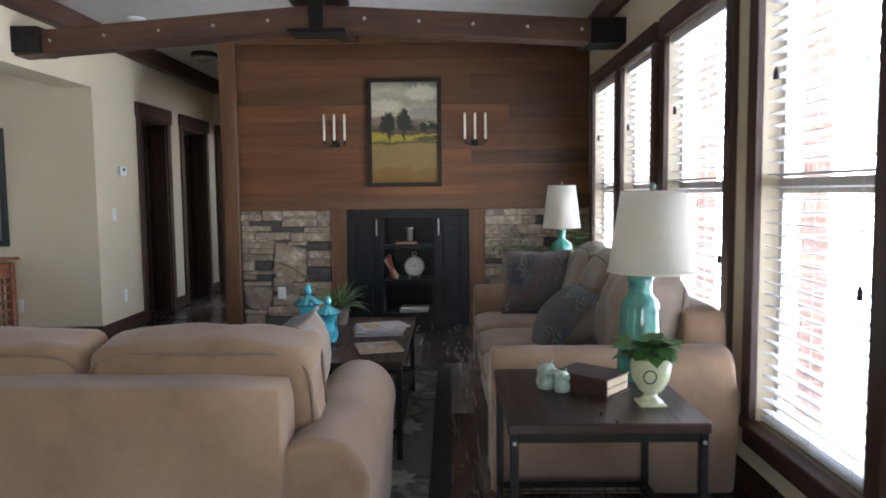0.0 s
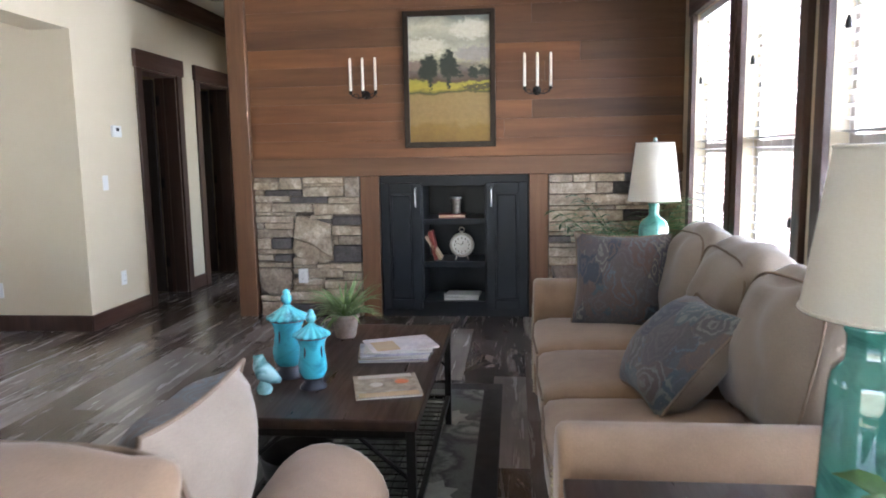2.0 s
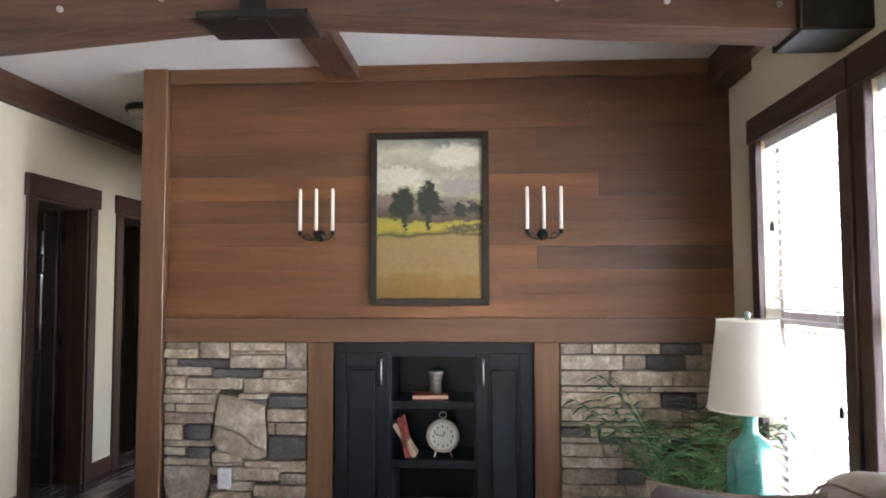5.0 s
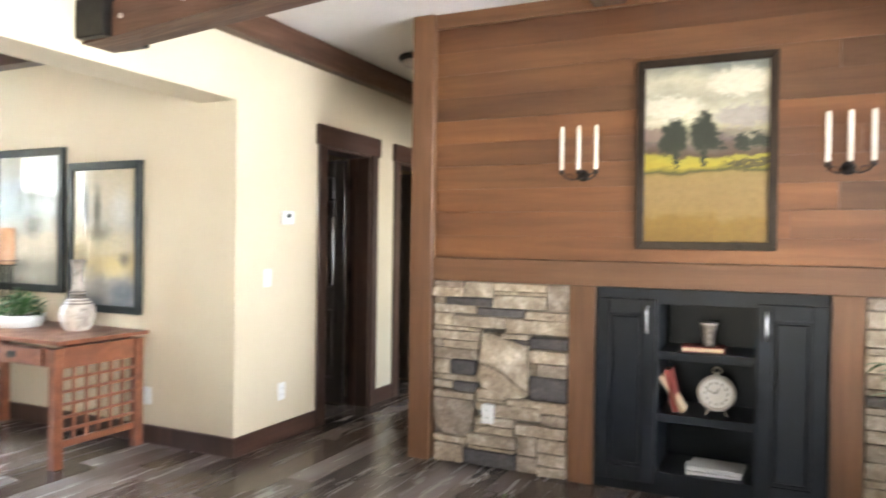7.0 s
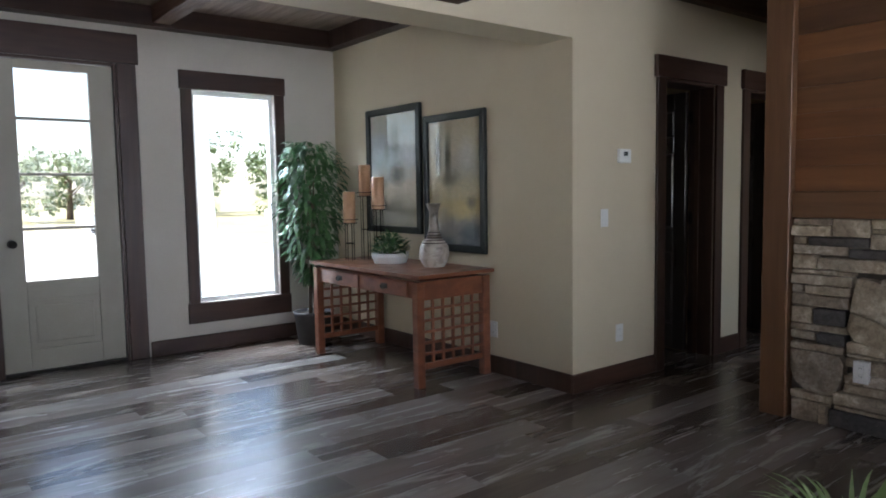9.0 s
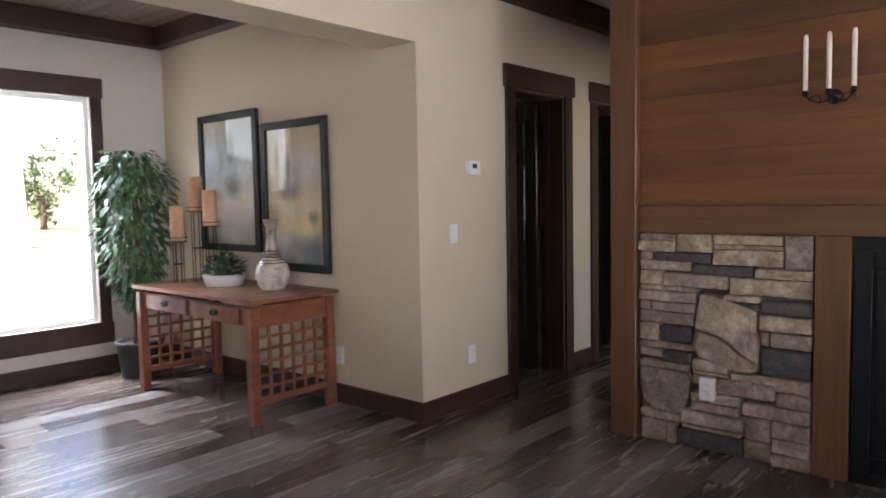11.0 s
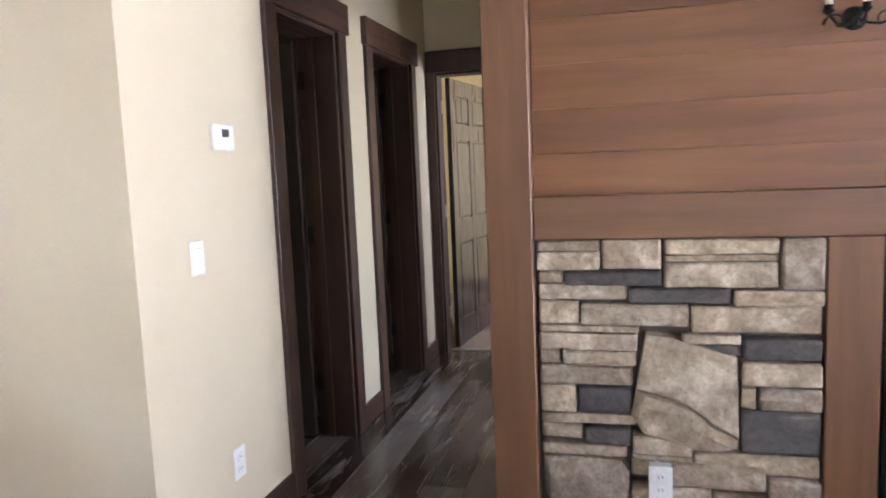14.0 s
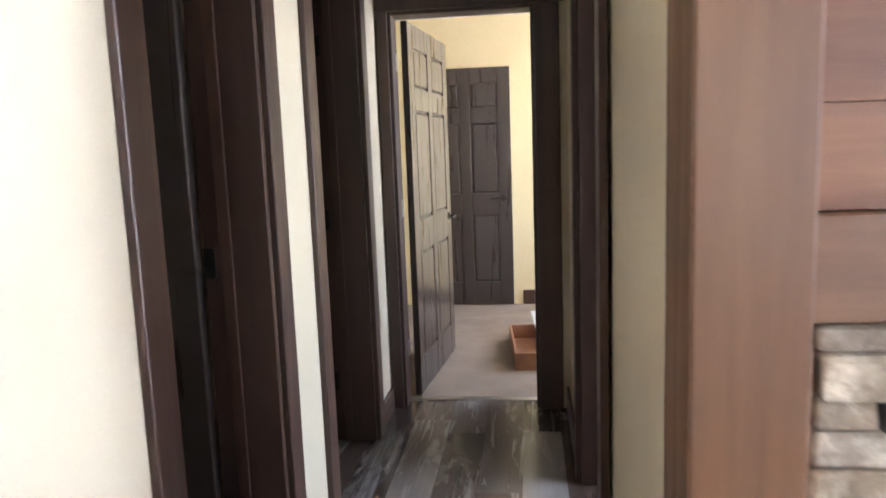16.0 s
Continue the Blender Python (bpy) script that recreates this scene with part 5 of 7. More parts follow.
def sofa(name, label, at, turn, length, arms, seat_z, arm_z, frame_z, back_z, seats, fabric, back_fabric, flare, depth=0.98, puff=0.05, over=0.0, slump=0.0):
    """A sofa whose back is at y 0 and which faces +y, with x along its length."""
    s = thing(name, label, "sofa", at, turn)
    half, inner = length / 2, length / 2 - arms
    part("base", soft_box(length - 0.06, depth - 0.1, 0.26, 0.02, cuts=5, wrinkle=0.002, at=(0, depth / 2 - 0.01, 0.20)), fabric, s, "", True)
    part("back", soft_box(length - 2 * arms + 0.07, 0.20, frame_z - 0.08, 0.035, (0.0, 0.012, 0.0), 9, 0.004, 2.0, (0, 0.10, (frame_z + 0.08) / 2)), fabric, s, "", True)
    for sign in (-1, 1):
        bm = padded(arm_shape(arms, arm_z - 0.08, flare), 0.04, depth - 0.02, 0.03)
        bmesh.ops.transform(bm, matrix=Matrix.Translation((sign * (half - arms / 2), 0, 0.08)), verts=bm.verts)
        a = part("arm", bm, fabric, s, "", True)
        bm = bmesh.new()
        for i in range(26):
            for x in (-arms / 2 + 0.008, arms / 2 - 0.008):
                bmesh.ops.create_icosphere(bm, subdivisions=1, radius=0.0055, matrix=Matrix.Translation((sign * (half - arms / 2) + x, depth - 0.018, 0.10 + i * (arm_z - 0.26) / 25)))
        tagged(part("nailhead_trim", bm, NAIL, a, "row of brass nailheads"), kind="stuff")
        part("leg", lathe([(0.02, 0), (0.028, 0.08)], 12, None, (sign * (half - 0.1), depth - 0.12, 0)), TRIM, s)
        part("leg", lathe([(0.02, 0), (0.028, 0.08)], 12, None, (sign * (half - 0.1), 0.12, 0)), TRIM, s)
    w = 2 * inner / seats
    for i in range(seats):
        x = -inner + w * (i + 0.5)
        wide = w + (over if i in (0, seats - 1) else 0)
        bx = x + (over / 2 if i == seats - 1 else -over / 2 if i == 0 else 0)
        c = part("seat_cushion", soft_box(w - 0.008, depth - 0.24, 0.17, 0.045, (0, 0.012, 0.022), 9, 0.004, 3.1 * i, (x, depth / 2 + 0.10, seat_z - 0.085)), fabric, s, "", True)
        y = depth - 0.012 - 0.006
        part("piping", tube([(x - w / 2 + 0.03, y, seat_z - 0.035), (x, y + 0.012, seat_z - 0.03), (x + w / 2 - 0.03, y, seat_z - 0.035)], 0.005, 6), PIPING, c)
        tilt = Matrix.Rotation(radians(12 + slump * (1, -2, 3)[i % 3]), 4, "X") @ Matrix.Rotation(radians(slump * (3, -2, 2.5)[i % 3]), 4, "Y")
        high = back_z - seat_z + 0.03
        c = part("back_cushion", soft_box(wide + 0.006, 0.22, high, 0.05 + 0.03 * slump, (0.0, puff, 0.015 + 0.03 * slump), 15, 0.018 + 0.012 * slump, 5.3 * i + 1, (bx, 0.30, seat_z + high / 2 - 0.02), tilt), back_fabric, s, "", True)
        for dy in (-0.098, 0.098):
            loop, round_ = [], 0.35 + 0.12 * slump
            for k in range(37):
                a = 2 * math.pi * k / 36
                cx, cz = math.copysign(abs(math.cos(a)) ** round_, math.cos(a)), math.copysign(abs(math.sin(a)) ** round_, math.sin(a))
                loop.append(Vector((bx, 0.30, seat_z + high / 2 - 0.02)) + tilt @ Vector((cx * (wide / 2 - 0.008), dy, cz * (high / 2 - 0.008))))
            part("piping", tube(loop, 0.006 - 0.002 * slump, 6), PIPING, c)
    return s


sofa("sofa", "tan microsuede sofa with rolled arms, back to the entry", (-1.12, 1.80, 0), 0, 2.20, 0.24, 0.47, 0.62, 0.775, 0.855, 3, SUEDE, SUEDE, 0.025, 1.02, 0.02, 0.09)
sofa("sofa", "tan and taupe microsuede sofa with nailhead trim under the windows", (1.40, 3.825, 0), 90, 2.21, 0.24, 0.49, 0.655, 0.78, 0.91, 3, SUEDE, SUEDE_GREY, 0.0, 1.03, 0.06, 0.0, 1.0)


def pillow(at, turn, size, seed, label, lean=(0, 0)):
    p = thing("throw_pillow", label, "pillow", at)
    p.matrix_basis = pose(*at, lean[0], lean[1], turn)
    front, back = throw_pillow(size, 0.25, seed)
    part("front", front, PAISLEY, p, "dusty blue and brown paisley weave", True)
    part("back", back, SUEDE_GREY, p, "plain tan back", True)
    k, q = size / 2, []
    for i in range(41):
        t = 8 * (i % 40) / 40
        side, f = int(t // 2), t % 2 - 1
        pinch = 1 - 0.10 * (1 - f * f)
        u, v = ((f, 1), (1, -f), (-f, -1), (-1, f))[side]
        q.append((u * k * (pinch if abs(u) == 1 else 1), 0, v * k * (pinch if abs(v) == 1 else 1)))
    part("piping", tube(q, 0.005, 6), PIPING, p)
    return p


pillow((0.78, 4.50, 0.70), -14, 0.44, 1.0, "square paisley throw pillow leaning on the sofa arm", (-14, 0))
pillow((0.814, 3.491, 0.645), -82.6, 0.40, 5.0, "square paisley throw pillow resting askew on the sofa", (-41.5, -0.1))
pillow((-0.34, 2.45, 0.645), -90, 0.43, 9.0, "square paisley throw pillow with tan back against the sofa arm", (-15, 0))

# ---- rug and coffee table ----
rug = thing("area_rug", "charcoal and sage patterned rug under the coffee table", "rug", (0, 0, 0))
RX0, RX1, RY0, RY1 = -0.92, 0.228, 2.55, 5.08
part("field", block(RX0 + 0.1, RX1 - 0.1, RY0 + 0.1, RY1 - 0.1, 0.001, 0.0095, 0.002), RUG, rug)
for a in ((RX0, RX1, RY0, RY0 + 0.1), (RX0, RX1, RY1 - 0.1, RY1), (RX0, RX0 + 0.1, RY0 + 0.1, RY1 - 0.1), (RX1 - 0.1, RX1, RY0 + 0.1, RY1 - 0.1)):
    part("border", block(*a, 0.001, 0.010, 0.002), RUG_EDGE, rug)
for i, (x, y) in enumerate(((-0.02, 3.05), (-0.03, 3.75), (-0.02, 4.55), (-0.36, 4.78), (-0.65, 4.5), (-0.66, 3.2), (-0.36, 2.85))):
    r0 = 0.095 + 0.02 * (i % 2)
    pts = [(r0 * (1 if j % 2 else 0.68) * math.cos(math.pi * j / 8), r0 * 1.15 * (1 if j % 2 else 0.68) * math.sin(math.pi * j / 8)) for j in range(16)]
    bm = prism(pts, 0, 0.0018)
    bmesh.ops.transform(bm, matrix=Matrix.Translation((x, y, 0.0112)) @ Matrix.Rotation(radians(90), 4, "X"), verts=bm.verts)
    part("medallion", bm, RUG_PALE, rug, "pale sage medallion")

ct = thing("coffee_table", "espresso coffee table with iron legs and wire shelf", "coffee table", (-0.305, 3.875, 0.010))
TX, TY, TZ = 0.305, 0.615, 0.479
part("tabletop", block(-TX, TX, -TY, TY, TZ - 0.035, TZ, 0.006, segments=2), ESPRESSO, ct)
for sx in (-1, 1):
    for sy in (-1, 1):
        part("leg", block(sx * (TX - 0.02) - 0.014, sx * (TX - 0.02) + 0.014, sy * (TY - 0.02) - 0.014, sy * (TY - 0.02) + 0.014, 0, TZ - 0.035, 0.002), IRON, ct)
        part("brace", tube([(sx * (TX - 0.02), sy * (TY - 0.02), TZ - 0.2), (sx * (TX - 0.2), sy * (TY - 0.02), TZ - 0.045)], 0.007, 6), IRON, ct)
    part("rail", block(sx * (TX - 0.02) - 0.01, sx * (TX - 0.02) + 0.01, -TY + 0.034, TY - 0.034, 0.125, 0.145, 0.002), IRON, ct)
    part("apron", block(sx * (TX - 0.02) - 0.012, sx * (TX - 0.02) + 0.012, -TY + 0.034, TY - 0.034, TZ - 0.06, TZ - 0.035, 0.002), IRON, ct)
for sy in (-1, 1):
    part("rail", block(-TX + 0.034, TX - 0.034, sy * (TY - 0.02) - 0.01, sy * (TY - 0.02) + 0.01, 0.125, 0.145, 0.002), IRON, ct)
    part("apron", block(-TX + 0.034, TX - 0.034, sy * (TY - 0.02) - 0.012, sy * (TY - 0.02) + 0.012, TZ - 0.06, TZ - 0.035, 0.002), IRON, ct)
bm = bmesh.new()
for i in range(13):
    x = -TX + 0.04 + i * (2 * TX - 0.08) / 12
    block(x - 0.002, x + 0.002, -TY + 0.02, TY - 0.02, 0.137, 0.141, bm=bm)
for i in range(23):
    y = -TY + 0.04 + i * (2 * TY - 0.08) / 22
    block(-TX + 0.02, TX - 0.02, y - 0.002, y + 0.002, 0.141, 0.145, bm=bm)
part("wire_shelf", bm, IRON, ct, "black wire mesh shelf")
TOP = 0.4895
bs = thing("basket", "dark round woven basket on the wire shelf", "basket", (-0.46, 3.55, 0.156))
part("body", lathe([(0.10, 0), (0.12, 0.02), (0.135, 0.10), (0.13, 0.105), (0.115, 0.03), (0.0, 0.012)], 28, squash=lambda a, z: 1 + 0.02 * math.sin(14 * a)), BASKET, bs, "", True)


def lidded_jar(x, y, k):
    j = thing("lidded_jar", "turquoise glazed lidded jar on a dark foot", "jar", (x, y, TOP), group="turquoise jars")
    part("foot", lathe([(r * k, z * k) for r, z in ((0.056, 0), (0.056, 0.006), (0.036, 0.03), (0.034, 0.04))], 28), FOOT, j, "dark blue-grey foot", True)
    part("body", lathe([(r * k, z * k) for r, z in ((0.034, 0.04), (0.048, 0.048), (0.059, 0.072), (0.061, 0.10), (0.055, 0.14), (0.051, 0.165), (0.055, 0.195), (0.066, 0.222), (0.062, 0.226))], 32), TURQUOISE, j, "", True)
    part("lid", lathe([(r * k, z * k) for r, z in ((0.068, 0.220), (0.076, 0.225), (0.073, 0.232), (0.054, 0.243), (0.034, 0.257), (0.018, 0.268), (0.012, 0.276))], 112,
                      squash=lambda a, z: 1 + 0.07 * math.sin(14 * a) * (1 if z < 0.25 * k else 0.5)), LID_GLAZE, j, "turquoise fluted lid", True)
    part("knob", lathe([(r * k, z * k) for r, z in ((0.012, 0.276), (0.020, 0.29), (0.018, 0.306), (0.012, 0.314), (0.014, 0.322), (0.004, 0.334))], 20,
                       squash=lambda a, z: 1 + 0.12 * math.sin(6 * a)), LID_GLAZE, j, "turquoise finial", True)
    for r, z in ((0.067, 0.219), (0.049, 0.046)):
        part("band", tube([(r * k * math.cos(a), r * k * math.sin(a), z * k) for a in [2 * math.pi * i / 32 for i in range(33)]], 0.0028, 6), FOOT, j, "dark glaze line")
    for a in (-1.9, -0.5, 0.9, 2.3):
        part("mark", tube([(r * k * math.cos(a), r * k * math.sin(a), z * k) for r, z in ((0.0558, 0.138), (0.0530, 0.152), (0.0522, 0.168), (0.0540, 0.184))], lambda f: 0.0012 + 0.0025 * math.sin(math.pi * f), 6), FOOT, j, "dark brushed mark")


lidded_jar(-0.525, 3.685, 0.97)
lidded_jar(-0.40, 3.56, 0.83)
bd = thing("bird_figurine", "small pale turquoise glazed bird figurine on a mottled ball", "figurine", (-0.545, 3.475, TOP))
bm = lathe([(0.012, 0), (0.026, 0.008), (0.028, 0.024), (0.018, 0.042), (0.014, 0.05)], 20)
join(bm, tube([(0.055, 0.01, 0.045), (0.03, 0.006, 0.058), (0.0, 0, 0.078), (-0.012, -0.002, 0.105), (-0.016, -0.004, 0.13), (-0.032, -0.006, 0.135)], lambda f: (0.008, 0.024, 0.033, 0.026, 0.02, 0.004)[round(f * 5)], 14))
part("figure", bm, BIRD_GLAZE, bd, "", True)

rng = random.Random(11)
sp = thing("potted_spider_plant", "green spider plant in a small whitewashed clay pot", "plant", (-0.452, 4.255, TOP))
part("pot", lathe([(0.043, 0), (0.047, 0.008), (0.058, 0.085), (0.064, 0.088), (0.064, 0.105), (0.056, 0.105), (0.05, 0.09), (0.0, 0.088)], 28), CLAY, sp, "", True)
part("soil", lathe([(0.054, 0.086), (0.05, 0.094), (0.0, 0.096)], 20), SOIL, sp)
bm = bmesh.new()
for i in range(150):
    a, up = rng.uniform(0, 6.283), rng.uniform(0.7, 4.0)
    blade(bm, (0.025 * math.cos(a), 0.025 * math.sin(a), 0.09), (math.cos(a), math.sin(a), up), rng.uniform(0.12, 0.225), rng.uniform(0.008, 0.013), rng.uniform(0.8, 2.3))
tagged(part("foliage", bm, PALE_LEAF, sp, "arching striped leaves", True), kind="stuff")
part("handle", tube([(-0.056, -0.01, 0.085), (-0.088, -0.02, 0.075), (-0.09, -0.02, 0.045), (-0.055, -0.012, 0.03)], 0.005, 8), CLAY, sp, "", True)


def magazine(x, y, z, turn, mat, label, thick=0.006, w=0.205, h=0.27):
    m = thing("magazine", label, "magazine", (x, y, z), turn)
    part("page_block", block(-w / 2 + 0.002, w / 2 - 0.002, -h / 2 + 0.002, h / 2 - 0.002, 0, thick - 0.0005), PAPER, m)
    part("cover", block(-w / 2, w / 2, -h / 2, h / 2, thick - 0.0005, thick + 0.0006), mat, m)
    return m


for i, (dx, dy, turn, mat) in enumerate(((0.0, 0.0, 97, PAPER_BLUE), (-0.01, 0.012, 101, PAPER_WARM), (0.005, 0.02, 95, PAPER), (0.0, 0.0, 103, PAPER_BLUE), (0.012, 0.03, 99, PAPER), (0.02, 0.035, 114, PINK_GREY))):
    mg = magazine(-0.185 + dx, 3.965 + dy, TOP + 0.0068 * i, turn, mat, "glossy magazine in a loose stack on the coffee table")
part("picture", block(-0.09, 0.05, 0.02, 0.115, 0.0067, 0.0071), PAGES, mg)
mg = magazine(-0.146, 3.576, TOP, 15, PAPER_WARM, "home magazine with an orange flower cover on the table", 0.006, 0.225, 0.245)
part("title_bar", block(-0.095, 0.095, 0.08, 0.115, 0.0067, 0.0071), PAPER, mg)
part("picture", lathe([(0.026, 0.0067), (0.024, 0.0074)], 9, None, (0.055, 0.03, 0)), ORANGE, mg, "orange flower")
part("picture", lathe([(0.024, 0.0067), (0.022, 0.0074)], 9, None, (-0.035, 0.01, 0)), PAPER, mg, "pale flower")
part("picture", block(-0.1, 0.1, -0.115, -0.075, 0.0067, 0.0071), PAGES, mg)

# ---- end tables with lamps ----
def end_table(x0, x1, y0, y1, z, label):
    e = thing("end_table", label, "end table", (x0, y0, 0), group="end tables")
    w, d = x1 - x0, y1 - y0
    part("tabletop", block(0, w, 0, d, z - 0.032, z, 0.005, segments=2), ESPRESSO, e)
    for x in (0.02, w - 0.02):
        for y in (0.02, d - 0.02):
            part("leg", block(x - 0.013, x + 0.013, y - 0.013, y + 0.013, 0, z - 0.032, 0.002), IRON, e)
            part("bolt", tube([(x, y - 0.013, z - 0.06), (x, y - 0.017, z - 0.06)], 0.006, 8), STEEL, e)
    for y in (0.02, d - 0.02):
        part("apron", block(0.033, w - 0.033, y - 0.01, y + 0.01, z - 0.06, z - 0.032, 0.002), IRON, e)
        part("rail", block(0.033, w - 0.033, y - 0.01, y + 0.01, 0.14, 0.16, 0.002), IRON, e)
    for x in (0.02, w - 0.02):
        part("rail", block(x - 0.01, x + 0.01, 0.03, d - 0.03, 0.14, 0.16, 0.002), IRON, e)
    bm = bmesh.new()
    for i in range(12):
        x = 0.05 + i * (w - 0.1) / 11
        block(x - 0.002, x + 0.002, 0.02, d - 0.02, 0.152, 0.156, bm=bm)
    for i in range(12):
        y = 0.05 + i * (d - 0.1) / 11
        block(0.02, w - 0.02, y - 0.002, y + 0.002, 0.156, 0.160, bm=bm)
    part("wire_shelf", bm, IRON, e)
    return e


ET = 0.605
end_table(0.395, 0.995, 2.0, 2.665, ET, "square espresso end table with black iron legs")
end_table(0.52, 1.12, 4.965, 5.55, ET, "square espresso end table beside the palm")


SLIM = ((0.074, 0), (0.08, 0.008), (0.08, 0.05), (0.075, 0.16), (0.068, 0.27), (0.063, 0.292), (0.045, 0.312), (0.041, 0.325), (0.042, 0.36), (0.047, 0.368), (0.047, 0.382), (0.02, 0.386))
SQUAT = ((0.086, 0), (0.092, 0.01), (0.092, 0.2), (0.088, 0.265), (0.074, 0.295), (0.04, 0.315), (0.03, 0.328), (0.03, 0.372), (0.036, 0.378), (0.036, 0.384), (0.02, 0.386))


def table_lamp(x, y, k, j, bottle, off=0.0):
    """off: how far the shade has slipped sideways from the base."""
    t = thing("table_lamp", "teal glass bottle lamp with a white tapered shade", "lamp", (x, y, ET), group="teal lamps")
    facet = lambda a, z: 1 + 0.03 * math.cos(8 * a)
    part("base", lathe([(r * j, z * k) for r, z in bottle], 48, squash=facet), TEAL, t, "", True)
    part("neck", lathe([(0.014 * j, 0.386 * k), (0.014 * j, 0.41 * k), (0.02 * j, 0.405 * k)], 16), STEEL, t, "", True)
    bm = lathe([(r * j, z * k) for r, z in ((0.157, 0.398), (0.114, 0.69))], 48)
    bmesh.ops.delete(bm, geom=[f for f in bm.faces if len(f.verts) > 4], context="FACES_ONLY")
    bmesh.ops.solidify(bm, geom=bm.faces[:], thickness=0.002)
    sh = part("shade", bm, SHADE, t, "white linen tapered shade", True)
    sh.location.x = off
    for r, z in ((0.158, 0.400), (0.115, 0.688)):
        part("rim", tube([(r * j * math.cos(2 * math.pi * i / 40), r * j * math.sin(2 * math.pi * i / 40), z * k) for i in range(41)], 0.003, 6), SHADE, sh)
    for a in (0, 60, 120):
        c, s_ = math.cos(radians(a)), math.sin(radians(a))
        part("spider", tube([(-0.113 * j * c, -0.113 * j * s_, 0.675 * k), (0.113 * j * c, 0.113 * j * s_, 0.675 * k)], 0.0025, 6), STEEL, sh)
    part("bulb", lathe([(r * j, z * k) for r, z in ((0.013, 0.405), (0.014, 0.43), (0.03, 0.475), (0.03, 0.50), (0.018, 0.525), (0.003, 0.53))], 20), WHITE_POT, t, "unlit white bulb", True)
    part("harp", tube([(0.0, 0.02, 0.405 * k), (0.0, 0.05, 0.5 * k), (0.0, 0.035, 0.64 * k), (off, 0, 0.675 * k)], 0.002, 6), STEEL, t)
    part("finial", lathe([(r, 0.675 * k + z) for r, z in ((0.006, 0), (0.006, 0.012), (0.011, 0.02), (0.011, 0.038), (0.004, 0.044))], 14), PALE_GLAZE, sh, "pale glass finial", True)


table_lamp(0.912, 2.50, 0.985, 0.985, SLIM, 0.04)
table_lamp(1.04, 5.12, 1.05, 0.87, SQUAT)

ow = thing("glass_figurine", "pair of pale sage glazed owl-like ornaments", "figurine", (0.565, 2.36, ET), 20)


def owl(x, y, k):
    """A squat glazed owl with two ear tufts, ringed eyes and a beak."""
    f = part("figure", lathe([(r * k, z * k) for r, z in ((0.024, 0), (0.033, 0.008), (0.036, 0.03), (0.029, 0.05), (0.032, 0.064), (0.029, 0.08), (0.018, 0.09), (0.004, 0.093))], 24, None, (x, y, 0), lambda a, z: 1 + 0.05 * math.cos(2 * a) + 0.025 * math.cos(9 * a)), PALE_GLAZE, ow, "", True)
    for sx in (-1, 1):
        part("ear", tube([(x + sx * 0.016 * k, y, 0.08 * k), (x + sx * 0.022 * k, y - 0.002, 0.104 * k)], lambda t: 0.009 * k * (1 - 0.85 * t), 8), PALE_GLAZE, f, "", True)
        part("eye", turned_to_front(lathe([(0.010 * k, 0.0), (0.010 * k, 0.004), (0.006 * k, 0.006), (0.003 * k, 0.003)], 14), 0), PALE_GLAZE, f).location = (x + sx * 0.012 * k, y - 0.028 * k, 0.069 * k)
    part("beak", tube([(x, y - 0.029 * k, 0.066 * k), (x, y - 0.037 * k, 0.055 * k)], lambda t: 0.005 * k * (1 - 0.8 * t), 6), PALE_GLAZE, f)


owl(0.0, 0.02, 1.0)
owl(0.03, -0.035, 0.82)
bk = thing("book", "thick brown leather book with aged pages on the end table", "book", (0.715, 2.378, ET), -42)
part("cover", block(-0.105, 0.105, -0.075, 0.075, 0, 0.005, 0.001), BROWN_LEATHER, bk)
part("cover", block(-0.105, 0.105, -0.075, 0.075, 0.058, 0.063, 0.001), BROWN_LEATHER, bk)
part("spine", block(-0.105, 0.105, -0.081, -0.075, 0.0, 0.063, 0.002), BROWN_LEATHER, bk)
part("page_block", block(-0.10, 0.101, -0.075, 0.069, 0.005, 0.058, 0.003), PAGES, bk)
part("strap", block(0.1005, 0.103, -0.074, 0.068, 0.030, 0.033, 0.0005), BROWN_LEATHER, bk)
rng = random.Random(21)
up = thing("potted_pothos", "leafy pothos in a cream-green footed urn", "plant", (0.865, 2.19, ET))
part("urn", lathe([(0.04, 0), (0.04, 0.012), (0.022, 0.028), (0.02, 0.036), (0.04, 0.052), (0.058, 0.085), (0.064, 0.12), (0.066, 0.15), (0.069, 0.155), (0.062, 0.156), (0.056, 0.13), (0.0, 0.125)], 36), CREAM_POT, up, "", True)
part("foot", block(-0.042, 0.042, -0.042, 0.042, 0, 0.012, 0.004), CREAM_POT, up)
part("ring", tube([(-0.02 + 0.02 * math.cos(a), -0.064, 0.105 + 0.02 * math.sin(a)) for a in [2 * math.pi * i / 20 for i in range(21)]], 0.0022, 6), IRON, up, "dark ring handle")
bm = bmesh.new()
for i in range(60):
    a, r = rng.uniform(0, 6.283), rng.uniform(0.0, 0.06)
    leaf(bm, (r * math.cos(a), r * math.sin(a), 0.145 + rng.uniform(0, 0.05)), (math.cos(a), math.sin(a), rng.uniform(-0.3, 0.9)), rng.uniform(0.045, 0.08), rng.uniform(0.035, 0.055), rng)
tagged(part("foliage", bm, LEAF, up, "bright green heart-shaped leaves", True), kind="stuff")

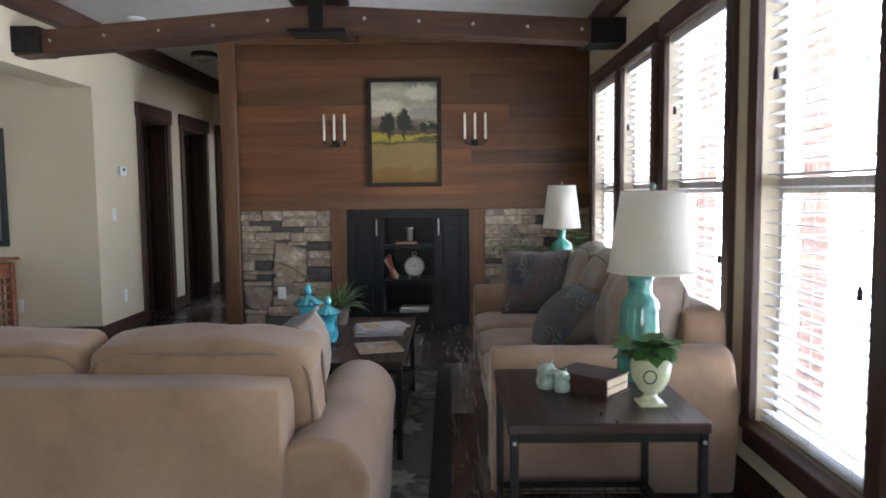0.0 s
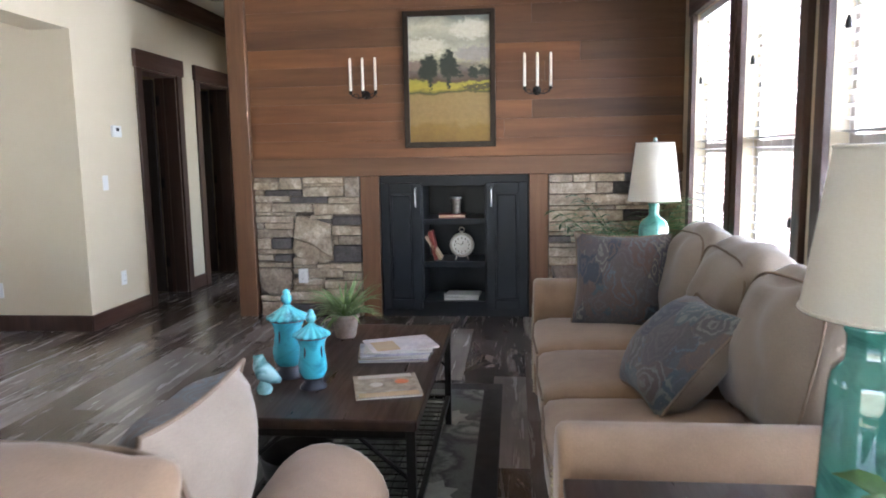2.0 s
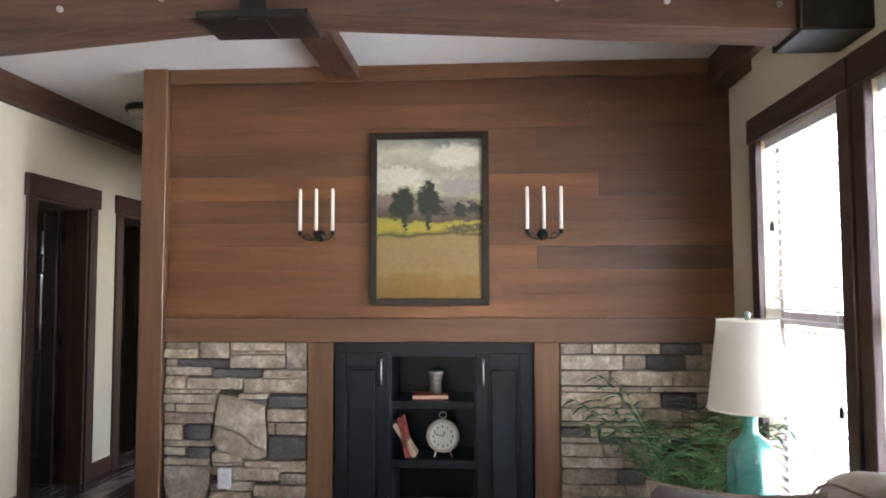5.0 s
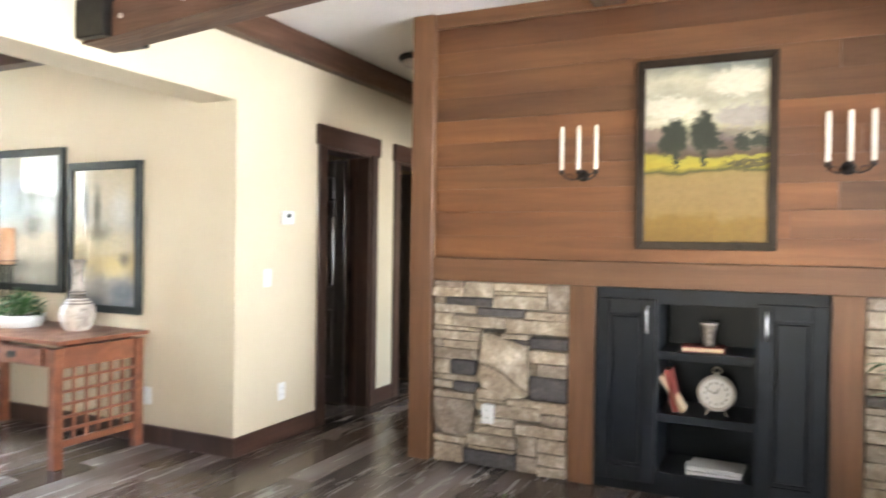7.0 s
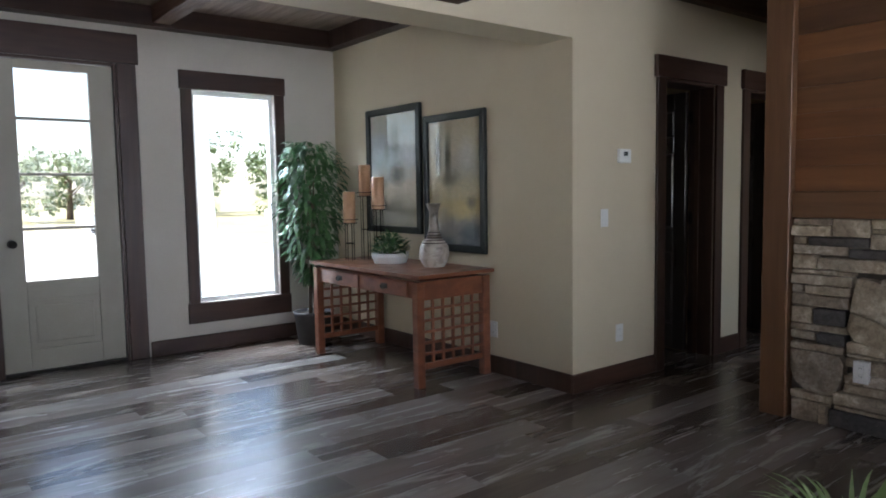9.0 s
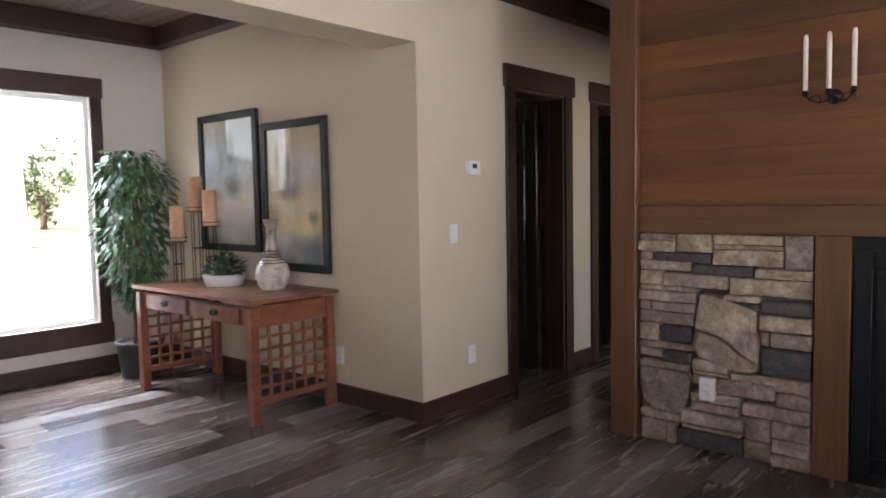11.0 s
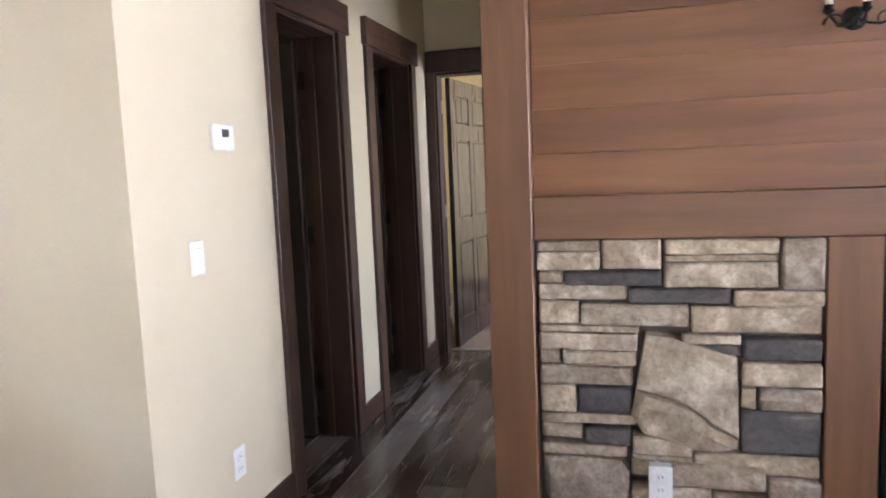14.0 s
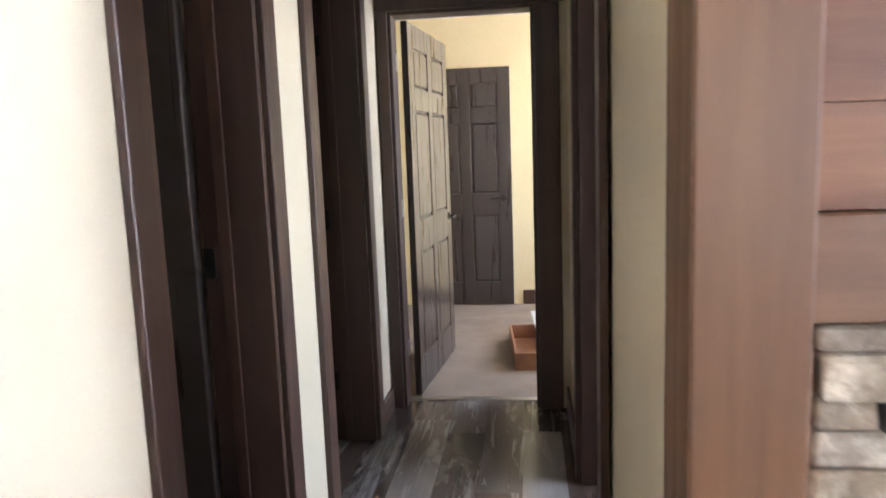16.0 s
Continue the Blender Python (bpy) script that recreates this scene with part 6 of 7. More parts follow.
rng = random.Random(31)
pl = thing("potted_palm", "small green palm in a dark pot in the corner", "plant", (1.12, 6.2, 0))
part("pot", lathe([(0.12, 0), (0.13, 0.01), (0.16, 0.27), (0.165, 0.3), (0.15, 0.3), (0.14, 0.27), (0, 0.26)], 28), BASKET, pl, "", True)
part("soil", lathe([(0.145, 0.262), (0.14, 0.275), (0.0, 0.278)], 20), SOIL, pl)
for i in range(20):
    a, up_ = 2 * math.pi * i / 20 + rng.uniform(-0.15, 0.15), rng.uniform(1.6, 3.6)
    d, p, pts = Vector((math.cos(a), math.sin(a), up_)).normalized(), Vector((0.03 * math.cos(a), 0.03 * math.sin(a), 0.27)), []
    length = rng.uniform(0.6, 0.86)
    for s in range(13):
        pts.append(p.copy())
        p = p + d * length / 12
        d = (d + Vector((0.02 * math.cos(a), 0.02 * math.sin(a), -0.012 * s))).normalized()
        if p.x > 0.36:
            p.x = 0.36
    bm = tube(pts, lambda f: 0.005 * (1 - 0.8 * f), 5)
    for s in range(4, 13):
        ahead = (pts[s] - pts[s - 1]).normalized()
        side = ahead.cross(Vector((0, 0, 1))).normalized()
        for sgn in (-1, 1):
            blade(bm, pts[s], ahead * 0.8 + side * sgn, 0.19 * (1.15 - abs(s - 8) / 9), 0.020, 0.8, 3)
    part("frond", bm, DARK_LEAF if i % 2 else LEAF, pl, "", True)

# ---- entry: console table and what stands on it ----
tb = thing("console_table", "cherry writing table with lattice ends and two drawers", "table", (-4.335, 5.85, 0))
TW, TD, TH = 0.72, 0.33, 0.735
bm = prism([(-TW - 0.03, -TD)] + [(-TW - 0.03 + (2 * TW + 0.06) * i / 12, -TD - 0.008 * math.sin(math.pi * i / 12)) for i in range(1, 12)] + [(TW + 0.03, -TD), (TW + 0.03, TD), (-TW - 0.03, TD)], 0, 0.024)
bmesh.ops.transform(bm, matrix=Matrix.Translation((0, 0, TH)) @ Matrix.Rotation(radians(90), 4, "X"), verts=bm.verts)
part("tabletop", bm, CHERRY, tb)
for sx in (-1, 1):
    for sy in (-1, 1):
        part("leg", block(sx * (TW - 0.035) - 0.03, sx * (TW - 0.035) + 0.03, sy * (TD - 0.04) - 0.03, sy * (TD - 0.04) + 0.03, 0, TH - 0.024, 0.004), CHERRY, tb)
    x = sx * (TW - 0.035)
    part("end_rail", block(x - 0.011, x + 0.011, -TD + 0.07, TD - 0.07, TH - 0.15, TH - 0.024, 0.002), CHERRY, tb)
    part("end_rail", block(x - 0.014, x + 0.014, -TD + 0.07, TD - 0.07, 0.12, 0.16, 0.002), CHERRY, tb)
    for i in range(5):
        y = -TD + 0.07 + (2 * TD - 0.14) * (i + 1) / 6
        part("lattice_upright", block(x - 0.008, x + 0.008, y - 0.010, y + 0.010, 0.16, TH - 0.15, 0.001), CHERRY, tb)
    for i in range(5):
        z = 0.16 + (TH - 0.31) * (i + 0.8) / 5.6
        part("lattice_slat", block(x - 0.010, x + 0.010, -TD + 0.07, TD - 0.07, z - 0.009, z + 0.009, 0.001), CHERRY, tb)
part("apron", block(-TW + 0.065, TW - 0.065, TD - 0.055, TD - 0.035, TH - 0.14, TH - 0.024, 0.002), CHERRY, tb)
part("apron", block(-TW + 0.065, TW - 0.065, -TD + 0.035, -TD + 0.055, TH - 0.14, TH - 0.024, 0.002), CHERRY, tb)
for sx in (-1, 1):
    dw = part("drawer", block(sx * 0.31 - 0.27, sx * 0.31 + 0.27, -TD + 0.020, -TD + 0.035, TH - 0.132, TH - 0.032, 0.003), CHERRY, tb)
    part("pull_plate", block(sx * 0.31 - 0.04, sx * 0.31 + 0.04, -TD + 0.016, -TD + 0.020, TH - 0.097, TH - 0.062, 0.002), IRON, dw, "dark metal pull plate")
    part("pull", tube([(sx * 0.31 + 0.03 * math.cos(a), -TD + 0.006, TH - 0.075 + 0.024 * math.sin(a)) for a in [math.pi * (1 + i / 10) for i in range(11)]], 0.004, 6), IRON, dw, "dark bail pull")

vs = thing("vase", "bottle vase with crackled cream body and dark banded neck", "vase", (-3.985, 5.955, TH))
part("body", lathe([(0.055, 0), (0.062, 0.008), (0.098, 0.06), (0.112, 0.12), (0.106, 0.17), (0.08, 0.21), (0.055, 0.235)], 36), VASE, vs, "", True)
part("neck", lathe([(0.055, 0.235), (0.042, 0.28), (0.033, 0.35), (0.034, 0.42), (0.05, 0.475), (0.055, 0.485), (0.046, 0.484), (0.028, 0.42)], 36), VASE_NECK, vs, "brown banded neck", True)
for z, r in ((0.20, 0.089), (0.218, 0.072), (0.236, 0.0575), (0.256, 0.051), (0.275, 0.0465)):
    part("band", tube([(r * math.cos(2 * math.pi * i / 32), r * math.sin(2 * math.pi * i / 32), z) for i in range(33)], 0.004, 6), BROWN_LEATHER, vs)
rng = random.Random(41)
bp = thing("potted_plant", "leafy green plant in a white oval bowl", "plant", (-4.46, 5.89, TH))
part("bowl", lathe([(0.10, 0), (0.115, 0.006), (0.142, 0.07), (0.146, 0.105), (0.138, 0.105), (0.13, 0.08), (0.0, 0.075)], 36), WHITE_POT, bp, "", True)
part("soil", lathe([(0.134, 0.08), (0.12, 0.092), (0.0, 0.095)], 24), SOIL, bp)
bm = bmesh.new()
for i in range(170):
    a, r = rng.uniform(0, 6.283), rng.uniform(0, 0.12)
    z = 0.10 + rng.uniform(0, 0.17) * (1 - r / 0.2)
    leaf(bm, (r * math.cos(a), r * math.sin(a), z), (math.cos(a), math.sin(a), rng.uniform(-0.2, 1.2)), rng.uniform(0.05, 0.09), rng.uniform(0.022, 0.036), rng)
tagged(part("foliage", bm, DARK_LEAF, bp, "dark green leaves", True), kind="stuff")

cs = thing("candle_stand", "dark wire stand holding three amber pillar candles", "candle holder", (-4.80, 5.93, TH))
for (x, y, z) in ((-0.07, -0.155, 0.325), (-0.06, -0.01, 0.54), (0.19, -0.045, 0.435)):
    for i in range(6):
        a = 2 * math.pi * i / 6
        part("wire", tube([(x + 0.035 * math.cos(a), y + 0.035 * math.sin(a), 0.0), (x + 0.035 * math.cos(a), y + 0.035 * math.sin(a), z)], 0.0028, 5), IRON, cs)
    for zz, r in ((0.004, 0.05), (z * 0.5, 0.036), (z, 0.062), (z + 0.03, 0.07)):
        part("ring", tube([(x + r * math.cos(2 * math.pi * i / 20), y + r * math.sin(2 * math.pi * i / 20), zz) for i in range(21)], 0.003, 5), IRON, cs)
    part("tray", lathe([(0.06, z), (0.06, z + 0.004)], 20, None, (x, y, 0)), IRON, cs)
    part("candle", lathe([(0.048, 0), (0.05, 0.01), (0.05, 0.245), (0.045, 0.25), (0.03, 0.24), (0.004, 0.235)], 24, None, (x, y, z + 0.004)), AMBER_WAX, cs, "amber pillar candle", True)
for i in range(4):
    part("base_bar", tube([(-0.2 + 0.1 * i, -0.1, 0.004), (-0.12 + 0.1 * i, 0.12, 0.004)], 0.004, 5), IRON, cs)

rng = random.Random(51)
fi = thing("ficus_tree", "tall bushy artificial ficus in a dark pot by the window", "plant", (-5.44, 5.73, 0))
part("pot", lathe([(0.13, 0), (0.14, 0.01), (0.17, 0.25), (0.18, 0.28), (0.16, 0.28), (0.15, 0.25), (0, 0.24)], 28), BASKET, fi, "", True)
part("soil", lathe([(0.155, 0.245), (0.14, 0.258), (0.0, 0.26)], 20), SOIL, fi)
for i in range(3):
    a = 2.1 * i
    part("trunk", tube([(0.03 * math.cos(a + 3 * f), 0.03 * math.sin(a + 3 * f), 0.25 + 1.2 * f) for f in [j / 10 for j in range(11)]], lambda f: 0.016 * (1 - 0.6 * f), 7), BARK, fi, "", True)
bm = bmesh.new()
for i in range(1500):
    z = rng.uniform(0.55, 1.74)
    spread = 0.255 * math.sin(math.pi * min(1, (1.85 - z) / 1.35) ** 0.75) + 0.05
    a = rng.uniform(0, 6.283)
    r = spread * rng.uniform(0.25, 1.0) ** 0.6 * (1 + 0.22 * noise.noise(Vector((math.cos(a) * 1.5, math.sin(a) * 1.5, z * 3))))
    x, y = r * math.cos(a), r * math.sin(a)
    if y > 0.36 or x < -0.36:
        continue
    leaf(bm, (x, y, z), (math.cos(a), math.sin(a), rng.uniform(-1.6, 0.2)), rng.uniform(0.06, 0.10), rng.uniform(0.025, 0.04), rng)
tagged(part("crown", bm, DARK_LEAF, fi, "dense drooping green leaves", True), kind="stuff")


def print_picture(x0, x1, z0, z1, art, label):
    p = thing("framed_picture", label, "picture", ((x0 + x1) / 2, Y_PIC - 0.001, (z0 + z1) / 2))
    w, h, f = (x1 - x0) / 2, (z1 - z0) / 2, 0.055
    part("print", block(-w + f, w - f, -0.014, -0.008, -h + f, h - f), art, p)
    for a in ([(-w, -h), (w, -h), (w - f, -h + f), (-w + f, -h + f)], [(-w, h), (w, h), (w - f, h - f), (-w + f, h - f)],
              [(-w, -h), (-w + f, -h + f), (-w + f, h - f), (-w, h)], [(w, -h), (w - f, -h + f), (w - f, h - f), (w, h)]):
        bm = prism(a, -0.036, -0.001)
        bmesh.ops.bevel(bm, geom=bm.edges[:], offset=0.005, segments=1, affect="EDGES")
        part("frame", bm, FRAME_GREEN, p)
    g = part("glass", block(-w + f, w - f, -0.019, -0.0165, -h + f, h - f), PICTURE_GLASS, p)
    g.visible_shadow = False


print_picture(-5.24, -4.45, 0.965, 2.01, ART_BLUE, "misty landscape print in a black-green frame")
print_picture(-4.405, -3.68, 0.85, 1.89, ART_GOLD, "golden cypress landscape print in a black-green frame")

# ---- outside ----
ground = bmesh.new()
bmesh.ops.create_grid(ground, x_segments=2, y_segments=2, size=600, matrix=Matrix.Translation((0, 0, -0.6)))
setting("ground", ground, LAWN, "dry green lawn")
setting("drive", block(-45, -9.0, -14, 14, -0.62, -0.585), CONCRETE, "pale concrete drive")
setting("porch_floor", block(-8.8, X_ENTRY - 0.16, -2, 9, -0.6, -0.04), CONCRETE, "pale concrete porch slab")
setting("porch_beam", block(-8.7, -8.2, -2.4, 9.4, 2.86, 3.1), PORCH_WHITE, "white porch beam")
setting("side_yard", block(X_WIN + 0.5, 30, -20, 30, -0.62, -0.585), CONCRETE, "pale concrete side yard")
for y in (5.75, 1.2):
    pc = thing("porch_column", "white tapered porch column", "column", (-8.45, y, -0.04), group="porch columns")
    bm = bmesh.new()
    bmesh.ops.create_cube(bm, size=1, matrix=Matrix.Translation((0, 0, 1.45)) @ Matrix.Diagonal((0.46, 0.46, 2.9, 1)))
    for v_ in bm.verts:
        if v_.co.z > 1:
            v_.co.x *= 0.55
            v_.co.y *= 0.55
    bmesh.ops.bevel(bm, geom=bm.edges[:], offset=0.01, segments=1, affect="EDGES")
    part("shaft", bm, PORCH_WHITE, pc)
    part("plinth", block(-0.3, 0.3, -0.3, 0.3, 0, 0.25, 0.01), PORCH_WHITE, pc)
rl = thing("porch_railing", "cedar porch railing with square posts", "railing", (-8.5, 1.6, -0.04))
for k in range(2):
    part("rail", block(-0.04, 0.04, 0, 2.2, 0.30 + 0.5 * k, 0.37 + 0.5 * k, 0.005), CEDAR, rl)
for k in range(4):
    part("post", block(-0.05, 0.05, 0.7 * k, 0.7 * k + 0.1, 0, 1.0, 0.006), CEDAR, rl)


def tree(x, y, high, seed):
    r = random.Random(seed)
    t = thing("tree", "broad green shade tree beyond the drive", "tree", (x, y, -0.6), group="trees")
    part("trunk", tube([(0.1 * math.sin(3 * f), 0.1 * f, high * 0.6 * f) for f in [i / 8 for i in range(9)]], lambda f: 0.28 * (1 - 0.6 * f), 10), BARK, t, "", True)
    for i in range(7):
        a, z = 0.9 * i, high * (0.25 + 0.05 * i)
        part("limb", tube([(0, 0, z), (high * 0.12 * math.cos(a), high * 0.12 * math.sin(a), z + high * 0.1), (high * 0.25 * math.cos(a), high * 0.25 * math.sin(a), z + high * 0.24)], lambda f: 0.1 * (1 - 0.7 * f), 7), BARK, t, "", True)
    bm = bmesh.new()
    clumps = [(Vector((r.gauss(0, 0.26), r.gauss(0, 0.26), r.uniform(0.16, 0.95))) * high, high * r.uniform(0.07, 0.14)) for _ in range(26)]
    for c, s in clumps:
        for _ in range(70):
            d = Vector((r.gauss(0, 1), r.gauss(0, 1), r.gauss(0, 0.8))).normalized() * s * r.uniform(0.4, 1.0)
            leaf(bm, c + d, d, high * 0.05, high * 0.035, r)
    tagged(part("crown", bm, TREE_LEAF, t, "uneven green crown", True), kind="stuff")


for i, (x, y, hgt) in enumerate(((-56, 31, 6), (-64, 20, 7), (-60, 39, 6.5), (-66, 50, 7.5), (-60, 10, 6), (-62, 0, 7), (-72, 27, 8), (-62, 25, 5), (-70, 35, 7), (-66, 15, 6))):
    tree(x, y, hgt, 60 + i)


def parked_car(x, y, turn):
    c = thing("pickup_truck", "white pickup truck parked on the drive", "truck", (x, y, -0.585), turn)
    body = prism([(-2.6, 0.45), (2.6, 0.45), (2.6, 0.95), (1.5, 1.08), (0.8, 1.1), (-2.6, 1.1)], -0.9, 0.9)
    bmesh.ops.bevel(body, geom=body.edges[:], offset=0.05, segments=2, affect="EDGES")
    part("body", body, CAR_PAINT, c)
    cabin = prism([(-0.9, 1.08), (1.2, 1.08), (0.6, 1.72), (-0.75, 1.75)], -0.8, 0.8)
    bmesh.ops.bevel(cabin, geom=cabin.edges[:], offset=0.05, segments=2, affect="EDGES")
    part("cabin", cabin, CAR_PAINT, c)
    part("side_window", prism([(-0.7, 1.15), (0.95, 1.15), (0.5, 1.62), (-0.65, 1.65)], -0.815, 0.815), CAR_GLASS, c, "dark glass")
    for wx in (-1.6, 1.65):
        for wy in (-0.92, 0.72):
            wheel = part("wheel", turned_to_front(lathe([(0.2, -0.02), (0.37, 0.0), (0.39, 0.1), (0.37, 0.2), (0.2, 0.22)], 24), 0.39), TYRE, c)
            wheel.location = (wx, wy + 0.2, 0)
            part("rim", turned_to_front(lathe([(0.21, -0.03), (0.21, 0.23)], 20), 0.39), STEEL, wheel)


parked_car(-33, 20.5, 70)
parked_car(-36, 12.5, 100)

# ---- pieces: stones, planks, floor boards ----
def stone_piece(x0, x1, z0, z1, proud, material, seed, y=Y_WALL):
    """One split-face stone: an uneven front on a box with ragged edges."""
    r = random.Random(seed)
    bm = bmesh.new()
    w, h = x1 - x0, z1 - z0
    nx, nz = max(3, min(7, int(w / 0.05) + 2)), 3 if h < 0.07 else 4
    shift = Vector((seed * 1.7, 0, seed * 0.9))
    lean_x, lean_z = r.uniform(-0.012, 0.012), r.uniform(-0.012, 0.012)
    grid = []
    for i in range(nx + 1):
        row = []
        for j in range(nz + 1):
            u = (0, 0.008 / w, *[k / (nx - 2) for k in range(1, nx - 2)], 1 - 0.008 / w, 1)[i] if nx > 3 else (0, 0.08, 0.92, 1)[i]
            v = (0, 0.14, 0.86, 1)[j] if nz == 3 else (0, 0.09, 0.5, 0.91, 1)[j]
            px, pz = x0 + w * u, z0 + h * v
            edge, corner = i in (0, nx) or j in (0, nz), i in (0, nx) and j in (0, nz)
            n3 = noise.noise_vector(Vector((px, 0, pz)) * 22 + shift)
            inset = 0.002 if corner else 0.0
            px += (inset + abs(n3.x) * 0.003) * (1 if i == 0 else -1 if i == nx else 0)
            pz += (inset + abs(n3.z) * 0.0035) * (1 if j == 0 else -1 if j == nz else 0)
            rough = noise.noise(Vector((px, 0, pz)) * 34 + shift) * 0.009
            py = y - proud + lean_x * (u - 0.5) + lean_z * (v - 0.5) + ((0.007 if corner else 0.005) if edge else 0) + rough
            row.append(bm.verts.new((px, py, pz)))
        grid.append(row)
    for i in range(nx):
        for j in range(nz):
            bm.faces.new((grid[i][j], grid[i + 1][j], grid[i + 1][j + 1], grid[i][j + 1]))
    ring = [grid[i][0] for i in range(nx + 1)] + [grid[nx][j] for j in range(1, nz + 1)] + [grid[i][nz] for i in range(nx - 1, -1, -1)] + [grid[0][j] for j in range(nz - 1, 0, -1)]
    back = [bm.verts.new((v_.co.x, y + 0.028, v_.co.z)) for v_ in ring]
    for i in range(len(ring)):
        j = (i + 1) % len(ring)
        bm.faces.new((ring[i], ring[j], back[j], back[i]))
    return part("stone", bm, material, wall_north)


def boulder(points, proud, seed, y=Y_WALL):
    r = random.Random(seed)
    bm = bmesh.new()
    cx, cz = sum(p[0] for p in points) / len(points), sum(p[1] for p in points) / len(points)
    front = [bm.verts.new((px, y - proud + 0.008, pz)) for px, pz in points]
    inner = [bm.verts.new((cx + (px - cx) * 0.86, y - proud + r.uniform(-0.006, 0.006), cz + (pz - cz) * 0.86)) for px, pz in points]
    mid = bm.verts.new((cx, y - proud - 0.008, cz))
    back = [bm.verts.new((px, y + 0.028, pz)) for px, pz in points]
    for i in range(len(points)):
        j = (i + 1) % len(points)
        bm.faces.new((front[i], front[j], inner[j], inner[i]))
        bm.faces.new((inner[i], inner[j], mid))
        bm.faces.new((back[i], back[j], front[j], front[i]))
    return part("stone", bm, STONE, wall_north)


LX, TOPZ = -1.783, 1.128


def ledge(x0, x1, d0, d1, dark=False):
    """A stone in the left panel, in centimetres from its upper left corner."""
    ledge.count += 1
    k = 0.855 / 85
    stone_piece(LX + x0 * k + 0.001, LX + x1 * k - 0.001, TOPZ - d1 / 100 + 0.0006, TOPZ - d0 / 100 - 0.0006, 0.022 + 0.022 * ((ledge.count * 7) % 5) / 4, DARK_STONE if dark else STONE, ledge.count)


ledge.count = 0
ledge(0, 20, 0, 3.6), ledge(0, 20, 3.6, 9.6), ledge(20.5, 39, 0, 9.6), ledge(39.5, 73, 0, 5), ledge(39.5, 73, 5, 7.3), ledge(39.5, 73, 7.3, 15.4), ledge(73.5, 85.5, 0, 16)
ledge(0, 8, 9.8, 14), ledge(8.5, 39, 9.8, 14.8, True)
ledge(0, 28.5, 14.2, 19.6), ledge(29, 59.5, 15.6, 20.6, True), ledge(60, 85.5, 16.2, 21)
ledge(0, 13, 19.8, 27.6), ledge(13.5, 47, 20.8, 27.8), ledge(47.5, 85.5, 21.2, 30)
ledge(0, 32, 27.9, 30.2), ledge(0, 31.5, 30.4, 36), ledge(0, 7, 36.2, 41), ledge(7.5, 31, 36.2, 41.2), ledge(0, 30, 41.4, 48.2)
ledge(0, 12, 48.4, 57.6), ledge(12.5, 29, 48.4, 57.4, True), ledge(0, 31, 57.8, 61.4)
ledge(45, 62.5, 30.2, 33.4), ledge(49, 62.5, 33.6, 37.0, True), ledge(63, 85.5, 31.5, 38.4, True), ledge(62.5, 85.5, 38.8, 46.4), ledge(62.5, 67, 46.8, 54.4), ledge(67.5, 85.5, 46.8, 54.4), ledge(62.5, 85.5, 54.8, 69, True)
ledge(0, 13.5, 61.8, 66.6), ledge(14, 29, 62, 68, True), ledge(0, 28, 68.4, 72.4), ledge(29.5, 48, 64.6, 70.6), ledge(48.5, 85.5, 69.4, 76)
ledge(37.5, 70, 73, 81), ledge(70.5, 85.5, 76.4, 83), ledge(37.5, 54, 81.4, 87), ledge(54.5, 85.5, 83.4, 90), ledge(28, 53, 87.3, 92), ledge(29.5, 48, 70.9, 72.6)
ledge(24, 55, 92.4, 99.4), ledge(55.5, 68, 90.4, 102), ledge(68.5, 85.5, 90.4, 98.4), ledge(0, 23.5, 96, 100.4)
ledge(1.5, 16, 101, 112.4), ledge(16.5, 20.5, 101, 112), ledge(21, 54.5, 102.6, 112.4, True), ledge(24, 54.5, 99.8, 102.2), ledge(55, 68, 102.4, 112.4), ledge(68.5, 85.5, 98.8, 106), ledge(68.5, 85.5, 106.4, 112.4)
ledge(29, 37, 73, 77.8), ledge(29, 37, 82, 87)
k = 0.855 / 85
boulder([(LX + x * k, TOPZ - z / 100) for x, z in ((34, 30.8), (41, 31.2), (61, 37.5), (61.8, 63.4), (55, 60), (47, 53.6), (38, 50.4), (31, 48.4), (31.8, 42))], 0.048, 501)
boulder([(LX + x * k, TOPZ - z / 100) for x, z in ((31, 48.9), (38, 50.9), (47, 54.1), (55, 60.5), (61.8, 64), (61.2, 67), (56, 68.6), (48.5, 68.4), (33, 63.6), (29.2, 57.4))], 0.040, 503)
boulder([(LX + x * k, TOPZ - z / 100) for x, z in ((0.6, 73), (12, 72.6), (26, 73.4), (28.4, 77), (28, 84), (24, 95.4), (9, 94.8), (3, 90), (0.8, 84))], 0.042, 502)

# The right stone panel, coursed the same way.
rng = random.Random(77)
z, n = TOPZ, 600
while z > 0.03:
    h = min(z, rng.choice((0.035, 0.055, 0.065, 0.075, 0.09)))
    if z - h < 0.035:
        h = z
    x = 0.562
    while x < CORNER - 0.01:
        w = rng.uniform(0.10, 0.36)
        if CORNER - (x + w) < 0.08:
            w = CORNER - x
        stone_piece(x + 0.002, x + w - 0.002, z - h + 0.002, z - 0.002, rng.uniform(0.022, 0.044), DARK_STONE if rng.random() < 0.16 else STONE, n)
        x, n = x + w, n + 1
    z -= h

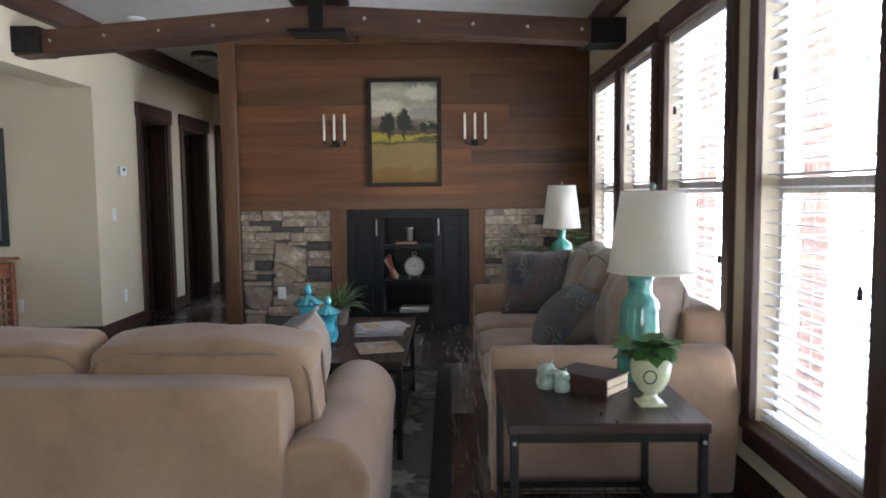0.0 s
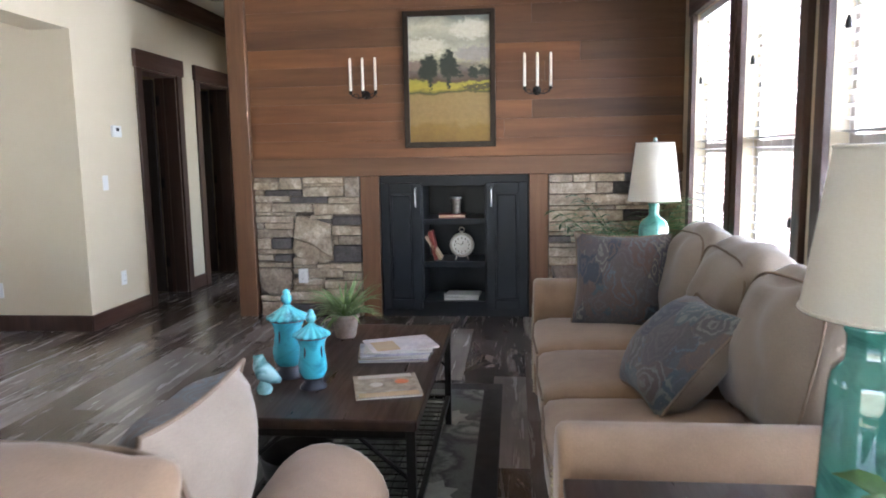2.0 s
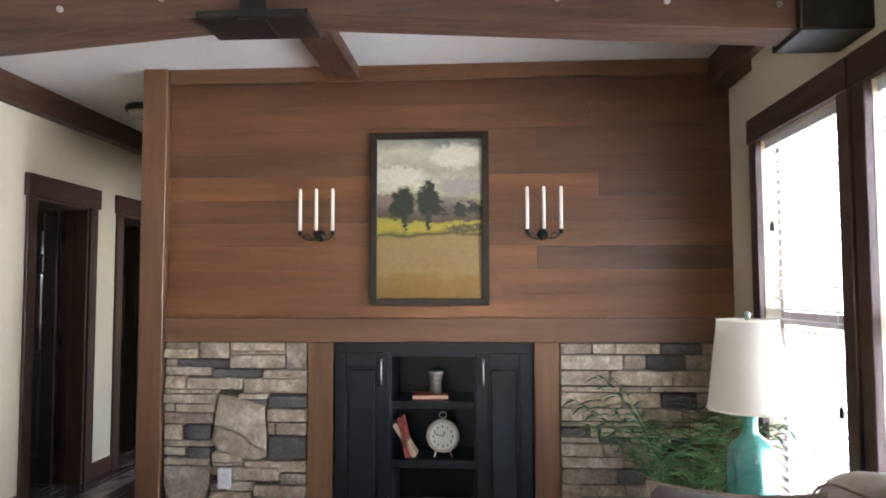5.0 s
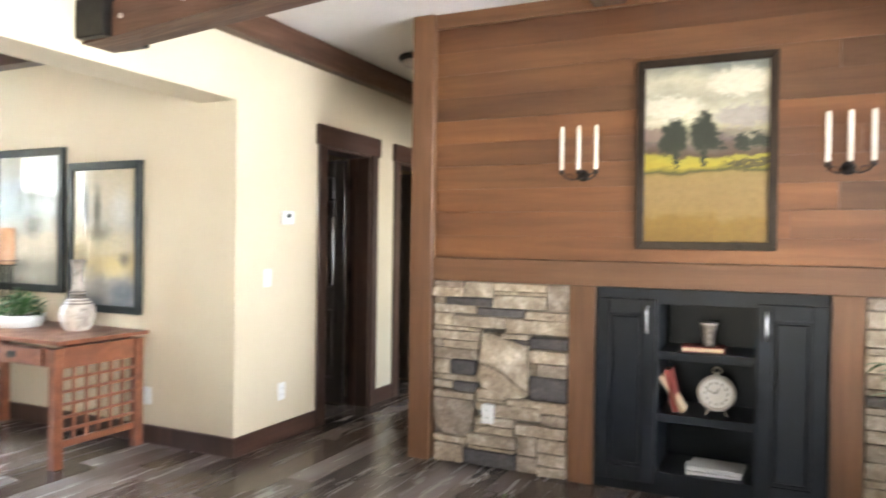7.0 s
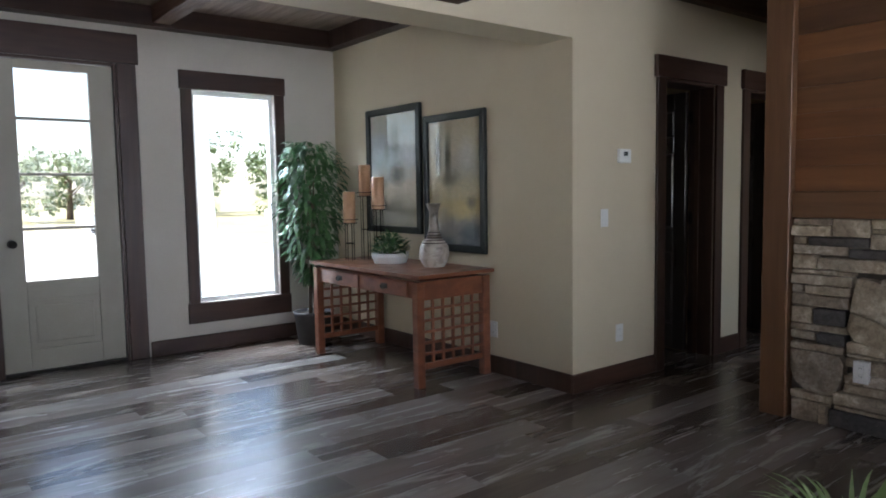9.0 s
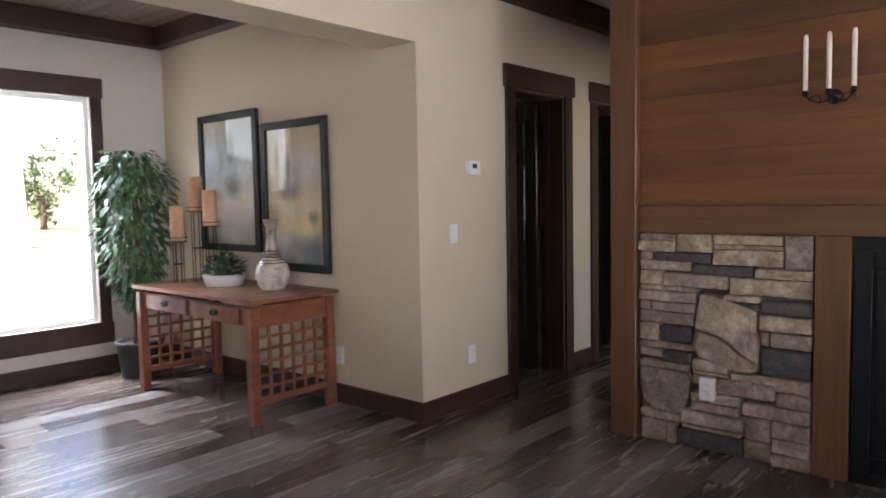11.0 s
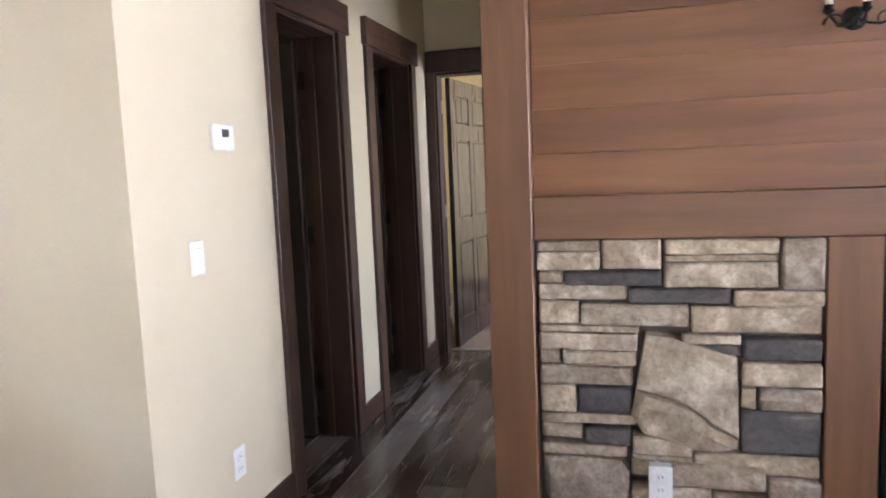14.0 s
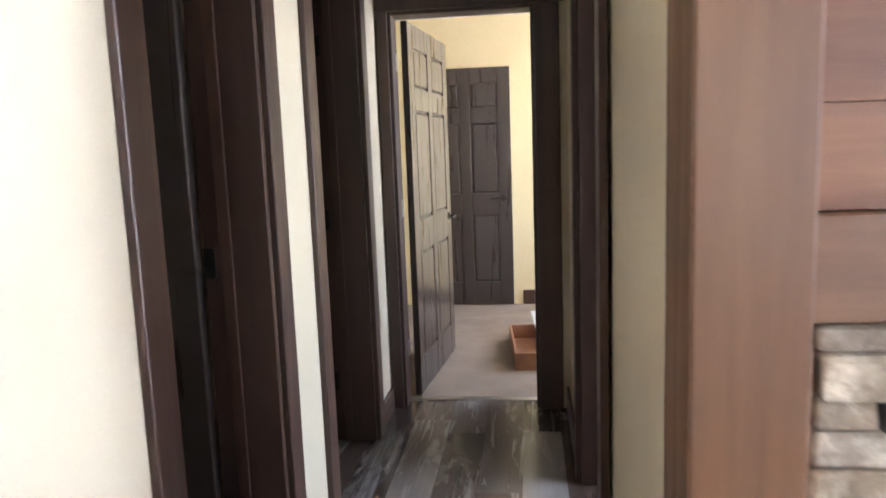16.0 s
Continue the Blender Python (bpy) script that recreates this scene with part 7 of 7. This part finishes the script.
# Wall planks: full courses, some butted.
rng = random.Random(5)
edges = [1.273, 1.41, 1.555, 1.695, 1.838, 1.98, 2.122, 2.264, 2.406, 2.548, 2.699]
for i, (z0, z1) in enumerate(zip(edges, edges[1:])):
    cut = rng.uniform(-0.9, 0.9) if i % 3 else None
    runs = [(-1.793, CORNER)] if cut is None else [(-1.793, cut), (cut, CORNER)]
    for a, b in runs:
        part("plank", block(a + 0.001, b - 0.001, Y_WALL + 0.002 * (i % 2), Y_WALL + 0.029, z0 + 0.0004, z1 - 0.0004, 0.0008), PLANK, wall_north)

# Floor boards along y, staggered.
rng = random.Random(8)
floor_ob = bpy.data.objects["floor"]
bm = block(0, 1, 0, 1, -0.011, 0.0, 0.0)
data = finish("floor_board", bm, FLOOR)
PITCH, near = 0.182, 0
rest = []
x = X_ENTRY
while x < X_WIN:
    y = BACK - rng.uniform(0, 1.2)
    while y < HALL_END + 0.10:
        length = 1.22
        a, b = max(y, BACK), min(y + length, HALL_END + 0.10)
        w = min(PITCH, X_WIN - x) - 0.0006
        y += length
        if b - a < 0.02:
            continue
        in_view = 2.6 < b and (x < -0.9 or b > 5.0 or x > 0.1) and not (x < X_HALL - 0.2 and a > Y_PIC) and not (a > 7.3 and x > HALL_R + 0.1)
        if in_view and near < 300:
            near += 1
            o = new("floor_board", data)
            o.parent, o.location, o.scale = floor_ob, (x, a, 0), (w, b - a - 0.0006, 1)
        elif not (a > 7.3 and x > -0.4):
            rest.append((x, a, w, b - a - 0.0006))
    x += PITCH

verts, faces = [], []
for x, a, w, n in rest:
    k = len(verts)
    verts += [(x + dx, a + dy, z) for z in (-0.011, 0.0) for dx, dy in ((0, 0), (w, 0), (w, n), (0, n))]
    faces += [(k, k + 3, k + 2, k + 1), (k + 4, k + 5, k + 6, k + 7), (k, k + 1, k + 5, k + 4), (k + 1, k + 2, k + 6, k + 5), (k + 2, k + 3, k + 7, k + 6), (k + 3, k, k + 4, k + 7)]
data = bpy.data.meshes.new("floor_boards_rest")
data.from_pydata(verts, [], faces)
data.materials.append(FLOOR_JOINED)
ob = new("floor_boards_rest", data)
ob.parent = floor_ob
tagged(ob, kind="stuff")
